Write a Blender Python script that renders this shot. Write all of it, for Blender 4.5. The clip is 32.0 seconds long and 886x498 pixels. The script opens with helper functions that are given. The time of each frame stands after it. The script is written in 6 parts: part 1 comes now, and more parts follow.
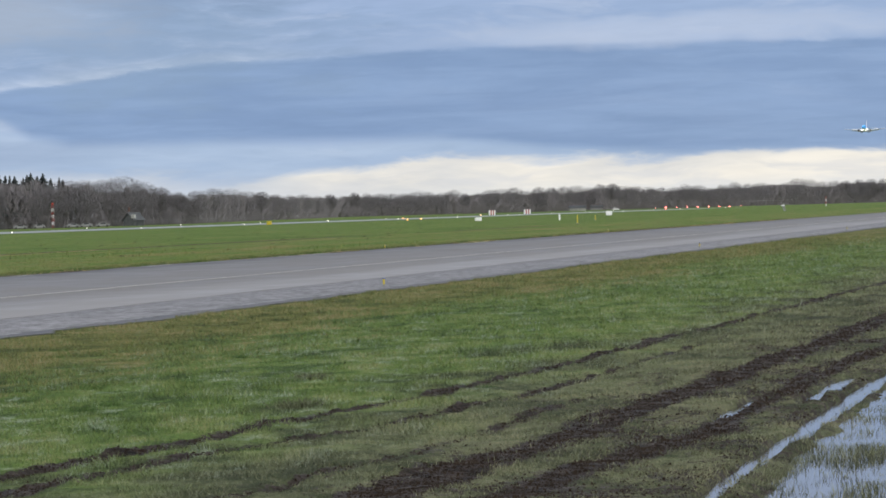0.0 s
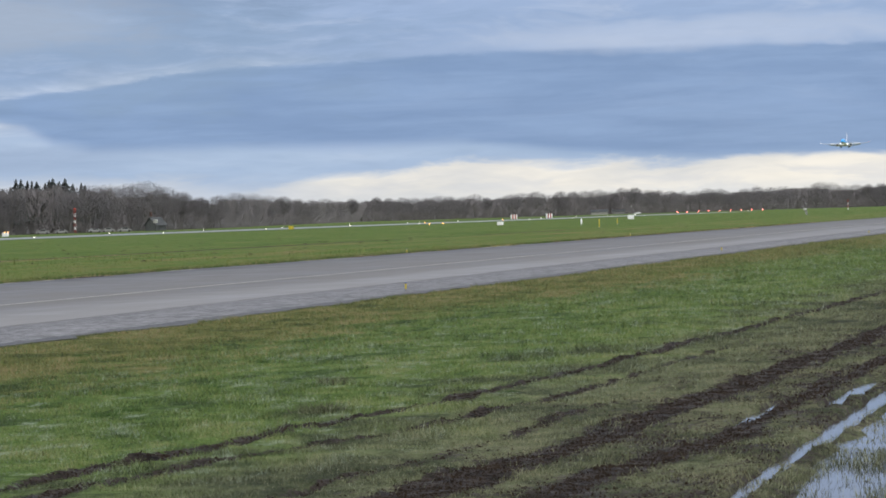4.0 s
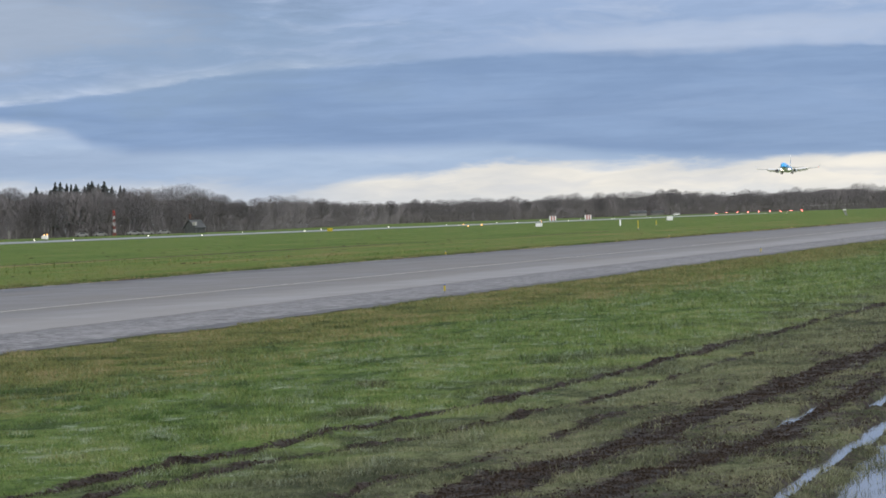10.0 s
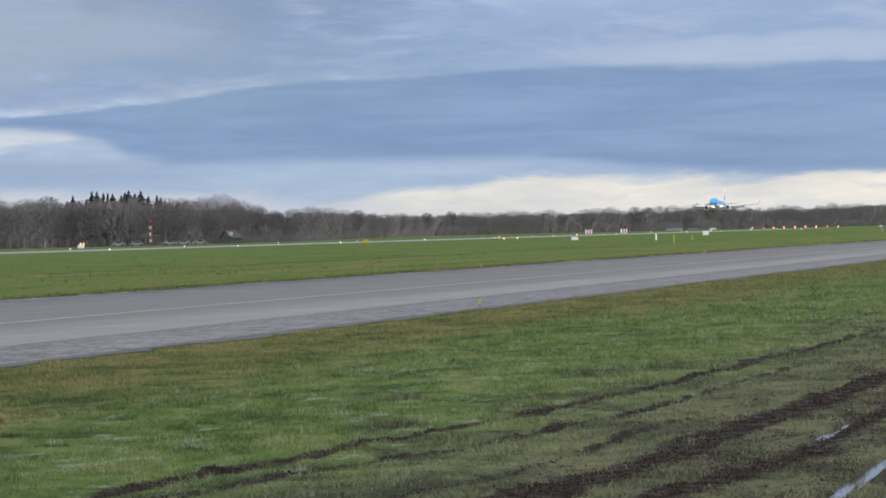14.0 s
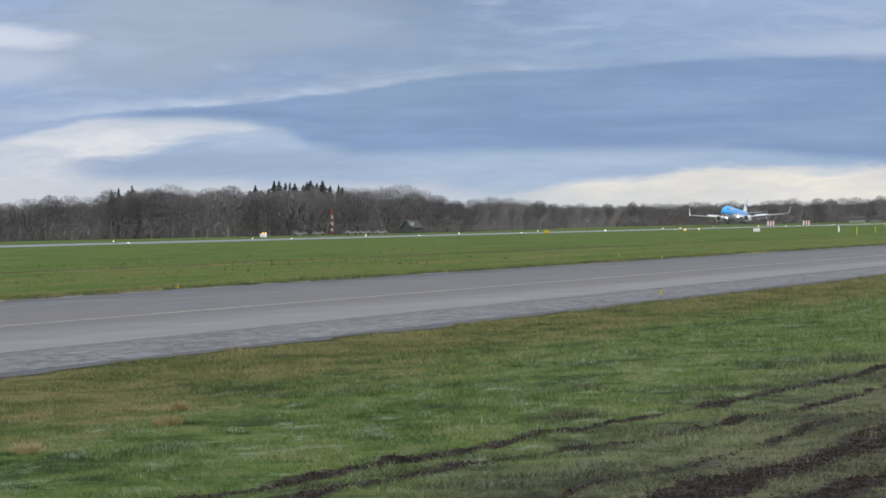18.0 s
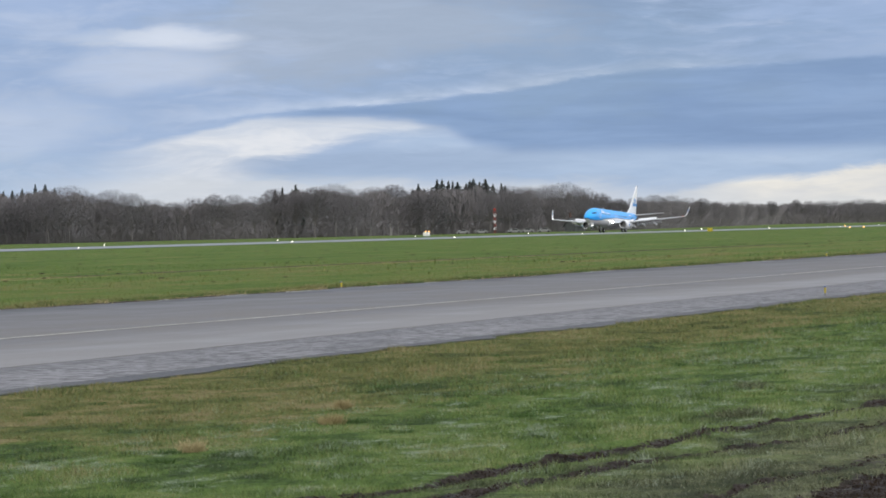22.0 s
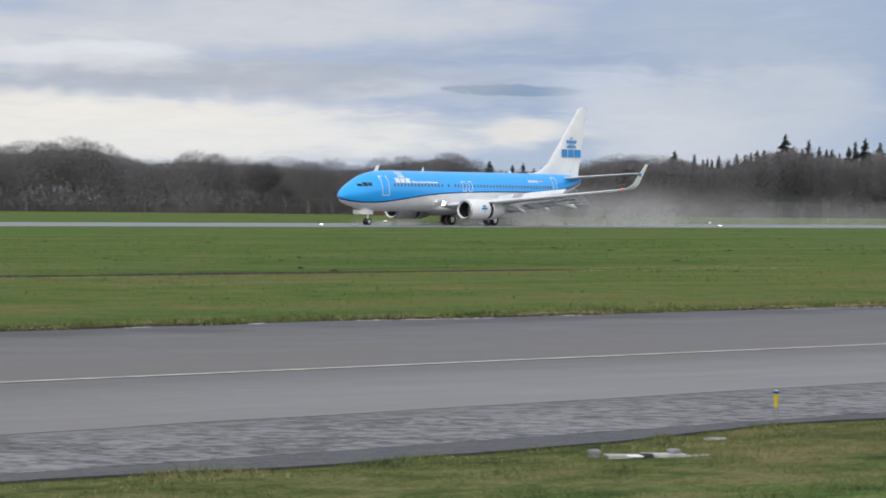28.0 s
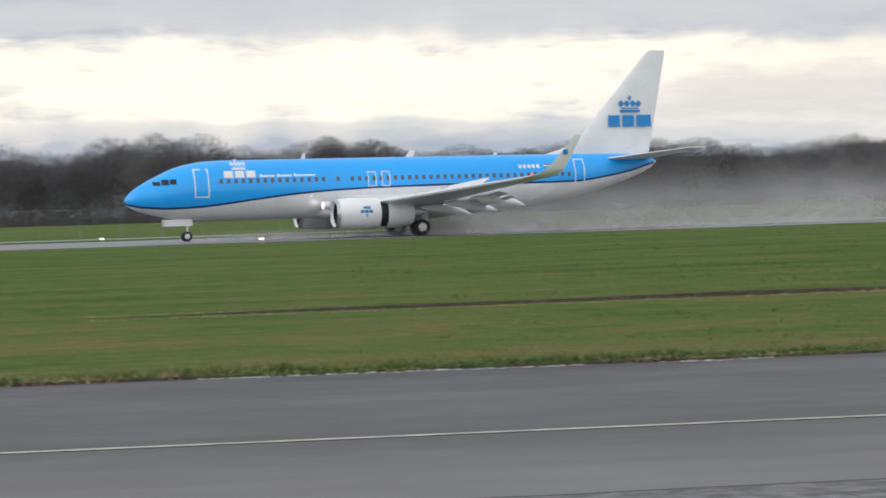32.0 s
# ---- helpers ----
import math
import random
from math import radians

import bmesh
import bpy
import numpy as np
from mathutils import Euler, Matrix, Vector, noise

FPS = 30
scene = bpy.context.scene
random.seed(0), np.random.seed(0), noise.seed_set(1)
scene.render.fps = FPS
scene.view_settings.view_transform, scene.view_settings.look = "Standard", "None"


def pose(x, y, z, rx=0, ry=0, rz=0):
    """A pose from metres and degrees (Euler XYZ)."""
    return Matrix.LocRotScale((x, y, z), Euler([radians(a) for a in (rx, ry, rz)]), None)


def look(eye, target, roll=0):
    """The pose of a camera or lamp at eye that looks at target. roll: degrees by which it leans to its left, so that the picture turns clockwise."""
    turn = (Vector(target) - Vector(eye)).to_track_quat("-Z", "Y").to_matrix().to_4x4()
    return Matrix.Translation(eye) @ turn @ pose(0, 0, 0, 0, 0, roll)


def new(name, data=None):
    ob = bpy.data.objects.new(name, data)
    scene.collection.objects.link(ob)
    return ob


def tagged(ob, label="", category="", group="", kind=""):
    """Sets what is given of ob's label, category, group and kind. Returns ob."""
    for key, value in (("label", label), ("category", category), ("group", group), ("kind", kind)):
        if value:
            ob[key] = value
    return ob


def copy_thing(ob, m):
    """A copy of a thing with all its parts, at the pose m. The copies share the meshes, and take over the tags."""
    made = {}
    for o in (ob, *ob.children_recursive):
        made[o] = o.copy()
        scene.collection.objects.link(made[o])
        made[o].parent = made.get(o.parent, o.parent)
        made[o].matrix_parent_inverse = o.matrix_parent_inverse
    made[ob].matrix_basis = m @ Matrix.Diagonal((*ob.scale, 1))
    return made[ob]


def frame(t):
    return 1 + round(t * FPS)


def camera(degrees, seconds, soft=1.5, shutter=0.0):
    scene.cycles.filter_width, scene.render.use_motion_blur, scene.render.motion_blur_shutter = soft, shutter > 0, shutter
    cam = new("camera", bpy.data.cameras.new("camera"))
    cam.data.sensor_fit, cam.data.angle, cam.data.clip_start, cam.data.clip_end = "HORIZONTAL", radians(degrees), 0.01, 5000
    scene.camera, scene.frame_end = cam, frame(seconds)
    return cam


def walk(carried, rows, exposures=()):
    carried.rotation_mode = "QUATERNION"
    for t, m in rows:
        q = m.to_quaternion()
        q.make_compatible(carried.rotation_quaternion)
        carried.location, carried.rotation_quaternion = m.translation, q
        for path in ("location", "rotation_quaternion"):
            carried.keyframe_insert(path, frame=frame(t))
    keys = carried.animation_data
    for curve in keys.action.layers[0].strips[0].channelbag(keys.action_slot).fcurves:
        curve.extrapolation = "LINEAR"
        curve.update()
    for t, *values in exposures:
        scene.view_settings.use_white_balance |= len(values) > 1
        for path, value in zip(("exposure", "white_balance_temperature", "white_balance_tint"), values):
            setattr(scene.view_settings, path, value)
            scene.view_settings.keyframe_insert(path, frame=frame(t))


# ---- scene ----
cam = camera(16.247, 32.0, soft=1.7, shutter=0.2)


def aim(h, yaw, pitch, roll):
    """The camera on its spot beside the taxiway: height, then degrees to the left, up and of lean."""
    y, p = radians(yaw), radians(pitch)
    eye = Vector((0, 0, h))
    return look(eye, eye + 100 * Vector((-math.sin(y) * math.cos(p), math.cos(y) * math.cos(p), math.sin(p))), roll)


walk(cam, [(t, aim(h, a, b, c)) for t, h, a, b, c in (
    (0, 1.697, -76.996, -0.68, -1.585),
    (0.5, 1.697, -77.13, -0.703, -1.539),
    (1, 1.698, -77.19, -0.7, -1.523),
    (1.5, 1.698, -77.16, -0.672, -1.711),
    (2, 1.699, -77.01, -0.65, -1.811),
    (2.5, 1.699, -76.807, -0.618, -1.83),
    (3, 1.7, -76.646, -0.607, -1.717),
    (3.5, 1.7, -76.584, -0.589, -1.641),
    (5.5, 1.703, -76.691, -0.592, -2.032),
    (6, 1.703, -76.708, -0.573, -2.039),
    (6.5, 1.704, -76.706, -0.556, -2.06),
    (7, 1.704, -76.663, -0.556, -2.079),
    (7.5, 1.705, -76.554, -0.541, -2.089),
    (8, 1.705, -76.445, -0.521, -2.207),
    (8.5, 1.706, -76.356, -0.502, -2.142),
    (9, 1.706, -76.217, -0.508, -1.988),
    (9.5, 1.707, -76.054, -0.518, -1.823),
    (10, 1.707, -75.879, -0.536, -1.837),
    (10.5, 1.707, -75.737, -0.583, -1.783),
    (11, 1.707, -75.632, -0.639, -1.553),
    (11.5, 1.707, -75.579, -0.674, -1.397),
    (12, 1.707, -75.572, -0.633, -1.489),
    (12.5, 1.707, -75.578, -0.579, -1.534),
    (13, 1.707, -75.566, -0.522, -1.379),
    (13.5, 1.707, -75.483, -0.409, -1.332),
    (15.5, 1.707, -73.782, -0.149, -1.357),
    (16, 1.707, -73.336, -0.177, -1.357),
    (16.5, 1.707, -72.904, -0.235, -1.28),
    (17, 1.707, -72.49, -0.294, -1.193),
    (17.5, 1.707, -72.169, -0.333, -1.161),
    (18, 1.707, -71.889, -0.395, -1.052),
    (18.5, 1.707, -71.625, -0.46, -1.002),
    (19, 1.707, -71.307, -0.529, -0.936),
    (19.5, 1.707, -70.98, -0.561, -0.934),
    (20, 1.707, -70.639, -0.582, -0.959),
    (20.5, 1.708, -70.294, -0.62, -0.846),
    (21, 1.709, -69.912, -0.646, -0.886),
    (21.5, 1.709, -69.551, -0.573, -1.085),
    (22, 1.71, -68.882, -0.366, -1.2),
    (22.5, 1.711, -68.058, -0.074, -1.277),
    (23, 1.712, -67.391, 0.296, -1.138),
    (23.5, 1.712, -66.706, 0.515, -0.805),
    (24, 1.713, -65.486, 0.556, -0.544),
    (24.4, 1.714, -64.58, 0.467, -0.26),
    (24.5, 1.714, -64.44, 0.436, -0.23),
    (26.5, 1.901, -54, -0.645, 0.626),
    (27, 1.901, -51.74, -0.691, 0.498),
    (27.2, 1.901, -50.717, -0.688, 0.48),
    (27.5, 1.901, -49.172, -0.706, 0.526),
    (28, 1.901, -46.209, -0.781, 0.518),
    (28.5, 1.901, -43.169, -0.894, 0.515),
    (29, 1.901, -39.571, -0.959, 0.229),
    (29.1, 1.9, -38.86, -0.978, 0.212),
    (29.5, 1.9, -35.724, -1.025, -0.115),
    (30, 1.9, -31.595, -1.045, -0.506),
    (30.3, 1.902, -28.635, -1.013, -0.676),
    (30.6, 1.903, -25.089, -0.98, -0.75),
    (31, 1.906, -21.123, -0.94, -0.917),
    (31.3, 1.909, -18.154, -0.915, -1.202),
    (31.6, 1.913, -14.374, -0.873, -1.529),
    (32, 1.94, -9.708, -0.782, -1.756),
)], exposures=((0.0, 0.15), (12.0, 0.1), (19.0, 0.06), (22.0, 0.14), (24.5, -0.08), (26.5, 0.0), (29.0, 0.02), (31.0, 0.0), (32.0, -0.14)))

# ---- world, sun, exposure ----
SUN_AZ, SUN_EL = radians(-95.0), radians(28.0)


class Graph:
    """A short hand for shader nodes: values are sockets or numbers."""

    def __init__(self, tree):
        self.t = tree
        tree.nodes.clear()

    def put(self, sock, v):
        if isinstance(v, (int, float)):
            sock.default_value = v
        elif isinstance(v, (tuple, list)):
            sock.default_value = tuple(v) if len(sock.default_value) == len(v) else (*v, 1.0)
        else:
            self.t.links.new(v, sock)

    def math(self, op, a, b=0.0, c=None, clamp=False):
        n = self.t.nodes.new("ShaderNodeMath")
        n.operation, n.use_clamp = op, clamp
        self.put(n.inputs[0], a)
        self.put(n.inputs[1], b)
        if c is not None:
            self.put(n.inputs[2], c)
        return n.outputs[0]

    def mix(self, f, a, b, blend="MIX"):
        n = self.t.nodes.new("ShaderNodeMix")
        n.data_type, n.blend_type = "RGBA", blend
        self.put(n.inputs[0], f)
        self.put(n.inputs[6], a)
        self.put(n.inputs[7], b)
        return n.outputs[2]

    def noise(self, vec, scale, detail=4.0, rough=0.55, dist=0.0):
        n = self.t.nodes.new("ShaderNodeTexNoise")
        if vec is not None:
            self.put(n.inputs["Vector"], vec)
        n.inputs["Scale"].default_value = scale
        n.inputs["Detail"].default_value = detail
        n.inputs["Roughness"].default_value = rough
        n.inputs["Distortion"].default_value = dist
        return n.outputs[0]

    def remap(self, v, a, b, lo=0.0, hi=1.0, smooth=True):
        n = self.t.nodes.new("ShaderNodeMapRange")
        n.interpolation_type = "SMOOTHSTEP" if smooth else "LINEAR"
        for i, x in enumerate((v, a, b, lo, hi)):
            self.put(n.inputs[i], x)
        return n.outputs[0]

    def combine(self, x, y, z):
        n = self.t.nodes.new("ShaderNodeCombineXYZ")
        for i, v in enumerate((x, y, z)):
            self.put(n.inputs[i], v)
        return n.outputs[0]

    def split(self, vec):
        n = self.t.nodes.new("ShaderNodeSeparateXYZ")
        self.put(n.inputs[0], vec)
        return n.outputs[0], n.outputs[1], n.outputs[2]

    def ramp(self, f, stops):
        n = self.t.nodes.new("ShaderNodeValToRGB")
        e = n.color_ramp.elements
        while len(e) < len(stops):
            e.new(0.5)
        for el, (p, c) in zip(e, stops):
            el.position, el.color = p, (*c, 1.0)
        self.put(n.inputs[0], f)
        return n.outputs[0]

    def coords(self, which="Object"):
        return self.t.nodes.new("ShaderNodeTexCoord").outputs[which]

    def bump(self, height, strength, distance):
        n = self.t.nodes.new("ShaderNodeBump")
        n.inputs["Strength"].default_value = strength
        n.inputs["Distance"].default_value = distance
        self.put(n.inputs["Height"], height)
        return n.outputs[0]


def build_world():
    w = bpy.data.worlds.new("winter_sky")
    scene.world = w
    w.use_nodes = True
    g = Graph(w.node_tree)
    x, y, z = g.split(g.coords("Generated"))
    az = g.math("MULTIPLY", g.math("ARCTAN2", x, y), 57.2958)     # degrees to the right of north
    el = g.math("MULTIPLY", g.math("ARCSINE", z), 57.2958)
    flow = g.combine(g.math("MULTIPLY", az, 0.14), g.math("MULTIPLY", el, 0.75), 0.0)
    fine = g.combine(g.math("MULTIPLY", az, 0.5), g.math("MULTIPLY", el, 2.2), 3.0)
    n1 = g.noise(flow, 1.0, 5.0, 0.55, 0.4)
    n2 = g.noise(fine, 1.0, 4.0, 0.6, 0.6)
    wob = g.math("ADD", g.math("MULTIPLY", g.math("SUBTRACT", n1, 0.5), 1.5), g.math("MULTIPLY", g.math("SUBTRACT", n2, 0.5), 0.55))
    elw = g.math("ADD", el, wob)
    wisp = g.noise(g.combine(g.math("MULTIPLY", az, 0.9), g.math("MULTIPLY", g.math("MULTIPLY_ADD", wob, 0.5, el), 6.5), 7.0), 1.0, 6.0, 0.62, 0.5)
    rag = g.math("ADD", g.math("MULTIPLY", g.math("SUBTRACT", wisp, 0.5), 1.5), g.math("MULTIPLY", g.math("SUBTRACT", n2, 0.5), 2.2))
    bend = g.math("SUBTRACT", g.noise(g.combine(g.math("MULTIPLY", az, 0.30), g.math("MULTIPLY", el, 1.3), 11.0), 1.0, 3.0, 0.5), 0.5)
    curl = g.math("SUBTRACT", g.noise(g.combine(g.math("MULTIPLY", az, 0.55), g.math("MULTIPLY", el, 0.5), 19.0), 1.0, 3.0, 0.5), 0.5)
    # cloud deck: pale gap at the horizon, grey blue above
    pale = (0.60, 0.65, 0.76)
    deck = g.ramp(g.remap(elw, 0.0, 6.0, smooth=False), [(0.0, (0.47, 0.55, 0.66)), (0.16, (0.37, 0.48, 0.65)), (0.30, (0.33, 0.435, 0.63)), (0.46, (0.30, 0.405, 0.61)), (0.60, (0.30, 0.405, 0.61)), (0.8, (0.33, 0.43, 0.64)), (1.0, (0.40, 0.49, 0.69))])
    col = g.mix(g.remap(n2, 0.45, 0.75), deck, g.mix(0.28, deck, pale))
    # broad brightening towards the hidden sun
    west = g.remap(az, 60.0, 22.0)
    col = g.mix(g.math("MULTIPLY", west, g.remap(n1, 0.35, 0.62, 0.35, 1.0)), col, (0.62, 0.64, 0.69))

    def patch(base, a0, e0, wa, we, tilt, colour, amount, outer=1.9, inner=0.1):
        """A long cloud or gap round azimuth a0 and elevation e0."""
        da = g.math("MULTIPLY_ADD", bend, wa * 1.1, g.math("SUBTRACT", az, a0))
        de = g.math("SUBTRACT", g.math("SUBTRACT", g.math("MULTIPLY_ADD", wob, 0.16, el), e0), g.math("MULTIPLY", da, tilt))
        de = g.math("MULTIPLY_ADD", curl, we * 1.5, de)
        r = g.math("ADD", g.math("POWER", g.math("DIVIDE", da, wa), 2.0), g.math("POWER", g.math("DIVIDE", de, we), 2.0))
        m = g.math("MULTIPLY", g.remap(g.math("ADD", r, rag), outer, inner), amount)
        return g.mix(m, base, colour)

    def along(points):
        """A height, in degrees, that follows the azimuth from 50 to 95 degrees."""
        v = g.ramp(g.remap(az, 50.0, 95.0, smooth=False), [((a - 50.0) / 45.0, (e / 5.0,) * 3) for a, e in points])
        return g.math("MULTIPLY", v, 5.0)

    def below(edge, soft_up, soft_down, ragged):
        """1 under an edge, 0 over it."""
        d = g.math("SUBTRACT", g.math("MULTIPLY_ADD", ragged[0], ragged[1], el), edge)
        return g.remap(d, soft_up, -soft_down), d

    crisp = g.math("ADD", g.math("MULTIPLY", g.math("SUBTRACT", wisp, 0.5), 0.5), g.math("SUBTRACT", n2, 0.5))
    east = g.remap(az, 57.0, 66.0)
    # pale thin cloud left of the slate bank and under its tip
    floor_ = along([(50, 0.4), (60, 0.3), (64.0, 0.45), (65.3, 0.95), (66.5, 1.50), (67.6, 1.72), (69.0, 1.86), (71, 1.84), (95, 1.74)])
    bank_low = along([(50, 1.5), (60, 1.2), (63, 1.60), (65.6, 2.14), (67.2, 2.14), (68.3, 2.05), (69.0, 1.92), (69.5, 1.66), (70.2, 1.48), (73.0, 1.45), (77.0, 1.42), (79.0, 1.16), (81.5, 1.02), (86.0, 0.98), (95, 0.98)])
    bank_top = along([(50, 1.5), (60, 1.55), (63, 1.95), (65.6, 2.20), (67.2, 2.29), (68.8, 2.42), (70.2, 2.55), (71.5, 2.74), (73.0, 2.84), (74.4, 2.88), (77.0, 3.00), (80.0, 3.06), (86.0, 2.95), (95, 2.9)])
    hole_top, _ = below(bank_low, 0.04, 0.10, (crisp, 0.30))
    hole_low, _ = below(floor_, 0.22, 0.16, (crisp, 0.5))
    hole = g.math("MULTIPLY", g.math("MULTIPLY", hole_top, g.math("SUBTRACT", 1.0, hole_low)), g.math("MULTIPLY", g.remap(az, 70.2, 68.2), g.remap(az, 62.0, 64.6)))
    col = g.mix(g.math("MULTIPLY", hole, 0.9), col, g.mix(g.remap(n2, 0.35, 0.65), (0.56, 0.61, 0.70), (0.73, 0.745, 0.78)))
    # veil of rain between the bank and the wood
    veil, _ = below(bank_low, 0.1, 0.25, (n1, 0.2))
    col = g.mix(g.math("MULTIPLY", g.math("MULTIPLY", veil, g.remap(az, 66.5, 69.5)), 0.85), col, g.mix(g.remap(n1, 0.38, 0.62), (0.335, 0.445, 0.63), (0.42, 0.525, 0.69)))
    low_lobe, _ = below(along([(50, 1.1), (63.5, 1.12), (65.5, 1.42), (69, 1.5), (95, 1.4)]), 0.10, 0.12, (crisp, 0.3))
    col = g.mix(g.math("MULTIPLY", g.math("MULTIPLY", low_lobe, g.remap(el, 0.85, 1.2)), g.math("MULTIPLY", g.math("MULTIPLY", g.remap(az, 64.0, 66.0), g.remap(az, 72.0, 69.0)), 0.8)), col, (0.31, 0.405, 0.575))
    # the slate bank with its bright rim
    under_top, dt = below(bank_top, 0.03, 0.07, (crisp, 0.16))
    under_low, _ = below(bank_low, 0.10, 0.20, (crisp, 0.20))
    bank = g.math("MULTIPLY", g.math("MULTIPLY", under_top, g.math("SUBTRACT", 1.0, under_low)), g.remap(az, 65.2, 66.6))
    fold = g.noise(g.combine(g.math("MULTIPLY", az, 0.22), g.math("MULTIPLY", el, 2.4), 31.0), 1.0, 4.0, 0.55, 0.3)
    col = g.mix(g.math("MULTIPLY", bank, g.remap(az, 66.0, 90.0, 0.96, 0.80)), col, g.mix(g.remap(fold, 0.36, 0.64), (0.188, 0.288, 0.485), (0.232, 0.342, 0.550)))
    rim = g.math("MULTIPLY", g.remap(dt, -0.03, 0.05), g.remap(dt, 0.30, 0.03))
    glow_rim = along([(50, 0), (63, 0.0), (65, 1.6), (67, 3.2), (69, 3.4), (71, 3.2), (73.4, 4.2), (74.1, 3.4), (74.8, 0.6), (77, 0.2), (95, 0.0)])
    col = g.mix(g.math("MULTIPLY", g.math("MULTIPLY", rim, g.remap(n2, 0.34, 0.58, 0.45, 1.0)), g.math("MULTIPLY", glow_rim, 0.19)), col, (0.57, 0.645, 0.78))
    # cream gap over the far wood
    cream_top = along([(50, 0.2), (70.5, 0.25), (73.0, 0.55), (74.5, 0.80), (76.5, 0.98), (79.0, 0.90), (82.0, 0.98), (85.0, 1.02), (95, 1.05)])
    cream, _ = below(cream_top, 0.07, 0.12, (g.math("ADD", crisp, g.math("MULTIPLY", bend, 0.9)), 0.42))
    col = g.mix(g.math("MULTIPLY", g.math("MULTIPLY", cream, g.remap(az, 70.5, 75.5)), 0.9), col, g.mix(g.remap(n1, 0.36, 0.60), (0.70, 0.69, 0.67), (0.92, 0.86, 0.75)))
    streak, _ = below(g.math("SUBTRACT", cream_top, 0.22), 0.05, 0.06, (crisp, 0.4))
    col = g.mix(g.math("MULTIPLY", g.math("MULTIPLY", streak, g.remap(n2, 0.42, 0.6)), g.math("MULTIPLY", g.remap(az, 72.5, 76.0), 0.5)), col, (0.60, 0.62, 0.66))
    col = g.mix(g.math("MULTIPLY", g.remap(el, 0.62, 0.30), g.math("MULTIPLY", east, 0.55)), col, (0.66, 0.68, 0.70))
    glim, _ = below(along([(50, 0.9), (62, 1.1), (66, 1.0), (70, 0.88), (74, 0.75), (95, 0.5)]), 0.14, 0.20, (crisp, 0.5))
    col = g.mix(g.math("MULTIPLY", glim, g.math("MULTIPLY", g.math("MULTIPLY", g.remap(az, 60.0, 64.0), g.remap(az, 75.0, 71.0)), 0.85)), col, (0.60, 0.635, 0.69))
    col = patch(col, 69.42, 3.92, 5.21, 1.57, -0.110, (0.235, 0.335, 0.49), 0.61)
    col = patch(col, 71.8, 4.9, 4.2, 0.95, -0.03, (0.215, 0.300, 0.455), 0.75)
    col = patch(col, 81.51, 3.25, 4.16, 0.26, 0.023, (0.58, 0.64, 0.77), 0.41)
    col = patch(col, 67.18, 3.70, 3.72, 0.78, 0.051, (0.44, 0.48, 0.56), 0.45)
    col = patch(col, 64.18, 3.62, 1.03, 0.21, -0.020, (0.58, 0.64, 0.77), 0.81)
    col = patch(col, 63.56, 3.04, 1.49, 0.39, 0.010, (0.58, 0.64, 0.77), 0.50)
    col = patch(col, 63.51, 3.62, 1.40, 0.17, -0.012, (0.72, 0.76, 0.83), 0.33)
    col = patch(col, 57.19, 4.25, 1.95, 0.47, -0.098, (0.72, 0.76, 0.83), 0.75)
    col = patch(col, 57.76, 3.35, 2.59, 0.65, -0.109, (0.58, 0.64, 0.77), 0.33)
    col = patch(col, 47.55, 2.07, 1.56, 0.13, -0.041, (0.44, 0.48, 0.56), 0.24)
    col = patch(col, 47.29, 2.30, 2.30, 0.29, 0.016, (0.72, 0.76, 0.83), 0.24)
    col = patch(col, 47.55, 1.41, 0.86, 0.26, -0.006, (0.95, 0.92, 0.86), 0.27)
    col = patch(col, 50.09, 1.48, 1.74, 0.65, -0.004, (0.68, 0.69, 0.72), 0.21)
    col = patch(col, 49.46, 3.00, 4.05, 0.52, 0.058, (0.44, 0.48, 0.56), 0.18)
    col = patch(col, 56.21, 2.72, 3.50, 0.78, -0.024, (0.235, 0.335, 0.49), 0.14)
    col = patch(col, 60.62, 2.00, 2.01, 0.63, 0.079, (0.72, 0.76, 0.83), 0.24)
    col = patch(col, 39.70, 2.74, 1.61, 0.18, 0.043, (0.72, 0.76, 0.83), 0.90)
    col = patch(col, 42.50, 2.27, 1.51, 0.21, 0.050, (0.72, 0.76, 0.83), 0.75)
    col = patch(col, 44.99, 2.15, 1.28, 0.16, 0.042, (0.72, 0.76, 0.83), 0.80)
    col = patch(col, 47.75, 2.12, 1.70, 0.11, -0.022, (0.235, 0.335, 0.49), 0.85, 1.2, 0.6)
    col = patch(col, 40.85, 2.35, 2.43, 0.31, -0.011, (0.44, 0.48, 0.56), 0.70)
    col = patch(col, 40.99, 1.44, 5.55, 0.59, -0.004, (0.90, 0.88, 0.84), 0.80)
    col = patch(col, 47.45, 1.40, 0.64, 0.21, 0.054, (0.80, 0.79, 0.76), 0.80)
    col = patch(col, 49.99, 1.66, 1.75, 0.78, -0.193, (0.72, 0.76, 0.83), 0.60)
    col = patch(col, 42.72, 3.40, 5.22, 0.52, 0.024, (0.68, 0.69, 0.72), 0.70)
    col = patch(col, 52.40, 3.12, 2.71, 1.24, -0.082, (0.46, 0.53, 0.64), 0.50)
    col = patch(col, 51.63, 1.56, 2.99, 1.05, 0.065, (0.60, 0.64, 0.71), 0.70)
    col = patch(col, 39.59, 2.73, 1.81, 0.18, 0.067, (0.72, 0.76, 0.83), 0.85)
    col = patch(col, 42.75, 2.32, 3.95, 0.34, -0.014, (0.44, 0.48, 0.56), 0.75)
    col = patch(col, 35.41, 1.69, 6.38, 0.39, 0.001, (0.86, 0.835, 0.78), 0.85)
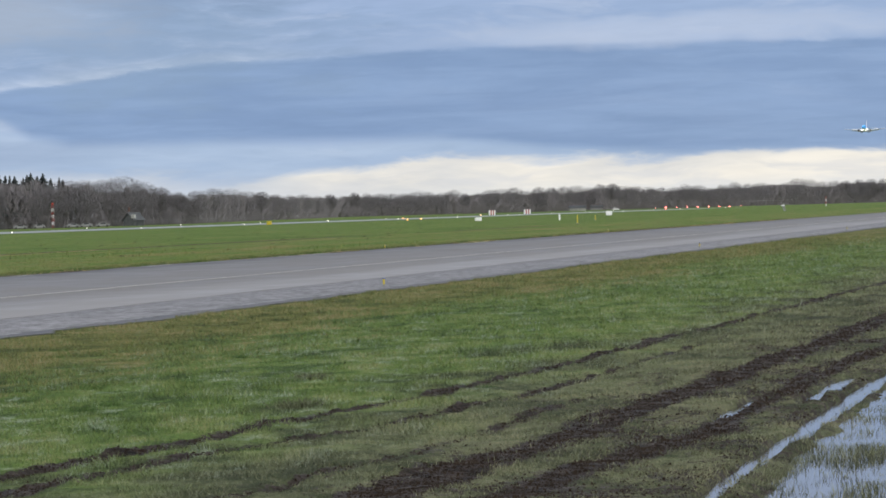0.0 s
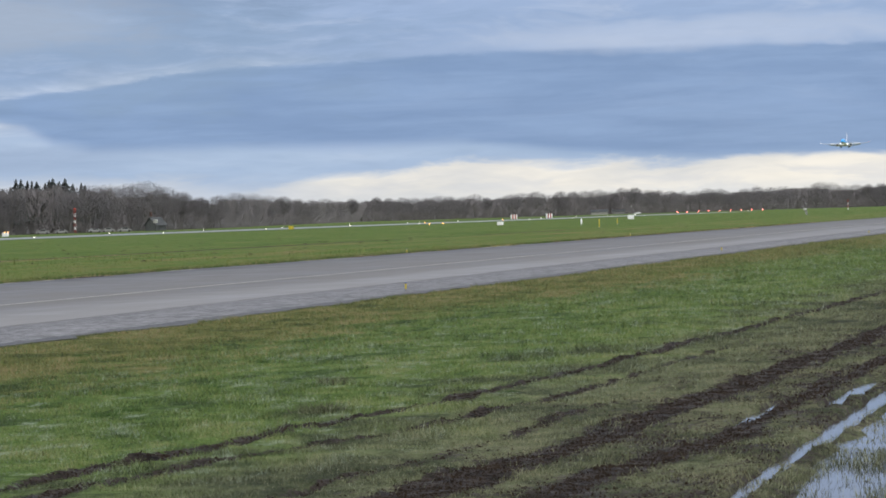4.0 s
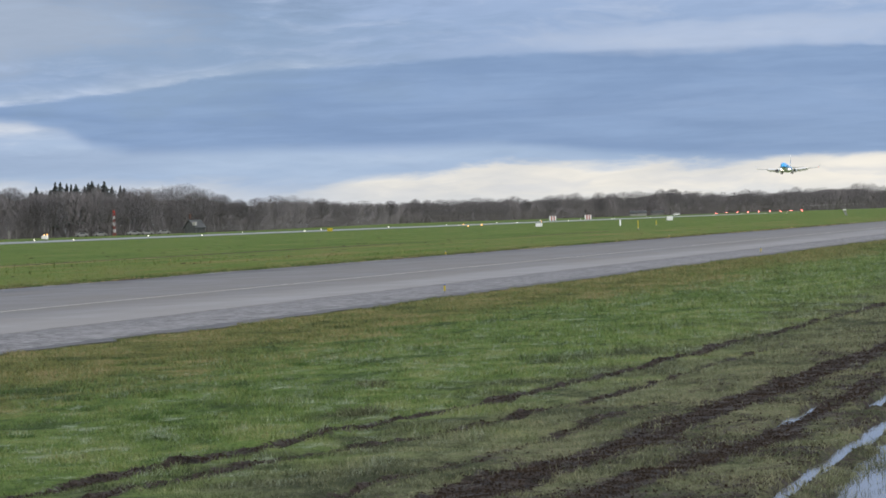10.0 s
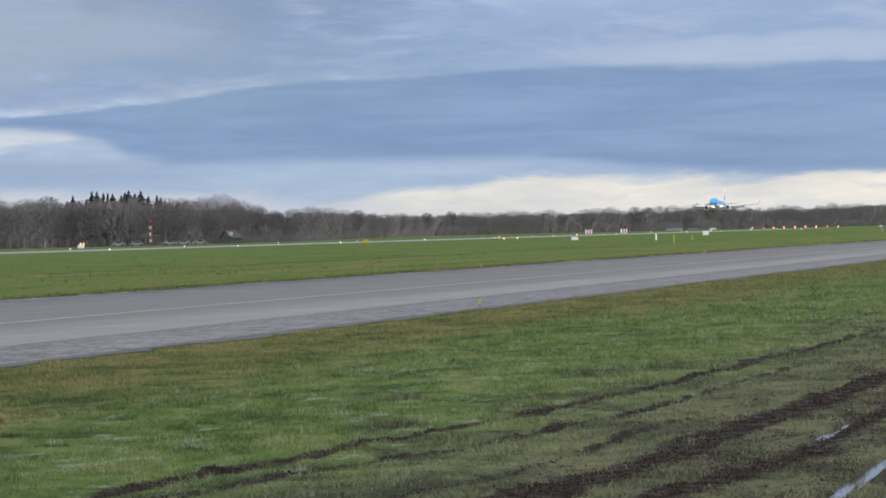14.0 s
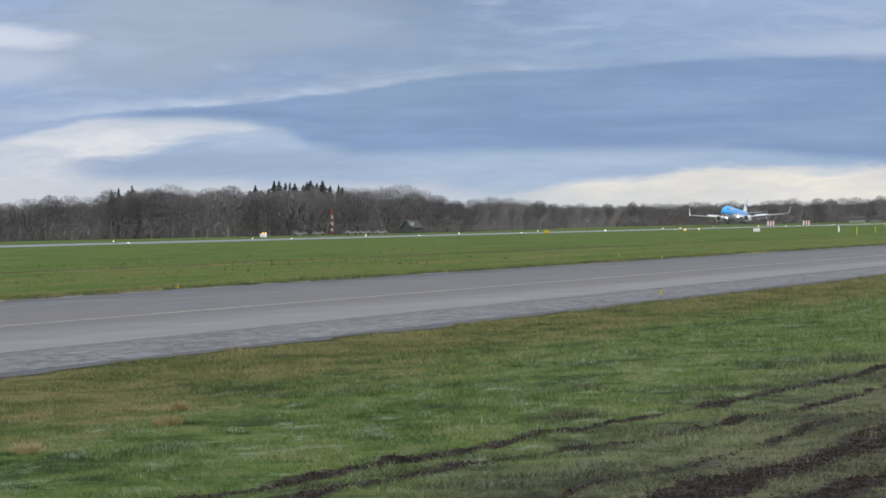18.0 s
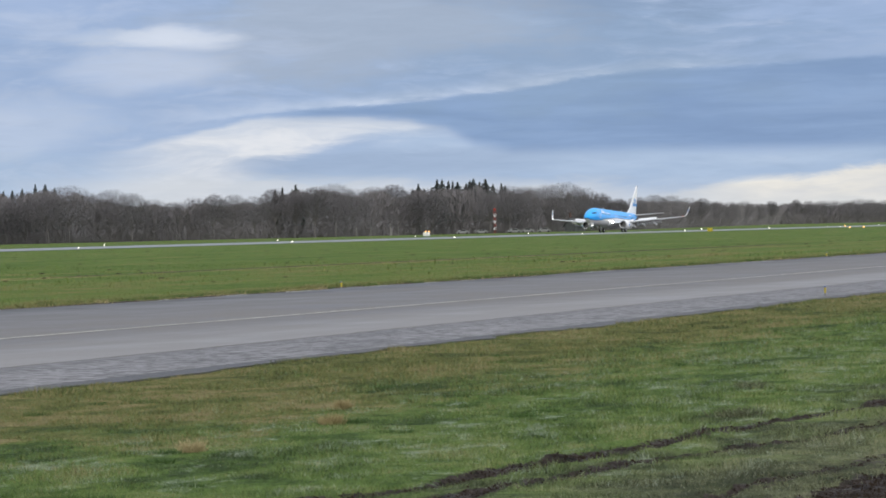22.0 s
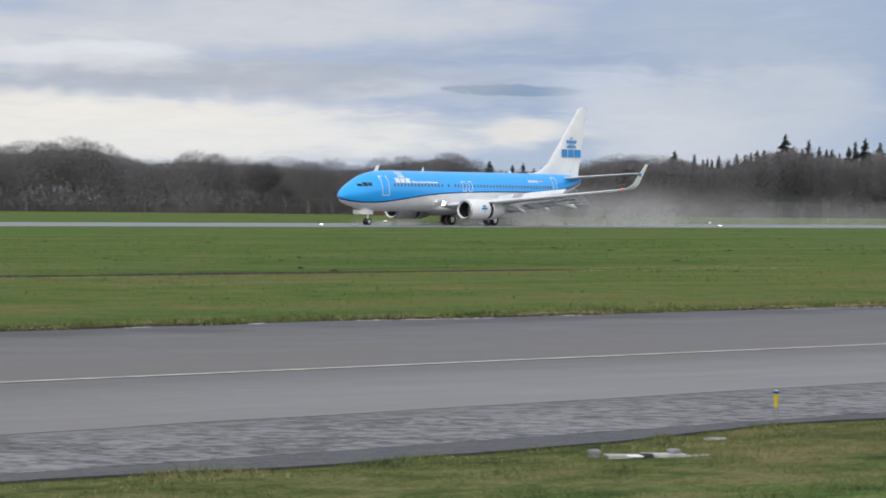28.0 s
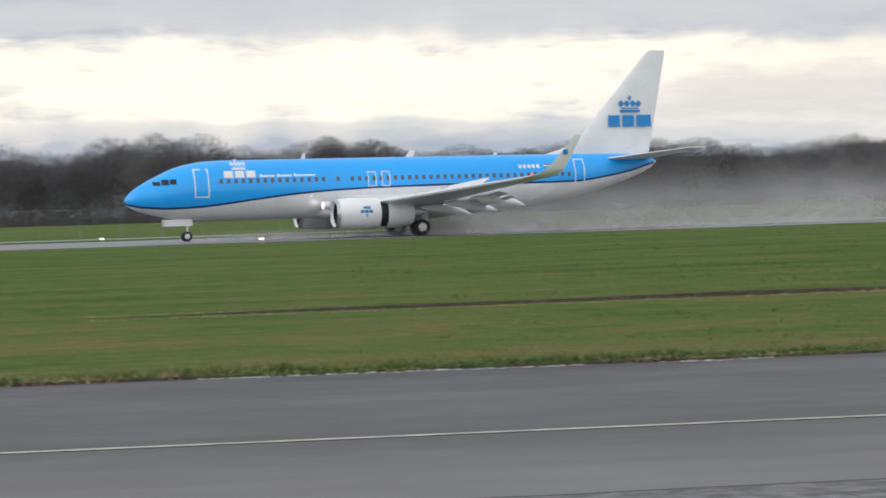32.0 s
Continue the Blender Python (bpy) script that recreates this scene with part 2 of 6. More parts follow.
    col = patch(col, 34.35, 2.39, 4.06, 0.47, -0.007, (0.44, 0.48, 0.56), 0.60)
    col = patch(col, 25.89, 2.21, 3.81, 0.44, -0.013, (0.946, 0.896, 0.792), 0.90)
    col = patch(col, 27.22, 2.51, 0.70, 0.10, -0.005, (1.210, 1.133, 0.990), 0.80)
    col = patch(col, 30.23, 2.00, 2.91, 0.21, -0.008, (0.748, 0.759, 0.792), 0.70)
    col = patch(col, 31.63, 2.87, 9.09, 0.47, -0.018, (0.748, 0.759, 0.792), 0.80)
    col = patch(col, 26.60, 1.40, 3.47, 0.34, -0.023, (0.935, 0.924, 0.902), 0.80)
    col = patch(col, 16.50, 2.51, 6.13, 0.52, -0.022, (1.210, 1.133, 0.990), 0.95)
    col = patch(col, 16.69, 1.55, 6.36, 0.72, -0.018, (1.078, 1.045, 0.968), 0.85)
    col = patch(col, 25.63, 2.17, 4.10, 0.34, -0.005, (0.946, 0.896, 0.792), 0.80)
    col = patch(col, 21.19, 3.36, 9.09, 0.44, -0.010, (0.748, 0.759, 0.792), 0.85)
    col = patch(col, 28.08, 2.84, 2.87, 0.52, -0.002, (0.484, 0.528, 0.616), 0.70)
    col = patch(col, 6.63, 2.40, 7.82, 0.98, -0.002, (1.375, 1.287, 1.100), 0.95)
    col = patch(col, 9.84, 3.61, 9.09, 0.44, -0.024, (0.748, 0.759, 0.792), 0.90)
    col = patch(col, 9.26, 1.36, 9.66, 0.21, -0.030, (0.748, 0.759, 0.792), 0.60)
    col = patch(col, 16.43, 1.90, 3.17, 0.52, 0.011, (0.880, 0.836, 0.814), 0.80)
    col = patch(col, 27.5, 2.75, 6.0, 1.1, 0.0, (1.02, 0.98, 0.92), 0.40)
    col = patch(col, 1.23, 3.71, 2.85, 0.34, -0.061, (0.748, 0.759, 0.792), 0.80)

    col = g.mix(1.0, col, g.mix(g.remap(g.math("ADD", g.math("MULTIPLY", wisp, 0.6), g.math("MULTIPLY", n1, 0.4)), 0.3, 0.7), (0.95, 0.955, 0.96), (1.05, 1.045, 1.04)), "MULTIPLY")
    # the rest of the dome: an even, brighter overcast
    up = g.remap(el, 7.0, 40.0)
    col = g.mix(up, col, (0.94, 0.98, 1.06))
    # unseen rear sky lifted further, an added fill for sides that face the camera
    col = g.mix(g.math("MULTIPLY", g.remap(y, 0.05, -0.45), g.remap(el, 75.0, 30.0)), col, (1.30, 1.34, 1.42))
    down = g.remap(el, 0.2, -1.5)
    col = g.mix(down, col, (0.10, 0.11, 0.08))
    sky = w.node_tree.nodes.new("ShaderNodeTexSky")
    sky.sky_type, sky.sun_disc = "NISHITA", False
    sky.sun_elevation, sky.sun_rotation = SUN_EL, SUN_AZ
    bg_sky, bg_cloud = (w.node_tree.nodes.new("ShaderNodeBackground") for _ in range(2))
    g.put(bg_sky.inputs[0], sky.outputs[0])
    bg_sky.inputs[1].default_value = 0.06
    g.put(bg_cloud.inputs[0], col)
    bg_cloud.inputs[1].default_value = 1.0
    mixer = w.node_tree.nodes.new("ShaderNodeMixShader")
    mixer.inputs[0].default_value = 0.95
    out = w.node_tree.nodes.new("ShaderNodeOutputWorld")
    w.node_tree.links.new(bg_sky.outputs[0], mixer.inputs[1])
    w.node_tree.links.new(bg_cloud.outputs[0], mixer.inputs[2])
    w.node_tree.links.new(mixer.outputs[0], out.inputs[0])
    lamp = bpy.data.lights.new("sun", "SUN")
    lamp.energy, lamp.angle, lamp.color = 0.9, radians(30), (1.0, 0.95, 0.86)
    way = Vector((math.sin(SUN_AZ) * math.cos(SUN_EL), math.cos(SUN_AZ) * math.cos(SUN_EL), math.sin(SUN_EL)))
    new("sun", lamp).matrix_world = look(way * 100, (0, 0, 0))


build_world()


# ---- materials ----
def mat(name, colour, rough=0.6, metal=0.0, spec=0.5, build=None, emit=None, coat=0.0):
    """A principled material; build(g, bsdf) may wire colour, roughness and bump."""
    m = bpy.data.materials.new(name)
    m.use_nodes = True
    g = Graph(m.node_tree)
    b = m.node_tree.nodes.new("ShaderNodeBsdfPrincipled")
    o = m.node_tree.nodes.new("ShaderNodeOutputMaterial")
    m.node_tree.links.new(b.outputs[0], o.inputs[0])
    b.inputs["Base Color"].default_value = (*colour, 1)
    b.inputs["Roughness"].default_value = rough
    b.inputs["Metallic"].default_value = metal
    b.inputs["Specular IOR Level"].default_value = spec
    b.inputs["Coat Weight"].default_value = coat
    if emit:
        b.inputs["Emission Color"].default_value = (*emit[0], 1)
        b.inputs["Emission Strength"].default_value = emit[1]
    if build:
        build(g, b)
    return m


def mottled(c1, c2, scale, rough=(0.5, 0.7), bump=0.0, size=0.01):
    def build(g, b):
        v = g.coords()
        n = g.noise(v, scale, 5.0, 0.6)
        f = g.noise(v, scale * 9.0, 3.0, 0.6)
        k = g.math("ADD", g.math("MULTIPLY", n, 0.7), g.math("MULTIPLY", f, 0.3))
        g.put(b.inputs["Base Color"], g.mix(g.remap(k, 0.35, 0.65), c1, c2))
        g.put(b.inputs["Roughness"], g.remap(f, 0.3, 0.7, rough[0], rough[1]))
        if bump:
            g.put(b.inputs["Normal"], g.bump(k, bump, size))
    return build


def turf(g, v, isl=None):
    """Winter turf: fresh and dark green clumps, straw and pale dead patches, in drifts along the strip."""
    x, y, z = g.split(v)
    band = g.combine(g.math("MULTIPLY", x, 0.22), y, 0.0)
    big = g.noise(band, 0.20, 3.0, 0.55)
    midn = g.noise(v, 1.3, 4.0, 0.62)
    small = g.noise(v, 4.5, 4.0, 0.65)
    strip_ = g.math("MULTIPLY", g.remap(y, 11.0, 15.5), g.remap(y, 64.0, 59.0))
    # the field beyond the taxiway
    k = g.math("ADD", g.math("ADD", g.math("MULTIPLY", big, 0.42), g.math("MULTIPLY", midn, 0.37)), g.math("MULTIPLY", small, 0.21))
    far_k = g.math("ADD", 0.457, g.math("MULTIPLY_ADD", strip_, 0.045, g.math("ADD", g.math("MULTIPLY", g.math("SUBTRACT", k, 0.5), 1.1), g.math("MULTIPLY", g.math("SUBTRACT", g.noise(v, 0.28, 4.0, 0.6), 0.5), 0.35))))
    far_tone = g.ramp(far_k, [(0.30, (0.052, 0.088, 0.020)), (0.42, (0.082, 0.138, 0.030)), (0.50, (0.118, 0.160, 0.042)), (0.57, (0.158, 0.156, 0.054)), (0.66, (0.205, 0.170, 0.082))])
    # the verge: clumps of half a metre to two metres
    clump = g.noise(g.combine(g.math("MULTIPLY", x, 0.62), y, 2.0), 0.85, 3.0, 0.6, 0.3)
    lump = g.noise(g.combine(g.math("MULTIPLY", x, 0.8), y, 5.0), 2.6, 3.0, 0.6, 0.2)
    c = g.math("ADD", g.math("MULTIPLY", clump, 0.55), g.math("MULTIPLY", lump, 0.45))
    if isl is not None:
        c = g.math("MULTIPLY_ADD", g.math("SUBTRACT", isl, 0.5), 0.10, c)
    green = g.ramp(c, [(0.38, (0.036, 0.062, 0.020)), (0.46, (0.067, 0.112, 0.029)), (0.53, (0.101, 0.156, 0.041)), (0.61, (0.152, 0.188, 0.068))])
    straw = g.ramp(c, [(0.38, (0.058, 0.072, 0.024)), (0.46, (0.102, 0.114, 0.036)), (0.54, (0.152, 0.145, 0.056)), (0.63, (0.205, 0.172, 0.088))])
    dry = g.math("ADD", g.math("MULTIPLY", g.math("SUBTRACT", big, 0.5), 9.0), g.math("MULTIPLY", g.math("SUBTRACT", clump, 0.5), 7.0))
    dry = g.math("MULTIPLY", g.remap(g.math("ADD", y, dry), 10.0, 14.5, 0.10, 0.78), g.remap(x, 16.0, 25.0, 0.72, 1.0))
    pick = g.noise(v, 24.0, 2.0, 0.6) if isl is None else g.math("FRACT", g.math("MULTIPLY", isl, 17.0))
    tone = g.mix(g.remap(g.math("SUBTRACT", dry, pick), -0.15, 0.15), green, straw)
    worn = g.mix(g.remap(g.math("MULTIPLY_ADD", g.math("SUBTRACT", pick, 0.5), 0.25, c), 0.36, 0.64), (0.046, 0.049, 0.032), (0.178, 0.168, 0.117))
    tone = g.mix(g.remap(g.math("MULTIPLY_ADD", g.math("SUBTRACT", clump, 0.5), 6.0, y), 8.2, 5.2, 0.0, 0.72), tone, worn)
    near = g.math("MULTIPLY", g.math("MULTIPLY", g.remap(y, 4.0, 7.0), g.remap(x, 17.0, 20.0)), g.remap(y, 14.0, 11.0))
    frost = g.math("MULTIPLY", g.remap(g.math("MULTIPLY_ADD", small, 0.3, g.math("MULTIPLY", g.noise(g.combine(g.math("MULTIPLY", x, 0.6), y, 9.0), 2.6, 4.0, 0.65), 0.7)), 0.47, 0.66), near)
    tone = g.mix(g.remap(g.math("SUBTRACT", g.math("MULTIPLY", frost, 0.8), g.math("SUBTRACT", 1.0, pick)), -0.2, 0.3, 0.0, 0.66), tone, (0.27, 0.32, 0.25))
    return g.mix(g.remap(y, 34.0, 40.0), tone, far_tone)


def ground_look(g, b):
    v = g.coords()
    att = g.t.nodes.new("ShaderNodeAttribute")
    att.attribute_name = "mud"
    mud = att.outputs["Fac"]
    fine = g.noise(v, 14.0, 4.0, 0.7)
    tiny = g.noise(v, 60.0, 2.0, 0.6)
    grass = g.mix(1.0, turf(g, v), g.mix(g.remap(fine, 0.3, 0.7), (0.62, 0.62, 0.6), (1.25, 1.25, 1.2)), "MULTIPLY")
    soil = g.mix(g.remap(g.math("ADD", g.math("MULTIPLY", fine, 0.6), g.math("MULTIPLY", g.noise(v, 5.0, 4.0, 0.65), 0.4)), 0.38, 0.64), (0.008, 0.0066, 0.0056), (0.058, 0.046, 0.039))
    soil = g.mix(g.remap(g.split(v)[1], 30.0, 40.0), soil, g.mix(g.remap(fine, 0.35, 0.7), (0.026, 0.018, 0.012), (0.085, 0.058, 0.034)))
    edge = g.math("ADD", mud, g.math("ADD", g.math("MULTIPLY", g.math("SUBTRACT", fine, 0.5), 1.7), g.math("MULTIPLY", g.math("SUBTRACT", g.noise(v, 3.6, 4.0, 0.65), 0.5), 0.9)))
    m = g.remap(edge, 0.30, 0.55)
    g.put(b.inputs["Base Color"], g.mix(m, grass, soil))
    g.put(b.inputs["Roughness"], g.mix(m, (0.9, 0.9, 0.9), g.mix(g.remap(g.noise(v, 3.0, 3.0, 0.6), 0.45, 0.62), (0.85, 0.85, 0.85), (0.55, 0.55, 0.55))))
    g.put(b.inputs["Normal"], g.bump(g.math("ADD", fine, g.math("MULTIPLY", tiny, 0.4)), 0.9, 0.05))


def asphalt_look(c1, c2, wet, tone_bands=0.0):
    def build(g, b):
        v = g.coords()
        x, y, z = g.split(v)
        streak = g.noise(g.combine(g.math("MULTIPLY", x, 0.13), g.math("MULTIPLY", y, 0.6), 0.0), 1.0, 5.0, 0.6, 0.4)
        patch = g.noise(v, 0.35, 4.0, 0.6)
        grain = g.noise(v, 45.0, 3.0, 0.7)
        lane = g.noise(g.combine(g.math("MULTIPLY", x, 0.02), g.math("MULTIPLY", y, 0.32), 4.0), 1.0, 4.0, 0.6)
        k = g.math("ADD", g.math("ADD", g.math("MULTIPLY", streak, 0.30), g.math("MULTIPLY", lane, 0.26)), g.math("MULTIPLY", patch, 0.44))
        base = g.mix(g.remap(k, 0.35, 0.65), c1, c2)
        # darker towards the far side
        base = g.mix(g.math("MULTIPLY", g.remap(g.math("MULTIPLY_ADD", lane, 6.0, y), 30.5, 37.0), tone_bands), base, (0.045, 0.043, 0.042))
        # paler near band: dust and a wet sheen put into the base colour
        base = g.mix(g.math("MULTIPLY", g.remap(g.math("MULTIPLY_ADD", lane, 5.0, y), 27.6, 23.4), tone_bands * 1.9), base, (0.205, 0.194, 0.188))
        # darker base towards low x, strongest beyond the near band
        dull = g.remap(g.math("MULTIPLY_ADD", g.math("SUBTRACT", patch, 0.5), 8.0, x), 24.0, 7.0, 0.0, 0.8 if tone_bands else 0.0)
        base = g.mix(g.math("MULTIPLY", dull, g.remap(y, 20.0, 27.0, 0.45, 1.0)), base, (0.040, 0.036, 0.031))
        rimmed = g.mix(g.math("MULTIPLY", g.math("MULTIPLY", g.remap(g.math("MULTIPLY_ADD", patch, 2.2, y), 34.4, 36.0), g.remap(y, 37.5, 37.0)), 0.9 if tone_bands else 0.0), base, (0.018, 0.016, 0.015))
        g.put(b.inputs["Base Color"], g.mix(g.remap(grain, 0.3, 0.75, 0.0, 0.35), rimmed, g.mix(0.5, rimmed, (0.20, 0.196, 0.19))))
        g.put(b.inputs["Roughness"], g.remap(k, 0.38, 0.62, wet[0], wet[1]))
        g.put(b.inputs["Normal"], g.bump(grain, 0.16, 0.01))
    return build


def shoulder_look(g, b):
    v = g.coords()
    x, y, z = g.split(v)
    lump = g.noise(g.combine(g.math("MULTIPLY", x, 1.0), g.math("MULTIPLY", y, 0.9), 0.0), 4.6, 5.0, 0.66, 0.5)
    flake = g.noise(g.combine(x, g.math("MULTIPLY", y, 1.2), 3.0), 13.0, 4.0, 0.65, 0.4)
    broad = g.noise(v, 0.7, 3.0, 0.6)
    grain = g.noise(v, 30.0, 3.0, 0.7)
    k = g.math("ADD", g.math("ADD", g.math("MULTIPLY", lump, 0.45), g.math("MULTIPLY", flake, 0.30)), g.math("MULTIPLY", broad, 0.25))
    rough = g.mix(g.remap(k, 0.41, 0.58), (0.038, 0.035, 0.035), (0.192, 0.180, 0.179))
    rough = g.mix(g.remap(flake, 0.62, 0.68, 0.0, 0.6), rough, (0.30, 0.29, 0.28))
    upper = g.remap(g.math("MULTIPLY_ADD", g.math("SUBTRACT", broad, 0.5), 1.6, y), 18.8, 19.6, 0.0, 0.6)
    g.put(b.inputs["Base Color"], g.mix(upper, rough, g.mix(grain, (0.070, 0.066, 0.064), (0.105, 0.098, 0.094))))
    g.put(b.inputs["Roughness"], g.remap(lump, 0.38, 0.62, 0.68, 0.50))
    g.put(b.inputs["Normal"], g.bump(g.math("MULTIPLY_ADD", grain, 0.15, k), 0.5, 0.03))


def blade_look(g, b):
    isl = g.t.nodes.new("ShaderNodeNewGeometry").outputs["Random Per Island"]
    tone = turf(g, g.coords(), isl)
    g.put(b.inputs["Base Color"], g.mix(1.0, tone, g.mix(isl, (0.72, 0.72, 0.7), (1.52, 1.48, 1.5)), "MULTIPLY"))


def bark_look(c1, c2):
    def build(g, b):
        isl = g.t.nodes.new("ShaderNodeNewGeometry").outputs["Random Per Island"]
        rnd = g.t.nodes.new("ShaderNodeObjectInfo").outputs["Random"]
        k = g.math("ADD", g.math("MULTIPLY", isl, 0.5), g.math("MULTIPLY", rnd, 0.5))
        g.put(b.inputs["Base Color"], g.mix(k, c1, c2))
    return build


def blue_paint(g, b):
    v = g.coords()
    n = g.noise(v, 0.6, 4.0, 0.6)
    f = g.noise(g.combine(g.math("MULTIPLY", g.split(v)[0], 0.4), 0.0, g.math("MULTIPLY", g.split(v)[2], 6.0)), 2.0, 3.0, 0.6)
    k = g.math("ADD", g.math("MULTIPLY", n, 0.5), g.math("MULTIPLY", f, 0.5))
    g.put(b.inputs["Base Color"], g.mix(g.remap(k, 0.3, 0.7), (0.008, 0.37, 0.93), (0.014, 0.41, 0.97)))
    g.put(b.inputs["Roughness"], g.remap(f, 0.3, 0.7, 0.28, 0.4))


M_GROUND = mat("grass_ground", (0.07, 0.12, 0.02), 0.85, spec=0.06, build=ground_look)
M_TAXI = mat("taxiway_asphalt", (0.09, 0.09, 0.09), 0.4, spec=0.5, build=asphalt_look((0.066, 0.058, 0.052), (0.124, 0.109, 0.097), (0.48, 0.66), 0.40))
M_RUNWAY = mat("runway_asphalt", (0.12, 0.12, 0.12), 0.3, build=asphalt_look((0.10, 0.10, 0.105), (0.150, 0.148, 0.148), (0.30, 0.45)))
M_SHOULDER = mat("rough_shoulder", (0.08, 0.08, 0.08), 0.6, spec=0.5, build=shoulder_look)
M_JOINT = mat("tar_edge", (0.03, 0.03, 0.032), 0.5, build=mottled((0.022, 0.022, 0.024), (0.05, 0.048, 0.045), 3.0))
M_LINE = mat("worn_line_paint", (0.4, 0.38, 0.25), 0.6, build=mottled((0.27, 0.26, 0.21), (0.54, 0.52, 0.44), 4.0))
M_WHITE = mat("white_paint", (0.78, 0.78, 0.78), 0.4, build=mottled((0.79, 0.79, 0.79), (0.86, 0.86, 0.86), 0.8, (0.35, 0.5)))
M_BLUE = mat("light_blue_paint", (0.0, 0.32, 0.82), 0.34, coat=0.15, build=blue_paint)
M_NAVY = mat("navy_stripe", (0.004, 0.03, 0.16), 0.35)
M_BELLY = mat("grey_white_belly_paint", (0.72, 0.73, 0.74), 0.35, build=mottled((0.72, 0.73, 0.74), (0.82, 0.825, 0.83), 0.7, (0.3, 0.45)))
M_WING = mat("grey_wing_paint", (0.5, 0.51, 0.53), 0.4, build=mottled((0.64, 0.65, 0.67), (0.74, 0.75, 0.76), 0.9, (0.35, 0.5)))
M_METAL = mat("bare_metal", (0.55, 0.55, 0.56), 0.3, 0.9, build=mottled((0.48, 0.48, 0.5), (0.62, 0.62, 0.62), 2.0, (0.25, 0.4)))
M_PANE = mat("cabin_window_glass", (0.085, 0.10, 0.14), 0.15)
M_DARK = mat("dark_glass", (0.012, 0.014, 0.018), 0.12)
M_BLACK = mat("black_rubber", (0.018, 0.018, 0.018), 0.75, build=mottled((0.014, 0.014, 0.014), (0.03, 0.03, 0.03), 5.0))
M_CASCADE = mat("dark_reverser_cascade", (0.015, 0.015, 0.016), 0.7)
M_LOGO_BLUE = mat("blue_tail_marking", (0.01, 0.23, 0.58), 0.4)
M_RED = mat("red_paint", (0.5, 0.03, 0.02), 0.5, build=mottled((0.30, 0.03, 0.02), (0.42, 0.05, 0.03), 2.0))
M_YELLOW = mat("yellow_paint", (0.62, 0.42, 0.01), 0.5, build=mottled((0.42, 0.33, 0.02), (0.58, 0.46, 0.04), 6.0))
M_CAP = mat("blue_marker_cap", (0.01, 0.06, 0.28), 0.4)
M_LAMP = mat("white_lamp_glow", (1, 0.95, 0.85), 0.3, emit=((1.0, 0.92, 0.8), 2.2))
M_LANDING = mat("landing_light_glow", (1, 0.97, 0.9), 0.3, emit=((1.0, 0.95, 0.84), 28.0))
M_REDLAMP = mat("red_lamp_glow", (1, 0.05, 0.03), 0.3, emit=((1.0, 0.16, 0.13), 14.0))
M_TIPRED = mat("red_tip_glow", (0.9, 0.05, 0.03), 0.3, emit=((1.0, 0.06, 0.03), 1.3))
M_AMBER = mat("amber_lamp_glow", (1, 0.5, 0.1), 0.3, emit=((1.0, 0.45, 0.12), 3.0))
M_CONCRETE = mat("pale_concrete", (0.36, 0.36, 0.34), 0.7, build=mottled((0.26, 0.26, 0.245), (0.46, 0.46, 0.43), 3.0, (0.5, 0.8), 0.4))
M_GREY = mat("grey_fitting", (0.2, 0.2, 0.2), 0.5, build=mottled((0.15, 0.15, 0.15), (0.26, 0.26, 0.26), 5.0))
M_ROOF = mat("dark_sheet_roof", (0.07, 0.075, 0.08), 0.8, spec=0.2, build=mottled((0.055, 0.06, 0.065), (0.10, 0.105, 0.11), 0.6, (0.75, 0.9)))
M_WOOD = mat("tarred_boards", (0.035, 0.03, 0.028), 0.9, spec=0.08, build=mottled((0.025, 0.022, 0.02), (0.05, 0.043, 0.038), 0.8))
M_BRICK = mat("red_brick", (0.16, 0.07, 0.05), 0.8, build=mottled((0.085, 0.045, 0.038), (0.13, 0.068, 0.055), 1.2))
M_SLATE = mat("dark_slate", (0.08, 0.085, 0.09), 0.9, spec=0.1, build=mottled((0.062, 0.066, 0.07), (0.105, 0.11, 0.112), 0.8, (0.85, 0.95)))
M_STRAW = mat("dry_straw", (0.30, 0.23, 0.10), 0.8, spec=0.1, build=bark_look((0.26, 0.21, 0.10), (0.44, 0.37, 0.21)))
M_BLADE = mat("grass_blades", (0.09, 0.15, 0.03), 0.6, spec=0.2, build=blade_look)
# Twig tones lifted towards pale blue grey, a distance haze put into the colour.
M_BARK = mat("hazed_bare_twigs", (0.06, 0.045, 0.038), 0.9, spec=0.1, build=bark_look((0.122, 0.116, 0.124), (0.164, 0.153, 0.158)))
M_TUFT = mat("dark_tussock_blades", (0.04, 0.08, 0.02), 0.7, spec=0.15, build=bark_look((0.030, 0.062, 0.016), (0.078, 0.140, 0.036)))
M_BIRCH = mat("pale_birch_bark", (0.45, 0.43, 0.40), 0.8, build=mottled((0.20, 0.19, 0.18), (0.38, 0.36, 0.34), 1.5))
# Paler than the twigs: haze and lighter gaps put into the colour.
M_THICKET = mat("hazed_brown_thicket", (0.15, 0.135, 0.13), 0.9, spec=0.05, build=bark_look((0.162, 0.152, 0.158), (0.204, 0.189, 0.190)))
# Trunk tone follows the hazed twigs.
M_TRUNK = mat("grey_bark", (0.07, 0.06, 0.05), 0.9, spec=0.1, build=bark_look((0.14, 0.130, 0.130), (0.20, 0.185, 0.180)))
# Needles greyed and lightened: haze put into the colour.
M_NEEDLE = mat("hazed_needles", (0.02, 0.03, 0.016), 0.8, spec=0.1, build=bark_look((0.062, 0.075, 0.075), (0.098, 0.112, 0.106)))
M_WATER = mat("muddy_water", (0.05, 0.045, 0.038), 0.09, spec=0.45)
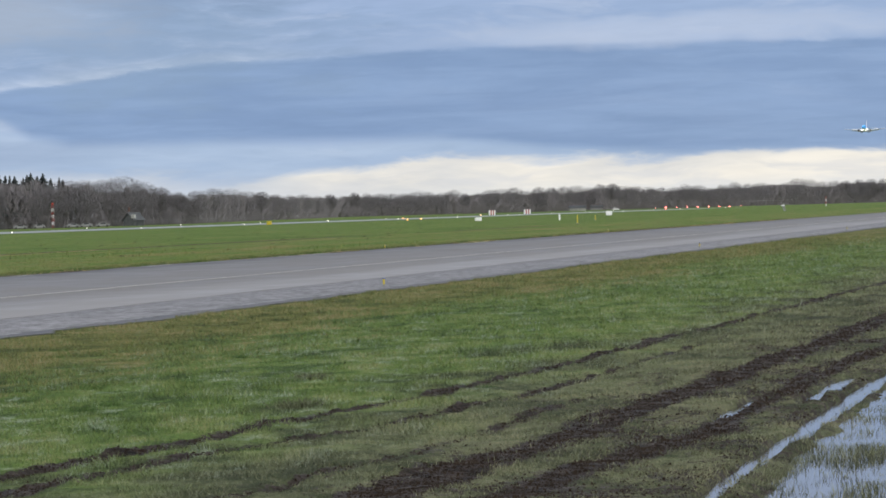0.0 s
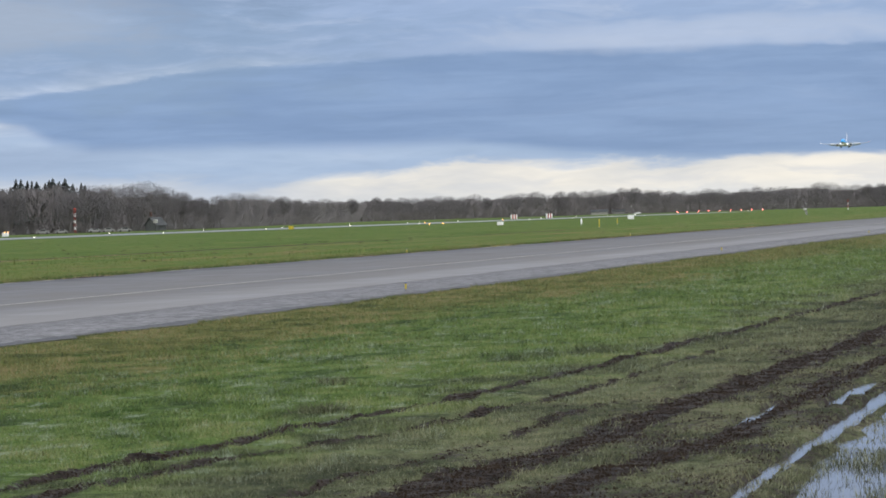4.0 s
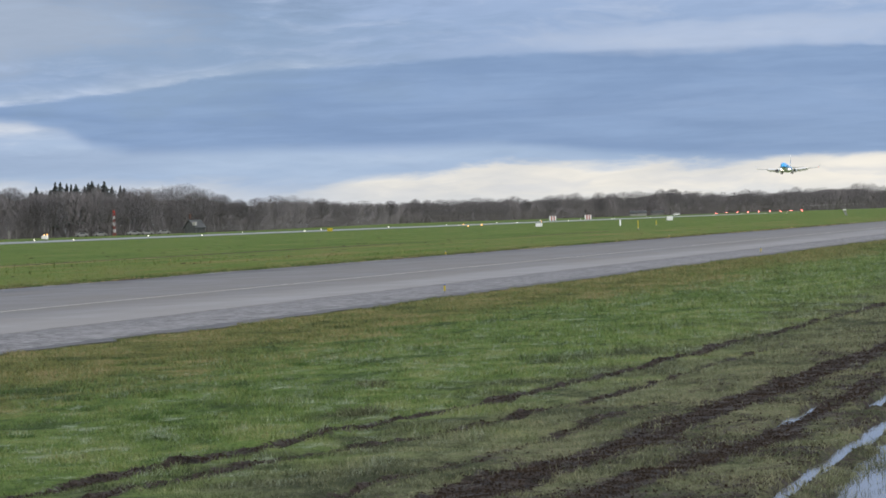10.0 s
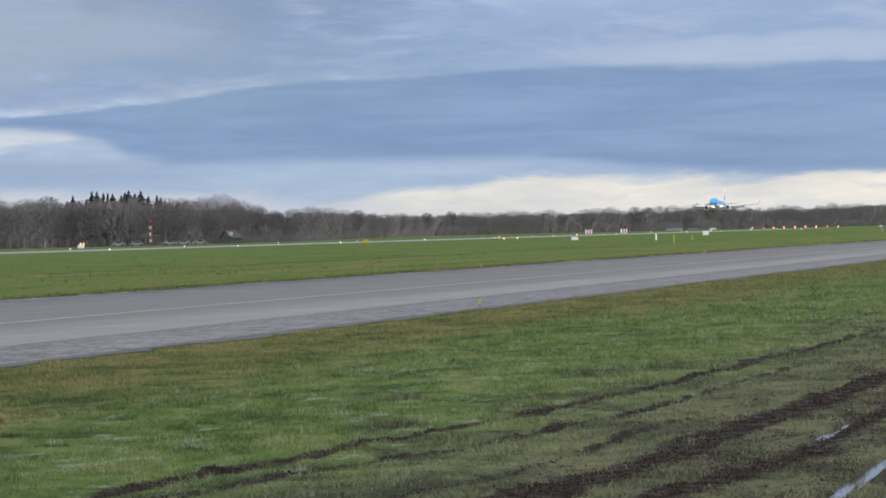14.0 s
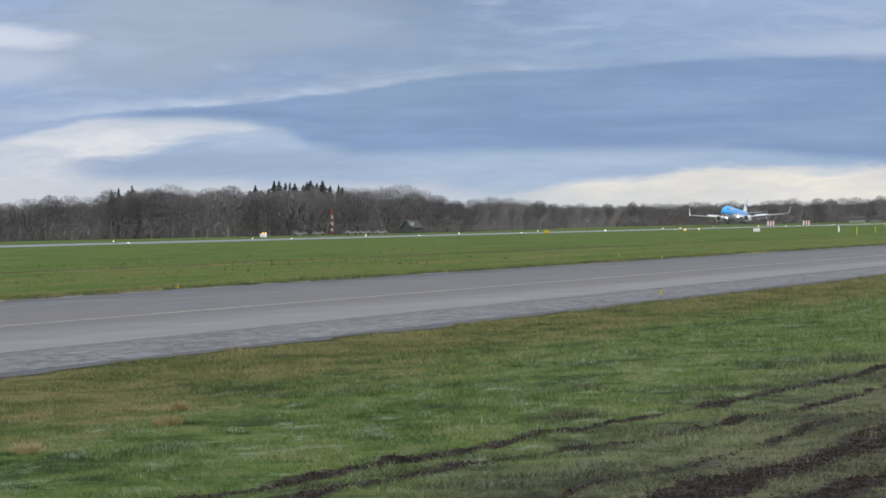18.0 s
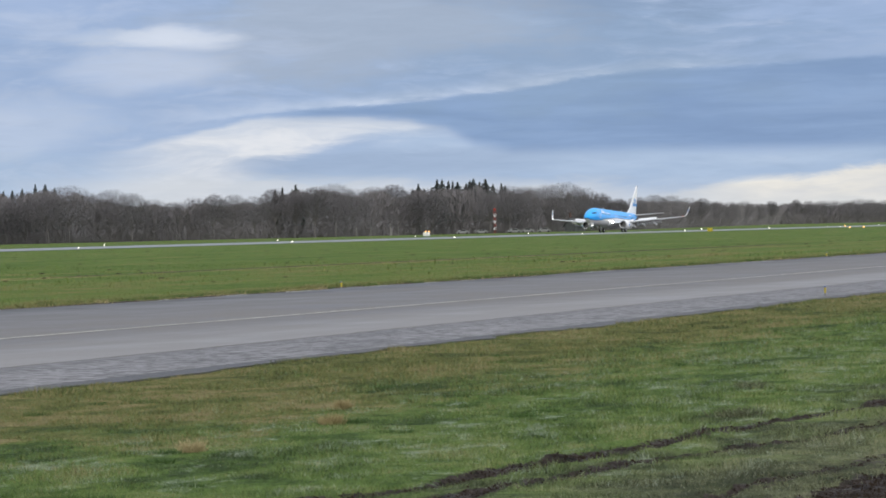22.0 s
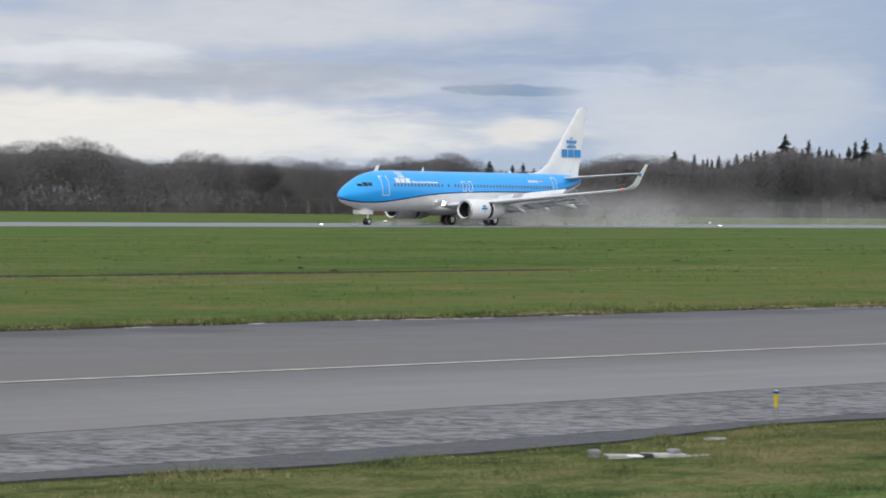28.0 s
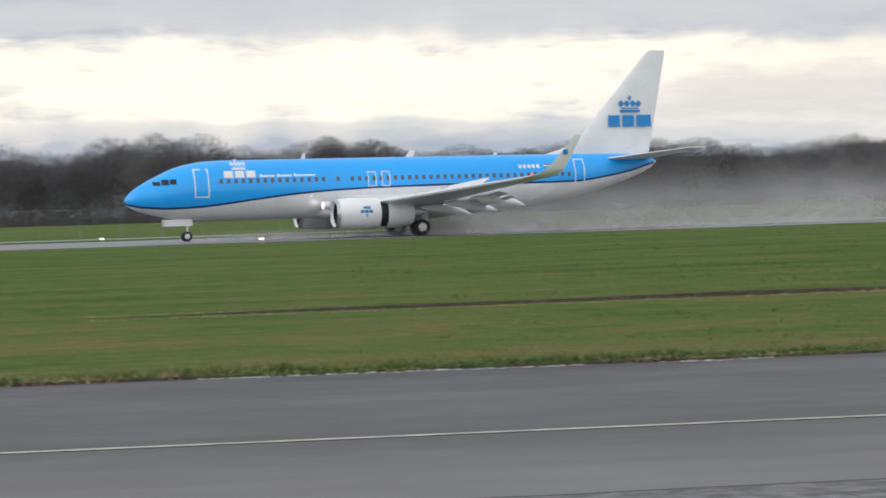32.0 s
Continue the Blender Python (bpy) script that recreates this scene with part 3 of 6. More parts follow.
M_SOIL = mat("dark_soil", (0.03, 0.022, 0.015), 0.9, spec=0.08, build=mottled((0.016, 0.011, 0.008), (0.042, 0.031, 0.022), 6.0, (0.85, 0.95)))


# ---- small builders ----
def bm_box(bm, x0, x1, y0, y1, z0, z1):
    v = [bm.verts.new((x, y, z)) for x in (x0, x1) for y in (y0, y1) for z in (z0, z1)]
    for f in ((0, 1, 3, 2), (4, 6, 7, 5), (0, 4, 5, 1), (2, 3, 7, 6), (0, 2, 6, 4), (1, 5, 7, 3)):
        bm.faces.new([v[i] for i in f])
    return bm


def box(x0, x1, y0, y1, z0, z1, bevel=0.0):
    bm = bm_box(bmesh.new(), x0, x1, y0, y1, z0, z1)
    if bevel:
        bmesh.ops.bevel(bm, geom=bm.edges[:], offset=bevel, segments=2, affect="EDGES", profile=0.7)
    return bm


def tube(rings, n=16, cap=True, bm=None, arc=None):
    """A skin over rings of (centre, u axis, v axis)."""
    bm = bm or bmesh.new()
    rows = []
    for c, u, w in rings:
        c, u, w = Vector(c), Vector(u), Vector(w)
        rows.append([bm.verts.new(c + u * math.cos(2 * math.pi * i / n) + w * math.sin(2 * math.pi * i / n)) for i in range(n)])
    for a, b in zip(rows, rows[1:]):
        for i in range(n):
            bm.faces.new((a[i], a[(i + 1) % n], b[(i + 1) % n], b[i]))
    if cap:
        bm.faces.new(rows[0][::-1])
        bm.faces.new(rows[-1])
    return bm


def rod(a, b, r0, r1=None, n=8, bm=None):
    a, b = Vector(a), Vector(b)
    r1 = r0 if r1 is None else r1
    d = (b - a).normalized()
    u = d.orthogonal().normalized()
    w = d.cross(u)
    return tube([(a, u * r0, w * r0), (b, u * r1, w * r1)], n, True, bm)


def lathe(profile, axis="x", centre=(0, 0, 0), n=28, bm=None, cap=False):
    """Rings of (position along the axis, radius)."""
    c = Vector(centre)
    e = {"x": (Vector((1, 0, 0)), Vector((0, 1, 0)), Vector((0, 0, 1))), "y": (Vector((0, 1, 0)), Vector((0, 0, 1)), Vector((1, 0, 0))), "z": (Vector((0, 0, 1)), Vector((1, 0, 0)), Vector((0, 1, 0)))}[axis]
    return tube([(c + e[0] * p, e[1] * max(r, 0.002), e[2] * max(r, 0.002)) for p, r in profile], n, cap, bm)


def mesh_of(name, bm, material, smooth=True):
    bmesh.ops.recalc_face_normals(bm, faces=bm.faces[:])
    me = bpy.data.meshes.new(name)
    bm.to_mesh(me)
    bm.free()
    for m in material if isinstance(material, (list, tuple)) else (material,):
        me.materials.append(m)
    if smooth:
        me.shade_smooth()
        me.set_sharp_from_angle(angle=radians(38))
    return me


def part(name, bm, material, parent, label="", smooth=True):
    ob = new(name, mesh_of(name, bm, material, smooth))
    ob.parent = parent
    return tagged(ob, label) if label else ob


def thing(name, m, label, category, group="", kind=""):
    ob = new(name)
    ob.matrix_world = m
    ob.empty_display_size = 0.3
    return tagged(ob, label, category, group, kind)


def flat_mesh(name, verts, faces, material):
    me = bpy.data.meshes.new(name)
    me.from_pydata(verts, [], faces)
    me.materials.append(material)
    me.update()
    return me


# ---- the ground ----
TAXI_NEAR, TAXI_FAR, TAXI_MID, SHOULDER = 16.58, 35.85, 25.60, 19.90
RUN_NEAR, RUN_FAR = 197.68, 239.52
RUN_MID = (RUN_NEAR + RUN_FAR) / 2


def vnoise(x, y, s, seed):
    """Smooth value noise on arrays."""
    def h(i, j):
        n = np.sin(i * 127.1 + j * 311.7 + seed * 74.7) * 43758.5453
        return n - np.floor(n)
    x, y = x / s, y / s
    i, j = np.floor(x), np.floor(y)
    u, v = x - i, y - j
    u, v = u * u * (3 - 2 * u), v * v * (3 - 2 * v)
    return (h(i, j) * (1 - u) + h(i + 1, j) * u) * (1 - v) + (h(i, j + 1) * (1 - u) + h(i + 1, j + 1) * u) * v


# wheel tracks in the verge: lines of (x, y), width, strength
TRACKS = (
    (((12, 8.9), (17, 7.95), (19.3, 7.58), (20.3, 7.47), (22, 7.32), (24.8, 7.05), (28.4, 6.68), (36, 6.3), (64, 5.55), (120, 5.0)), 0.13, 1.4),
    (((12, 8.1), (17, 7.3), (19, 7.0), (21.7, 6.72), (24.2, 6.1), (25.2, 5.96), (30, 5.65), (50, 5.4)), 0.11, 1.1),
    (((10, 5.4), (18, 4.6), (21.3, 4.45), (25, 4.28), (30.5, 4.1), (44.5, 3.8), (90, 3.3)), 0.25, 1.35),
    (((10, 4.3), (17.9, 3.85), (19.6, 3.65), (22.7, 3.3), (30.9, 3.3), (38, 3.0), (90, 2.5)), 0.185, 1.3),
    (((12, 6.2), (18.9, 5.42), (20.5, 5.26), (27.5, 4.95)), 0.12, 0.7),
)
PUDDLES = ((25.6, 3.46, 1.5, 0.085), (28.2, 2.95, 2.2, 0.10), (26.0, 2.62, 14.0, 0.085), (27.0, 1.54, 20.0, 0.86))


def track_mud(x, y):
    mud = np.zeros_like(x)
    for line, w, s in TRACKS:
        px, py = np.array(line).T
        c = np.interp(x, px, py) + (vnoise(x, y, 2.6, 5) - 0.5) * 0.07
        a = np.abs(y - c) / (w * np.interp(x, (17.0, 24.0), (1.5 if w < 0.14 else 1.15, 1.0)))
        inside = (x > px[0]) & (x < px[-1])
        s = s * np.where((w < 0.13) & (x > 27), np.clip(1 - (x - 27) / 22, 0.30, 1), 1)
        mud = np.maximum(mud, np.where(inside, s * np.exp(-a ** 2) * (0.20 + 0.45 * vnoise(x * 0.5, y, 0.6, 9) + 0.95 * vnoise(x * 0.07, y, 0.09, 29)), 0))
    soft = np.clip((6.6 - y) / 2.6, 0, 1) * np.clip((y + 6) / 4, 0, 1) * ((x > 8) & (x < 120))
    mud = np.maximum(mud, soft * (0.08 + 0.32 * vnoise(x, y, 0.7, 3) + 0.32 * vnoise(x * 0.35, y, 0.28, 13)))
    return mud


def puddle_depth(x, y):
    d = np.zeros_like(x)
    for cx, cy, a, b in PUDDLES:
        r = ((x - cx) / a) ** 2 + ((y - cy + (vnoise(x, y, 0.8, 12) - 0.5) * 0.5 * min(b, 0.3)) / b) ** 2
        d = np.maximum(d, np.clip(1.3 - r, 0, 1))
    return d


def ditch_line(x):
    return 61.85 + 1.2 * np.sin(x * 0.013 + 0.6) - np.interp(x, (0, 26, 48), (3.2, 2.0, 0.0))


def ground_height(x, y):
    near = np.clip((TAXI_NEAR - 0.6 - y) / 1.5, 0, 1) * (np.abs(x) < 260)
    low = np.clip((5.2 - y) / 0.8, 0, 1)
    z = near * (0.035 * (vnoise(x, y, 2.3, 1) - 0.5) + 0.03 * (vnoise(x, y, 0.5, 2) - 0.5)) * (1 - 0.7 * low)
    mud, wet = track_mud(x, y), puddle_depth(x, y)
    z -= (0.055 - 0.047 * low) * np.clip(mud, 0, 1) * (0.5 + 1.0 * vnoise(x, y, 0.3, 6))
    z += (0.085 - 0.020 * low) * np.clip(mud - 0.12, 0, 0.25) * 4 * vnoise(x, y, 0.22, 8) * vnoise(x, y, 0.9, 18) * (1 - wet)
    z -= 0.10 * wet
    z += 0.065 * np.clip((y - far_edge(x)) / 0.22, 0, 1) * np.clip((TAXI_FAR + 5 - y) / 4, 0, 1) * (np.abs(x) < 330)
    return z


def spread(fine, lo, hi, grow=1.16):
    """Coordinates that are fine between the given stops and widen to lo and hi."""
    c = [fine[0][0]]
    for (a, b, s) in fine:
        while c[-1] < b - 1e-6:
            c.append(min(c[-1] + s, b))
    s = fine[-1][2]
    while c[-1] < hi:
        s *= grow
        c.append(min(c[-1] + s, hi))
    s = fine[0][2]
    while c[0] > lo:
        s *= grow
        c.insert(0, max(c[0] - s, lo))
    return np.array(c)


def build_ground():
    xs = spread([(13, 34, 0.08), (34, 60, 0.2), (60, 130, 0.8)], -4900, 4900)
    ys = spread([(1.2, 9.5, 0.05), (9.5, 16, 0.16), (16, 34.7, 2.0), (34.7, 36.9, 0.13), (36.9, 57.5, 2.0), (57.5, 64.5, 0.2)], -4900, 4900)
    X, Y = np.meshgrid(xs, ys)
    Z = ground_height(X, Y)
    d = np.abs(Y - ditch_line(X))
    broken = np.clip(vnoise(X, 0 * Y, 15.0, 21) * 3.0 - 0.95, 0.03, 1) * (0.6 + 0.6 * vnoise(X, 0 * Y, 2.5, 23)) * np.interp(X, (38, 66), (1.0, 0.55))
    cut = np.clip(2.2 * np.exp(-(d / 0.52) ** 2) * broken, 0, 1) * (np.abs(X) < 330)
    Z += 0.06 * np.exp(-((Y - ditch_line(X) - 0.2) / 0.40) ** 2) * np.clip(broken, 0, 1) * (np.abs(X) < 330)
    # Dark soil face of the turf lip, toned for the shadow under its overhang.
    rim = np.exp(-((Y - far_edge(X) - 0.05) / 0.17) ** 2) * (0.45 + 0.8 * vnoise(X, Y, 1.7, 31)) * (np.abs(X) < 330)
    mud = np.maximum(np.maximum(track_mud(X, Y), cut), rim)
    nx, ny = len(xs), len(ys)
    verts = np.stack([X, Y, Z], -1).reshape(-1, 3)
    i = (np.arange(ny - 1)[:, None] * nx + np.arange(nx - 1)[None]).ravel()
    faces = np.stack([i, i + 1, i + 1 + nx, i + nx], -1)
    me = bpy.data.meshes.new("ground")
    me.vertices.add(len(verts))
    me.vertices.foreach_set("co", verts.astype(np.float32).ravel())
    me.loops.add(faces.size)
    me.loops.foreach_set("vertex_index", faces.astype(np.int32).ravel())
    me.polygons.add(len(faces))
    me.polygons.foreach_set("loop_start", (np.arange(len(faces)) * 4).astype(np.int32))
    me.update(calc_edges=True)
    a = me.attributes.new("mud", "FLOAT", "POINT")
    a.data.foreach_set("value", mud.astype(np.float32).ravel())
    me.materials.append(M_GROUND)
    me.shade_smooth()
    tagged(new("ground", me), "wet winter grass with muddy wheel tracks", "grass", kind="structure")


def tar_edge(x):
    """The worn edge of the tar, which the verge has partly overgrown."""
    x = np.asarray(x, float)
    return TAXI_NEAR - 0.32 * np.clip((21.5 - x) / 4, 0, 1) * np.clip((x - 12.5) / 4, 0, 1) + 0.34 * (vnoise(x, 0 * x, 2.6, 61) - 0.5) + 0.22 * (vnoise(x, 0 * x, 0.8, 62) - 0.5)


def far_edge(x):
    x = np.asarray(x, float)
    return TAXI_FAR + 0.55 * (vnoise(x, 0 * x, 5.0, 63) - 0.5) + 0.30 * (vnoise(x, 0 * x, 1.3, 64) - 0.5)


def joint_edge(x):
    x = np.asarray(x, float)
    return SHOULDER + 0.16 * (vnoise(x, 0 * x, 3.0, 65) - 0.5) + 0.08 * (vnoise(x, 0 * x, 0.7, 66) - 0.5)


def strip(name, x0, x1, y0, y1, z, material, label, step=40.0):
    """A paved slab with a real edge, cut into lengths; y0 and y1 are numbers or lines y(x)."""
    n = max(1, int((x1 - x0) / step))
    x = np.linspace(x0, x1, n + 1)
    lo = y0(x) if callable(y0) else np.full(n + 1, y0)
    hi = y1(x) if callable(y1) else np.full(n + 1, y1)
    verts = [p for k in range(n + 1) for p in ((x[k], lo[k], z), (x[k], hi[k], z), (x[k], hi[k], z - 0.25), (x[k], lo[k], z - 0.25))]
    faces = [(4 * k + i, 4 * k + 4 + i, 4 * k + 4 + (i + 1) % 4, 4 * k + (i + 1) % 4) for k in range(n) for i in range(4)]
    faces += [(0, 1, 2, 3), tuple(4 * n + i for i in (3, 2, 1, 0))]
    me = bpy.data.meshes.new(name)
    me.from_pydata([tuple(map(float, p)) for p in verts], [], faces)
    me.materials.append(material)
    return tagged(new(name, me), label, kind="structure")


build_ground()
strip("taxiway", -400, 700, joint_edge, far_edge, 0.03, M_TAXI, "wet dark grey asphalt taxiway", 0.45)
strip("pavement", -400, 700, TAXI_NEAR + 0.45, SHOULDER + 0.3, 0.024, M_SHOULDER, "wet coarse asphalt shoulder of the taxiway")
strip("trim", -400, 700, tar_edge, TAXI_NEAR + 0.446, 0.022, M_JOINT, "dark tar edge along the taxiway shoulder", 0.35)
strip("runway", -500, 1500, RUN_NEAR, RUN_FAR, 0.03, M_RUNWAY, "wet grey asphalt runway")


def line_mark(name, pts, width, label, z=0.036):
    verts, faces = [], []
    for i, (x, y) in enumerate(pts):
        q = pts[min(i + 1, len(pts) - 1)]
        p = pts[max(i - 1, 0)]
        d = Vector((q[0] - p[0], q[1] - p[1])).normalized()
        nrm = Vector((-d.y, d.x)) * width / 2
        verts += [(x + nrm.x, y + nrm.y, z), (x - nrm.x, y - nrm.y, z)]
        if i:
            faces.append((2 * i - 2, 2 * i - 1, 2 * i + 1, 2 * i))
    ob = new(name, flat_mesh(name, verts, faces, M_LINE))
    return tagged(ob, label, kind="structure")


line_mark("taxiway_centre_line", [(-400 + 20 * i, TAXI_MID + 0.02 * math.sin(i)) for i in range(56)], 0.17, "worn pale yellow centre line on the taxiway")


# ---- the airliner (origin on the ground under the main wheels, nose towards -x) ----
NOSE = -19.8
HULL = ((0.0, 2.80, 0.04, 0.04), (0.18, 2.82, 0.34, 0.36), (0.5, 2.86, 0.60, 0.62), (1.0, 2.93, 0.88, 0.90), (1.7, 3.03, 1.17, 1.18), (2.5, 3.13, 1.45, 1.43), (3.2, 3.22, 1.68, 1.60), (4.0, 3.29, 1.84, 1.73),
        (5.2, 3.36, 1.99, 1.84), (6.6, 3.39, 2.03, 1.88), (10, 3.39, 2.03, 1.88), (14, 3.39, 2.03, 1.88), (18, 3.39, 2.03, 1.88), (22, 3.39, 2.03, 1.88), (24.5, 3.41, 2.01, 1.87), (27, 3.49, 1.93, 1.82), (29, 3.60, 1.81, 1.74),
        (31, 3.77, 1.63, 1.58), (33, 4.00, 1.38, 1.34), (34.8, 4.24, 1.11, 1.06), (36.2, 4.45, 0.86, 0.80), (37.2, 4.60, 0.60, 0.54), (37.8, 4.70, 0.38, 0.34), (38.05, 4.74, 0.20, 0.18), (38.12, 4.75, 0.05, 0.05))
WAVE = ((0.0, 2.60), (1.0, 2.38), (2.5, 2.26), (4.5, 2.28), (6.6, 2.50), (9.0, 2.80), (11.0, 3.03), (13.5, 3.23), (17.0, 3.38), (22.0, 3.46), (30.0, 3.46), (32.0, 3.52), (34.0, 3.75), (36.2, 4.20), (37.4, 4.56), (38.12, 4.74))


def hull_at(x):
    xs = [h[0] for h in HULL]
    return [float(np.interp(x, xs, [h[i] for h in HULL])) for i in (1, 2, 3)]


def hull_side(x, z, out=0.0):
    """The point of the port skin at station x and height z, and the way out of it."""
    c, hh, hw = hull_at(x)
    s = max(-0.999, min(0.999, (z - c) / hh))
    co = math.sqrt(1 - s * s)
    nrm = Vector((0, -co / hw, s / hh)).normalized()
    return Vector((x + NOSE, -hw * co, z)) + nrm * out, nrm


def hull_skin(lo, hi, name, material, parent, label):
    """Skin between two angles that depend on the station, on both sides."""
    bm = bmesh.new()
    stations = []
    for a, b in zip(HULL, HULL[1:]):
        n = max(1, int((b[0] - a[0]) / 1.0))
        stations += [a[0] + (b[0] - a[0]) * i / n for i in range(n)]
    stations.append(HULL[-1][0])
    for side in (-1, 1):
        rows = []
        for x in stations:
            c, hh, hw = hull_at(x)
            a0, a1 = lo(x, c, hh), hi(x, c, hh)
            rows.append([bm.verts.new((x + NOSE, side * hw * math.cos(a0 + (a1 - a0) * i / 14), c + hh * math.sin(a0 + (a1 - a0) * i / 14))) for i in range(15)])
        for r, s in zip(rows, rows[1:]):
            for i in range(14):
                bm.faces.new((r[i], r[i + 1], s[i + 1], s[i]))
    bmesh.ops.remove_doubles(bm, verts=bm.verts[:], dist=0.004)
    return part(name, bm, material, parent, label)


def wave_angle(x, c, hh, shift=0.0):
    z = float(np.interp(x, [w[0] for w in WAVE], [w[1] for w in WAVE])) + shift
    return math.asin(max(-0.98, min(0.98, (z - c) / hh)))


def aerofoil(chord, thick, n=9):
    pts = []
    for i in range(n):
        u = (1 - math.cos(math.pi * i / (n - 1))) / 2
        t = 5 * thick * (0.2969 * math.sqrt(u) - 0.126 * u - 0.3516 * u * u + 0.2843 * u ** 3 - 0.1015 * u ** 4)
        pts.append((u * chord, t * chord))
    return pts


def wing_skin(sections, thick=0.11, vertical=False):
    """A lifting surface over sections of (leading x, spanwise, height, chord, thickness)."""
    bm = bmesh.new()
    rows = []
    for lx, sp, h, ch, th in sections:
        prof = aerofoil(ch, th)
        loop = [(u, t) for u, t in prof] + [(u, -t * 0.75) for u, t in prof[-2:0:-1]]
        if vertical:
            rows.append([bm.verts.new((lx + u, t, h)) for u, t in loop])
        else:
            rows.append([bm.verts.new((lx + u, sp, h + t)) for u, t in loop])
    n = len(rows[0])
    for a, b in zip(rows, rows[1:]):
        for i in range(n):
            bm.faces.new((a[i], a[(i + 1) % n], b[(i + 1) % n], b[i]))
    bm.faces.new(rows[0])
    bm.faces.new(rows[-1][::-1])
    return bm


def skin_quad(bm, x0, x1, z0, z1, out, n=4, side=-1):
    """A small plate that lies on the hull's side."""
    rows = []
    for i in range(n + 1):
        z = z0 + (z1 - z0) * i / n
        row = []
        for x in (x0, x1):
            p, _ = hull_side(x, z, out)
            row.append(bm.verts.new((p.x, p.y * -side, p.z)))
        rows.append(row)
    for a, b in zip(rows, rows[1:]):
        bm.faces.new((a[0], a[1], b[1], b[0]))
    return bm


def outline(x0, x1, z0, z1, w, side, out=0.012):
    bm = bmesh.new()
    skin_quad(bm, x0, x1, z0, z0 + w, out, 1, side)
    skin_quad(bm, x0, x1, z1 - w, z1, out, 1, side)
    skin_quad(bm, x0, x0 + w, z0 + w, z1 - w, out, 6, side)
    skin_quad(bm, x1 - w, x1, z0 + w, z1 - w, out, 6, side)
    return bm


def wheel(parent, name, x, y, r, w):
    ty = part(name, lathe([(-w / 2, r * 0.55), (-w / 2, r * 0.86), (-w * 0.36, r * 0.97), (0, r), (w * 0.36, r * 0.97), (w / 2, r * 0.86), (w / 2, r * 0.55)], "y", (0, 0, 0), 26), M_BLACK, parent, "black rubber aircraft tyre")
    ty.location = (x, y, r)
    part("rim", lathe([(-w * 0.42, r * 0.12), (-w * 0.46, r * 0.3), (-w * 0.40, r * 0.54), (w * 0.40, r * 0.54), (w * 0.46, r * 0.3), (w * 0.42, r * 0.12)], "y", (0, 0, 0), 18, cap=True), M_METAL, ty, "grey metal wheel rim")
    return ty


SLEEVES = []


def nacelle(plane, side):
    """Engine pod with the reverser sleeve slid aft."""
    c = (0, side * 4.83, 1.60)
    x0 = NOSE + 13.2
    pod = part("engine_cowl", lathe([(0.55, 0.72), (0.12, 0.77), (0.0, 0.86), (0.10, 0.94), (0.5, 1.01), (1.4, 1.05), (2.5, 1.04), (3.02, 1.01), (3.02, 0.95)], "x", (x0, c[1], c[2]), 36), M_WHITE, plane, "white painted engine cowl")
    part("intake_lip", lathe([(0.13, 0.785), (0.0, 0.865), (-0.012, 0.89), (0.11, 0.952), (0.22, 0.972)], "x", (x0, c[1], c[2]), 36), M_METAL, pod, "polished metal intake lip")
    # Near-black lining puts the shade inside the intake into the colour.
    part("intake_duct", lathe([(0.16, 0.765), (0.5, 0.715), (1.42, 0.71)], "x", (x0, c[1], c[2]), 32), M_CASCADE, pod, "intake duct lining coloured dark for its inner shade")
    part("fan", lathe([(0.95, 0.0), (1.35, 0.22), (1.4, 0.73)], "x", (x0, c[1], c[2]), 24), M_GREY, pod, "dark grey engine fan")
    part("reverser_cascade", lathe([(2.95, 0.92), (3.68, 0.90)], "x", (x0, c[1], c[2]), 36), M_CASCADE, pod, "dark open thrust reverser cascade")
    SLEEVES.append(part("reverser_sleeve", lathe([(3.56, 0.86), (3.56, 1.03), (4.1, 1.01), (4.8, 0.92), (5.4, 0.80), (5.4, 0.74)], "x", (x0, c[1], c[2]), 36), M_BELLY, pod, "grey white reverser sleeve slid aft"))
    part("exhaust_core", lathe([(4.5, 0.60), (5.5, 0.54), (6.0, 0.42), (6.0, 0.3), (6.5, 0.05)], "x", (x0, c[1], c[2]), 24), M_METAL, pod, "bare metal exhaust cone")
    bm = box(x0 + 1.4, x0 + 5.8, c[1] - 0.16, c[1] + 0.16, 2.38, 2.80, 0.06)
    part("pylon", bm, M_BELLY, pod, "grey engine pylon")
    if side < 0:
        bm = bmesh.new()
        for i in range(3):
            bm_box(bm, x0 + 1.55 + i * 0.30, x0 + 1.80 + i * 0.30, c[1] - 1.062, c[1] - 1.030, c[2] + 0.02, c[2] + 0.22)
        bm_box(bm, x0 + 1.75, x0 + 2.25, c[1] - 1.045, c[1] - 0.98, c[2] + 0.30, c[2] + 0.36)
        for i in range(4):
            bm_box(bm, x0 + 1.76 + i * 0.13, x0 + 1.85 + i * 0.13, c[1] - 1.02, c[1] - 0.95, c[2] + 0.38, c[2] + 0.46)
        bm_box(bm, x0 + 1.95, x0 + 2.05, c[1] - 1.062, c[1] - 1.040, c[2] - 0.22, c[2] - 0.06)
        part("cowl_marking", bm, M_LOGO_BLUE, pod, "small blue marking blocks", False)
    return pod


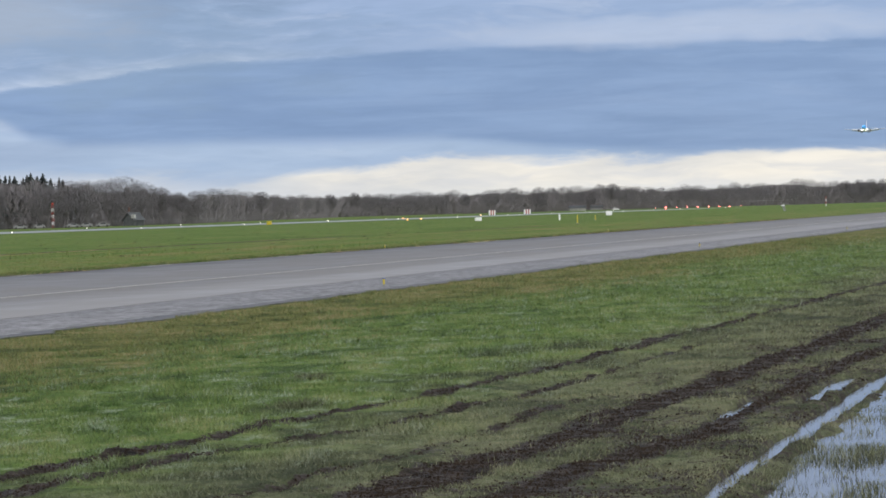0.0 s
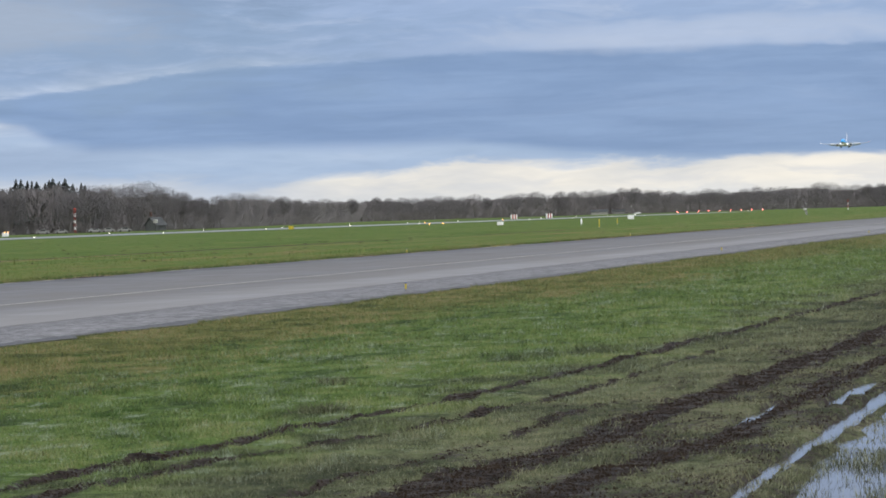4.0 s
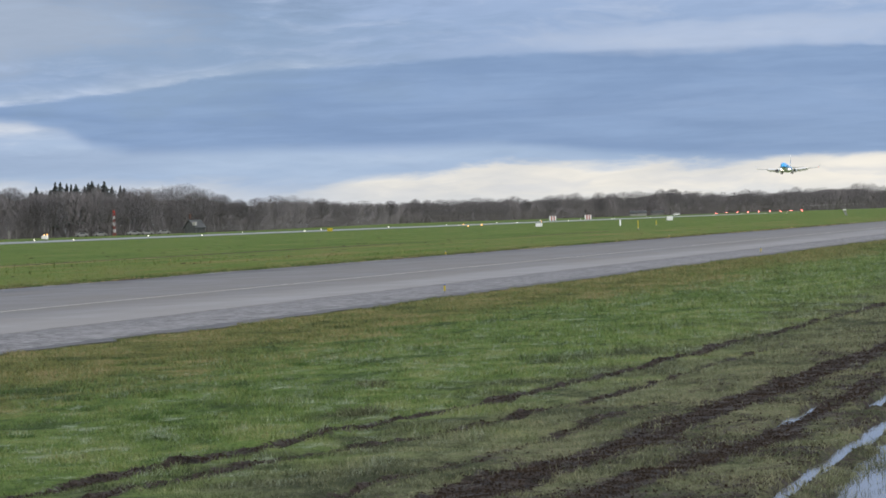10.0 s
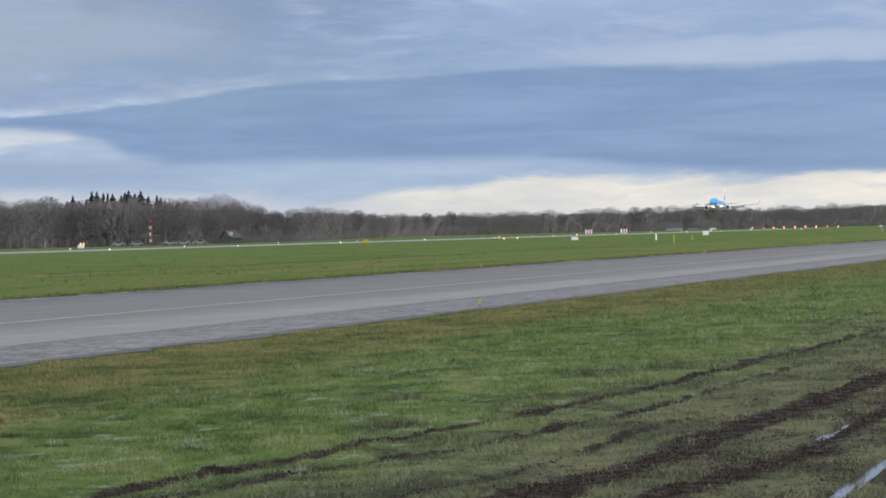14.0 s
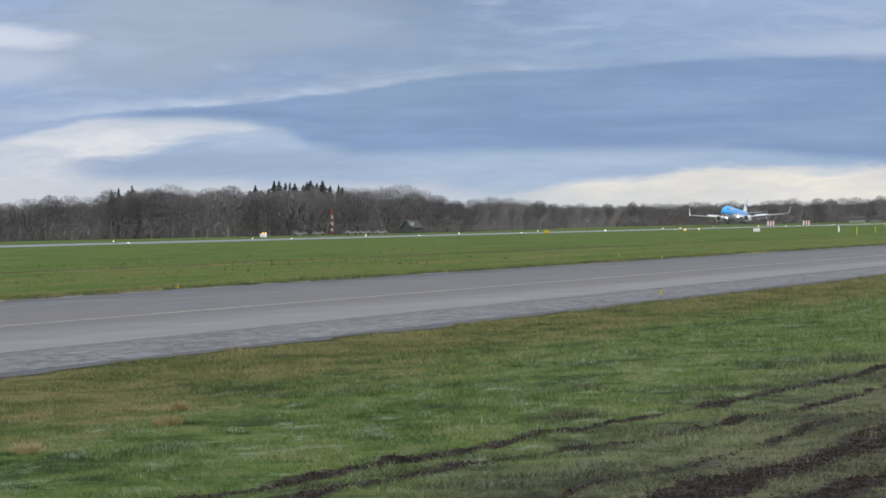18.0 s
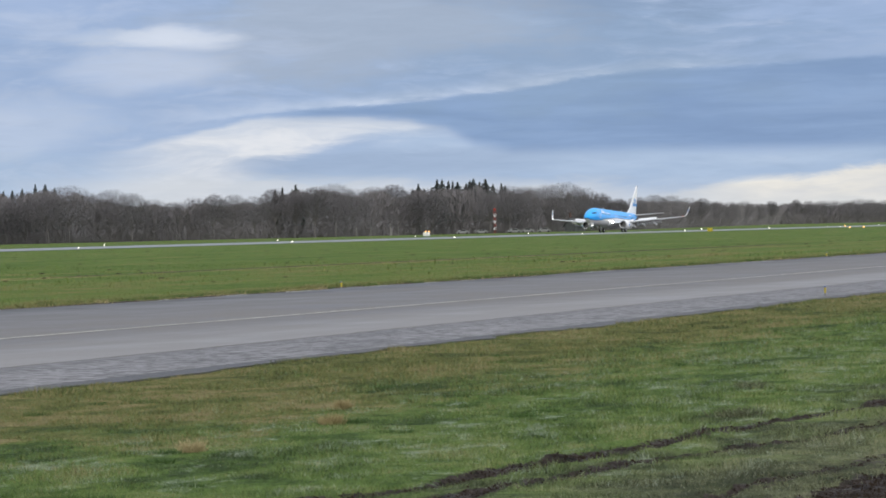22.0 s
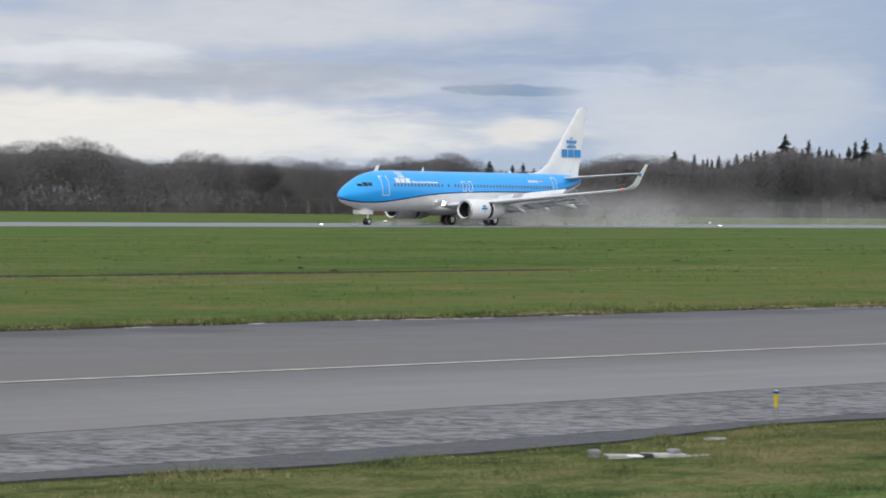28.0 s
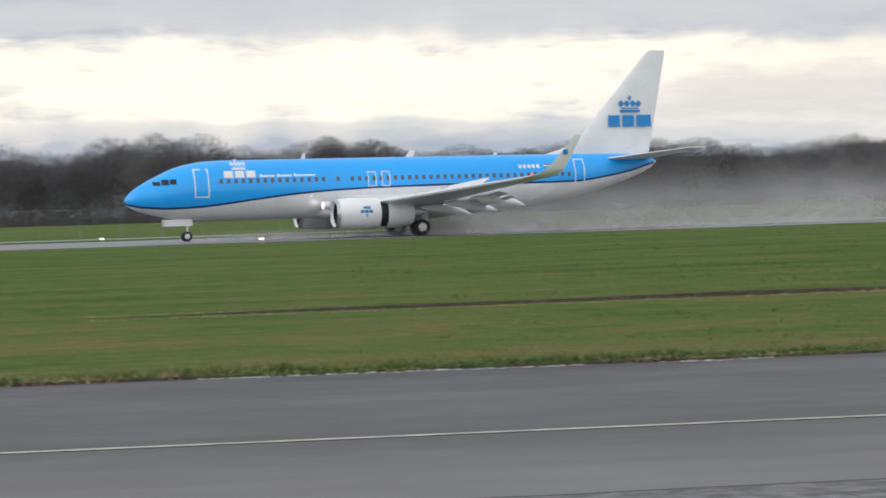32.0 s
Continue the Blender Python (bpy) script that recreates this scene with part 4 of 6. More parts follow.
def crown(bm, cx, z, w, place):
    """A plain crown: a band, four discs and a cross."""
    place(bm, cx - w / 2, cx + w / 2, z, z + w * 0.13)
    place(bm, cx - w * 0.42, cx + w * 0.42, z + w * 0.17, z + w * 0.22)
    for i in range(4):
        a = cx + (i - 1.5) * w * 0.29
        for j in range(4):
            h = w * 0.30 * math.sin(math.pi * (j + 0.5) / 4) * 0.5
            place(bm, a - w * 0.13 + j * w * 0.065, a - w * 0.13 + (j + 1) * w * 0.065, z + w * 0.42 - h, z + w * 0.42 + h)
    place(bm, cx - w * 0.035, cx + w * 0.035, z + w * 0.56, z + w * 0.80)
    place(bm, cx - w * 0.10, cx + w * 0.10, z + w * 0.66, z + w * 0.71)


def build_plane():
    plane = thing("airliner", pose(300, RUN_MID, 0), "light blue and white twin-engine jet airliner landing on a wet runway", "aeroplane")
    up = hull_skin(lambda x, c, h: wave_angle(x, c, h, 0.05), lambda x, c, h: math.pi / 2, "upper_fuselage", M_BLUE, plane, "glossy light blue upper fuselage")
    hull_skin(lambda x, c, h: wave_angle(x, c, h, -0.09), lambda x, c, h: wave_angle(x, c, h, 0.05), "stripe", M_NAVY, plane, "navy blue waving stripe")
    low = hull_skin(lambda x, c, h: -math.pi / 2, lambda x, c, h: wave_angle(x, c, h, -0.09), "lower_fuselage", M_BELLY, plane, "pale grey white lower fuselage")
    # belly fairing
    part("belly_fairing", tube([((NOSE + x, 0, 1.75), (0, w, 0), (0, 0, h)) for x, w, h in ((12.6, 0.5, 0.2), (13.6, 1.5, 0.5), (15.5, 1.95, 0.68), (19, 2.0, 0.72), (22, 1.8, 0.6), (24.2, 0.6, 0.25))], 22), M_BELLY, low, "pale grey wing root fairing")
    # cockpit panes
    for side in (-1, 1):
        for x0, x1, z0, z1 in ((1.78, 2.26, 3.78, 4.04), (2.33, 2.80, 3.80, 4.18), (2.86, 3.28, 3.84, 4.18)):
            part("cockpit_pane", skin_quad(bmesh.new(), x0, x1, z0, z1, 0.012, 4, side), M_DARK, up, "dark cockpit window pane")
        # passenger windows
        x = 6.15
        while x < 31.2:
            if not (13.5 < x < 14.0 or 14.6 < x < 15.1):
                bm = bmesh.new()
                skin_quad(bm, x, x + 0.23, 3.83, 4.13, 0.010, 2, side)
                part("passenger_window", bm, M_PANE, up)
            x += 0.508
        for x0, x1, z0, z1 in ((4.45, 5.45, 2.92, 4.84), (31.6, 32.38, 3.25, 5.02)):
            part("door", outline(x0, x1, z0, z1, 0.075, side), M_WHITE, up, "cabin door with a white outline", False)
        for x0 in (16.50, 17.48):
            part("exit_hatch", outline(x0, x0 + 0.60, 3.42, 4.44, 0.055, side), M_WHITE, up, "overwing exit with a white outline", False)
        # name blocks, small bars and crown on the side
        bm = bmesh.new()
        for i in range(3):
            skin_quad(bm, 6.50 + i * 0.77, 7.14 + i * 0.77, 4.20, 4.66, 0.014, 3, side)
        crown(bm, 7.60, 4.74, 0.95, lambda b, a0, a1, z0, z1: skin_quad(b, a0, a1, z0, z1, 0.014, 1, side))
        part("name_blocks", bm, M_WHITE, up, "white name blocks under a plain crown", False)
        bm = bmesh.new()
        for x0, w in ((8.98, 1.02), (10.16, 1.02), (11.34, 1.48)):
            skin_quad(bm, x0, x0 + w, 4.22, 4.33, 0.014, 2, side)
            skin_quad(bm, x0, x0 + 0.13, 4.33, 4.42, 0.014, 1, side)
        part("name_bars", bm, M_WHITE, up, "thin white lettering bars", False)
        bm = bmesh.new()
        for i in range(5):
            skin_quad(bm, 27.45 + i * 0.33, 27.67 + i * 0.33, 4.44, 4.68, 0.014, 2, side)
        part("registration_bars", bm, M_WHITE, up, "small white bars", False)
        bm = bmesh.new()
        bm.free()
        for z0, paint in ((4.62, M_RED), (4.54, M_WHITE), (4.46, M_LOGO_BLUE)):
            part("flag_band", skin_quad(bmesh.new(), 29.3, 29.8, z0, z0 + 0.08, 0.014, 1, side), paint, up, "small flag band", False)
    # fin
    fin = part("tail_fin", wing_skin([(NOSE + 29.2, 0, 5.20, 8.5, 0.03), (NOSE + 31.2, 0, 5.75, 6.6, 0.06), (NOSE + 32.5, 0, 6.5, 5.45, 0.085), (NOSE + 37.65, 0, 12.42, 1.45, 0.09), (NOSE + 37.95, 0, 12.58, 1.12, 0.08)], vertical=True), M_WHITE, plane, "white tail fin fading into blue at its foot")
    part("rudder_line", box(NOSE + 36.2, NOSE + 36.24, -0.16, 0.16, 5.7, 5.75), M_GREY, fin)
    for side in (-1, 1):
        def on_fin(b, a0, a1, z0, z1, side=side):
            v = []
            for x, z in ((a0, z0), (a1, z0), (a1, z1), (a0, z1)):
                v.append(b.verts.new((x + NOSE, side * 0.27 * (1 - (z - 6) / 12), z)))
            b.faces.new(v)
        bm = bmesh.new()
        for i in range(3):
            on_fin(bm, 34.66 + i * 1.06, 35.52 + i * 1.06 + (0.22 if i == 2 else 0), 7.22, 8.04)
        crown(bm, 36.3, 8.22, 1.5, on_fin)
        part("fin_marking", bm, M_LOGO_BLUE, fin, "blue blocks under a plain blue crown", False)
    # wings, flaps, winglets, tailplane
    for side in (-1, 1):
        w = part("wing", wing_skin([(NOSE + 13.6, side * 1.3, 1.92, 8.1, 0.12), (NOSE + 15.2, side * 3.9, 2.20, 6.4, 0.12), (NOSE + 16.8, side * 6.2, 2.46, 4.9, 0.115), (NOSE + 20.0, side * 12.0, 3.12, 3.15, 0.105), (NOSE + 22.9, side * 16.9, 3.70, 1.7, 0.10)]), M_WING, plane, "pale grey swept wing")
        part("winglet", wing_skin([(NOSE + 22.9, side * 16.9, 3.70, 1.7, 0.09), (NOSE + 23.35, side * 17.35, 3.86, 1.42, 0.09), (NOSE + 23.95, side * 17.6, 4.25, 1.12, 0.085), (NOSE + 25.62, side * 17.95, 6.25, 0.46, 0.08)]), M_WHITE, w, "white upswept winglet")
        part("winglet_marking", box(NOSE + 24.85, NOSE + 25.15, side * 17.79 - 0.06, side * 17.79 + 0.06, 5.05, 5.35), M_LOGO_BLUE, w, "small blue winglet marking")
        part("slat", wing_skin([(NOSE + 16.5, side * 6.0, 2.30, 0.55, 0.2), (NOSE + 19.7, side * 12.0, 2.98, 0.45, 0.2), (NOSE + 22.4, side * 16.5, 3.54, 0.35, 0.2)]), M_METAL, w, "bare metal leading edge slat")
        for y0, y1, xa, xb, za, zb, ch in ((2.2, 4.3, 21.45, 21.5, 1.95, 2.12, 1.7), (5.5, 11.4, 21.4, 22.6, 2.24, 2.94, 1.05)):
            for k, (dx, dz, c2) in enumerate(((0.0, -0.12, ch), (ch * 0.84, -0.40, ch * 0.36))):
                bm = wing_skin([(0, side * y0, 0, c2, 0.13), (xb - xa, side * y1, zb - za, c2 * 0.72, 0.13)])
                for v in bm.verts:      # droop along the chord, not along the span
                    v.co.z -= math.tan(radians(13 + 12 * k)) * (v.co.x - (xb - xa) * (abs(v.co.y) - y0) / (y1 - y0))
                bmesh.ops.translate(bm, verts=bm.verts[:], vec=(NOSE + xa + dx, 0, za + dz))
                part("flap", bm, M_WING, w, "lowered grey trailing edge flap")
        for y in (4.9, 7.2, 9.8):
            xa = NOSE + 19.2 + (y - 4.9) * 0.42
            za = 1.92 + (y - 4.9) * 0.115
            part("flap_fairing", tube([((xa + u, side * y, za - d), (0, r, 0), (0, 0, r * 1.25)) for u, d, r in ((0, 0.0, 0.05), (0.8, 0.08, 0.20), (2.2, 0.22, 0.24), (3.2, 0.45, 0.15), (3.7, 0.62, 0.04))], 10), M_BELLY, w, "pale grey flap track fairing")
        for y0, y1, xa, xb in ((3.4, 5.2, 19.8, 20.0), (6.4, 10.6, 20.2, 21.6)):
            bm = bmesh.new()
            z0, z1 = 2.55 + (y0 - 3.4) * 0.10, 2.62 + (y1 - 3.4) * 0.10
            p = [(NOSE + xa, side * y0, z0), (NOSE + xb, side * y1, z1), (NOSE + xb + 0.62, side * y1, z1 + 0.42), (NOSE + xa + 0.7, side * y0, z0 + 0.48)]
            v = [bm.verts.new(q) for q in p] + [bm.verts.new((q[0] + 0.05, q[1], q[2] - 0.06)) for q in p]
            for f in ((0, 1, 2, 3), (7, 6, 5, 4), (0, 4, 5, 1), (1, 5, 6, 2), (2, 6, 7, 3), (3, 7, 4, 0)):
                bm.faces.new([v[i] for i in f])
            part("spoiler", bm, M_WING, w, "raised grey wing spoiler")
        part("tip_light", lathe([(-0.09, 0.0), (0, 0.10), (0.09, 0.0)], "x", (NOSE + 22.95, side * 17.1, 3.8), 10), M_TIPRED if side < 0 else M_LAMP, w, "red glowing wing tip light" if side < 0 else "pale glowing wing tip light")
        part("lamp_housing", lathe([(0.05, 0.0), (0.05, 0.26), (-0.36, 0.26), (-0.36, 0.245), (0.04, 0.245)], "x", (NOSE + 13.55, side * 2.15, 2.2), 16), M_BELLY, w, "pale grey lamp housing")
        part("landing_light", lathe([(0, 0.0), (0.004, 0.22)], "x", (NOSE + 13.55, side * 2.15, 2.2), 12), M_LANDING, w, "bright glowing landing light")
        t = part("tailplane", wing_skin([(NOSE + 34.0, side * 0.3, 4.95, 3.6, 0.09), (NOSE + 38.0, side * 7.15, 5.55, 1.25, 0.09)]), M_WING, plane, "grey tailplane")
        part("elevator", wing_skin([(NOSE + 36.8, side * 0.8, 4.99, 0.95, 0.05), (NOSE + 38.95, side * 7.0, 5.54, 0.35, 0.05)]), M_METAL, t, "bare metal elevator edge")
        nacelle(plane, side)
        # main gear
        leg = part("main_gear_leg", rod((0, side * 2.86, 0.55), (0.1, side * 2.5, 2.3), 0.13, 0.15, 12), M_METAL, plane, "grey main landing gear leg")
        part("gear_brace", rod((0.0, side * 2.8, 1.2), (-0.9, side * 1.7, 2.1), 0.06, 0.06, 8), M_METAL, leg, "grey gear brace")
        part("gear_door", box(-0.45, 0.5, side * 3.12 - 0.03, side * 3.12 + 0.03, 0.95, 2.1, 0.02), M_BELLY, leg, "pale grey gear door")
        part("axle", rod((0, side * 2.4, 0.565), (0, side * 3.3, 0.565), 0.09, 0.09, 10), M_METAL, leg)
        for dy in (-0.43, 0.43):
            wheel(plane, "main_wheel", 0, side * (2.86 + dy * 1.0), 0.565, 0.42)
    # nose gear
    nx = NOSE + 4.2
    leg = part("nose_gear_leg", rod((nx, 0, 0.36), (nx + 0.25, 0, 1.9), 0.085, 0.10, 12), M_METAL, plane, "grey nose landing gear leg")
    part("taxi_light", lathe([(0, 0.0), (0.004, 0.11)], "x", (nx - 0.14, 0, 1.15), 12), M_LANDING, leg, "bright glowing nose gear light")
    part("drag_strut", rod((nx, 0, 0.9), (nx + 1.3, 0, 1.6), 0.05, 0.05, 8), M_METAL, leg)
    for side in (-1, 1):
        part("nose_gear_door", box(nx - 1.6, nx + 0.35, side * 0.42 - 0.02, side * 0.42 + 0.02, 1.05, 1.5, 0.015), M_WHITE, plane, "white nose gear door")
        wheel(plane, "nose_wheel", nx, side * 0.21, 0.345, 0.20)
    # aerials and lamps on the spine
    for x, z, h in ((12.2, 5.34, 0.45), (26.0, 5.32, 0.3)):
        bm = bmesh.new()
        v = [bm.verts.new((NOSE + x + a, b, z + c)) for a, b, c in ((0, 0.03, -0.06), (0.4, 0.03, -0.06), (0.42, 0.015, h), (0.25, 0.015, h), (0, -0.03, -0.06), (0.4, -0.03, -0.06), (0.42, -0.015, h), (0.25, -0.015, h))]
        for f in ((0, 1, 2, 3), (7, 6, 5, 4), (0, 4, 5, 1), (1, 5, 6, 2), (2, 6, 7, 3), (3, 7, 4, 0)):
            bm.faces.new([v[i] for i in f])
        part("aerial", bm, M_WHITE, up, "white blade aerial", False)
    part("beacon", lathe([(-0.05, 0.12), (0.06, 0.10), (0.12, 0.02)], "z", (NOSE + 15.0, 0, 5.38), 10), M_RED, up, "red beacon housing")
    bm = bmesh.new()
    bmesh.ops.create_icosphere(bm, subdivisions=1, radius=0.12)
    bmesh.ops.translate(bm, verts=bm.verts[:], vec=(NOSE + 38.12, 0, 4.75))
    part("tail_light", bm, M_WHITE, low, "pale tail light")
    return plane


PLANE = build_plane()


# ---- trees ----
SKYLINE = (-86, .36, -83.4, .38, -82, .33, -80, .41, -77.7, .36, -75.1, .37, -73.8, .43, -73.2, .51, -72.2, .47, -71.5, .66, -70.5, .77, -69.5, .90, -68.8, .93, -68.2, .78, -67, .84, -65.8, .86, -65.45, .6, -65.1, .72,
           -63.9, .58, -63.2, .72, -62.5, .80, -61.7, .98, -60.1, .86, -59.4, 1.0, -56.8, 1.24, -55.4, 1.06, -54.1, 1.2, -52.6, 1.27, -51.2, .96, -49.8, 1.08, -48.4, .86, -47.2, .76, -46.3, .98, -43.8, .76, -41.5, .98, -40.8, .82, -39.6, 1.15,
           -38.4, 1.06, -36.8, 1.2, -36, 1.12, -34.4, 1.5, -31.3, 1.58, -29.9, 1.2)
SKYLINE_WEST = (-29.4, .86, -28.6, 1.12, -27.6, .93, -26.4, 1.15, -24.2, 1.16, -23, 1.02, -21.8, 1.06, -20.7, 1.46, -19.2, 1.0, -17.5, 1.12, -15.6, .97, -14.2, 1.12, -12, 1.04, -9.4, 1.06, -7.9, 1.3, -6.5, 1.16, -4.2, 1.42, -2.9, 1.22, -1.6, 1.28, 3, 1.2)
SKY_AZ, SKY_EL = np.array(SKYLINE + SKYLINE_WEST)[0::2], np.array(SKYLINE + SKYLINE_WEST)[1::2]
WOOD_AZ = np.array((-86, -75.2, -74.2, -72.5, -70, -64, -56, -48, -40, -30, -20, 3))
WOOD_D = np.array((2300, 2250, 1700, 1150, 1010, 890, 770, 690, 700, 740, 780, 820))
CONIFERS = ((-70.1, -68.3, 0.9), (-66.4, -65.8, 0.5), (-61.9, -60.6, 0.85), (-60.0, -57.4, 0.9), (-56.9, -55.4, 0.8), (-54.8, -53.9, 0.6), (-53.8, -52.3, 0.95), (-52.2, -50.4, 0.8), (-48.5, -46.8, 0.5))


def wood(az):
    """Distance and tree height at an azimuth."""
    d = float(np.interp(az, WOOD_AZ, WOOD_D))
    return d, 1.8 + d * math.tan(radians(float(np.interp(az, SKY_AZ, SKY_EL))))


def spike_soup(segs, name, material):
    """Thin pointed twigs from rows of (start, end, radius, unused) as one mesh."""
    s = np.array(segs, float)
    a, b, r = s[:, 0:3], s[:, 3:6], s[:, 6:7]
    d = b - a
    d /= np.maximum(np.linalg.norm(d, axis=1, keepdims=True), 1e-6)
    ref = np.where(np.abs(d[:, 2:3]) < 0.9, np.array([[0, 0, 1.0]]), np.array([[1.0, 0, 0]]))
    u = np.cross(d, ref)
    u /= np.linalg.norm(u, axis=1, keepdims=True)
    w = np.cross(d, u)
    verts = np.stack([a + u * r, a + (w * 0.87 - u * 0.5) * r, a - (w * 0.87 + u * 0.5) * r, b], 1).reshape(-1, 3)
    base = np.arange(len(s))[:, None] * 4
    faces = np.concatenate([base + np.array([f]) for f in ((0, 1, 3), (1, 2, 3), (2, 0, 3))])
    return flat_mesh(name, verts.tolist(), faces.tolist(), material)


def cone_soup(segs, name, material, sides=3):
    """Tapered twigs from rows of (start, end, radius at the start, radius at the end) as one mesh."""
    s = np.array(segs, float)
    a, b, r0, r1 = s[:, 0:3], s[:, 3:6], s[:, 6], s[:, 7]
    d = b - a
    d /= np.maximum(np.linalg.norm(d, axis=1, keepdims=True), 1e-6)
    ref = np.where(np.abs(d[:, 2:3]) < 0.9, np.array([[0, 0, 1.0]]), np.array([[1.0, 0, 0]]))
    u = np.cross(d, ref)
    u /= np.linalg.norm(u, axis=1, keepdims=True)
    w = np.cross(d, u)
    n = len(s)
    rows = []
    for p, r in ((a, r0), (b, r1)):
        for k in range(sides):
            t = 2 * math.pi * k / sides
            rows.append(p + (u * math.cos(t) + w * math.sin(t)) * r[:, None])
    verts = np.stack(rows, 1).reshape(-1, 3)
    base = np.arange(n)[:, None] * 2 * sides
    faces = np.concatenate([np.concatenate([base + k, base + (k + 1) % sides, base + sides + (k + 1) % sides, base + sides + k], 1) for k in range(sides)])
    return flat_mesh(name, verts.tolist(), faces.tolist(), material)


def bare_tree(seed, h=16.0, wide=0.34, low=0.22):
    """A leafless broadleaf tree: trunk and limbs, and a crown of fine twigs."""
    rnd = random.Random(seed)
    wood_segs, twigs = [], []
    lean = Vector((rnd.uniform(-0.04, 0.04), rnd.uniform(-0.04, 0.04), 1))
    r = 0.011 * h
    p = Vector((0, 0, -0.1))
    for i in range(4):
        q = lean * (h * 0.5 * (i + 1) / 4) + Vector((rnd.uniform(-0.2, 0.2), rnd.uniform(-0.2, 0.2), 0))
        wood_segs.append((*p, *q, r * (1 - 0.16 * i), r * (1 - 0.16 * (i + 1))))
        p = q
    limbs = rnd.randint(9, 12)
    for i in range(limbs):
        z0 = h * rnd.uniform(low, 0.5)
        ang = 2 * math.pi * (i + rnd.uniform(-0.3, 0.3)) / limbs * 1.62
        z1 = h * rnd.uniform(0.58, 0.94)
        k = math.sqrt(max(0.05, 1 - ((z1 / h - 0.62) / 0.40) ** 2))
        rad = h * wide * k * rnd.uniform(0.55, 0.9)
        a = lean * z0
        b = Vector((math.cos(ang) * rad, math.sin(ang) * rad, z1))
        mid = a.lerp(b, 0.5) + Vector((math.cos(ang), math.sin(ang), -0.2)) * h * 0.04
        wood_segs += [(*a, *mid, 0.09 * h / 16, 0.06 * h / 16), (*mid, *b, 0.06 * h / 16, 0.03 * h / 16)]
    # twigs fill a lumpy dome, densest in its outer shell, and point up and outwards
    lumps = [(Vector((rnd.gauss(0, 1), rnd.gauss(0, 1), rnd.gauss(0.2, 0.8))).normalized(), rnd.uniform(-0.10, 0.10)) for _ in range(9)]
    mid_z, half_z = h * (0.5 + 0.5 * low + 0.02), h * (0.49 - 0.5 * low)
    for i in range(6200):
        d = Vector((rnd.gauss(0, 1), rnd.gauss(0, 1), rnd.gauss(0, 1))).normalized()
        swell = 0.92 + sum(a * max(0.0, d.dot(v)) ** 3 for v, a in lumps)
        q = swell * rnd.random() ** 0.42
        s = Vector((d.x * h * wide * q, d.y * h * wide * q, mid_z + d.z * half_z * q))
        out = (d + Vector((rnd.gauss(0, 0.5), rnd.gauss(0, 0.5), rnd.gauss(0.4, 0.45)))).normalized()
        e = s + out * rnd.uniform(0.35, 1.05) * h / 16
        twigs.append((*s, *e, rnd.uniform(0.020, 0.036), 0.0))
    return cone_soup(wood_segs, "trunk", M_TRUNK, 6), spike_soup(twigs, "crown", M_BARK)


def conifer(seed, h=18.0, wide=0.24):
    """A conifer: drooping sprays of needles in whorls, broad below and uneven towards the tip."""
    rnd = random.Random(seed)
    trunk = cone_soup([(0, 0, -0.1, 0, 0, h * 0.6, 0.22, 0.12), (0, 0, h * 0.6, 0, 0, h * 0.985, 0.12, 0.02)], "trunk", M_TRUNK, 6)
    verts, faces = [], []
    layers = 30
    for i in range(layers):
        u = (i + rnd.uniform(-0.3, 0.3)) / layers
        z = h * (0.25 + 0.735 * u)
        reach = h * wide * max(0.01, 1 - u) ** 1.0 * rnd.uniform(0.7, 1.25) + 0.05
        for j in range(12):
            a = rnd.uniform(0, 2 * math.pi)
            L = reach * rnd.uniform(0.6, 1.12)
            for k in range(6):
                b = a + rnd.gauss(0, 0.26)
                s, e = rnd.uniform(0.0, 0.6) * L, L * rnd.uniform(0.6, 1.0)
                wv = L * 0.11 + 0.05
                n = len(verts)
                dz = -0.22 * e + rnd.uniform(-0.25, 0.45)
                verts += [(math.cos(b) * s - math.sin(b) * wv, math.sin(b) * s + math.cos(b) * wv, z + rnd.uniform(-0.1, 0.3)), (math.cos(b) * s + math.sin(b) * wv, math.sin(b) * s - math.cos(b) * wv, z - rnd.uniform(0.1, 0.4)), (math.cos(b) * e, math.sin(b) * e, z + dz)]
                faces.append((n, n + 1, n + 2))
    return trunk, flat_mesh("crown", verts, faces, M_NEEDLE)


def tree_thing(name, meshes, label, group):
    t = thing(name, pose(0, 0, -60), label, "tree", group)
    for nm, me in zip(("trunk", "crown"), meshes):
        ob = new(nm, me)
        ob.parent = t
    return t


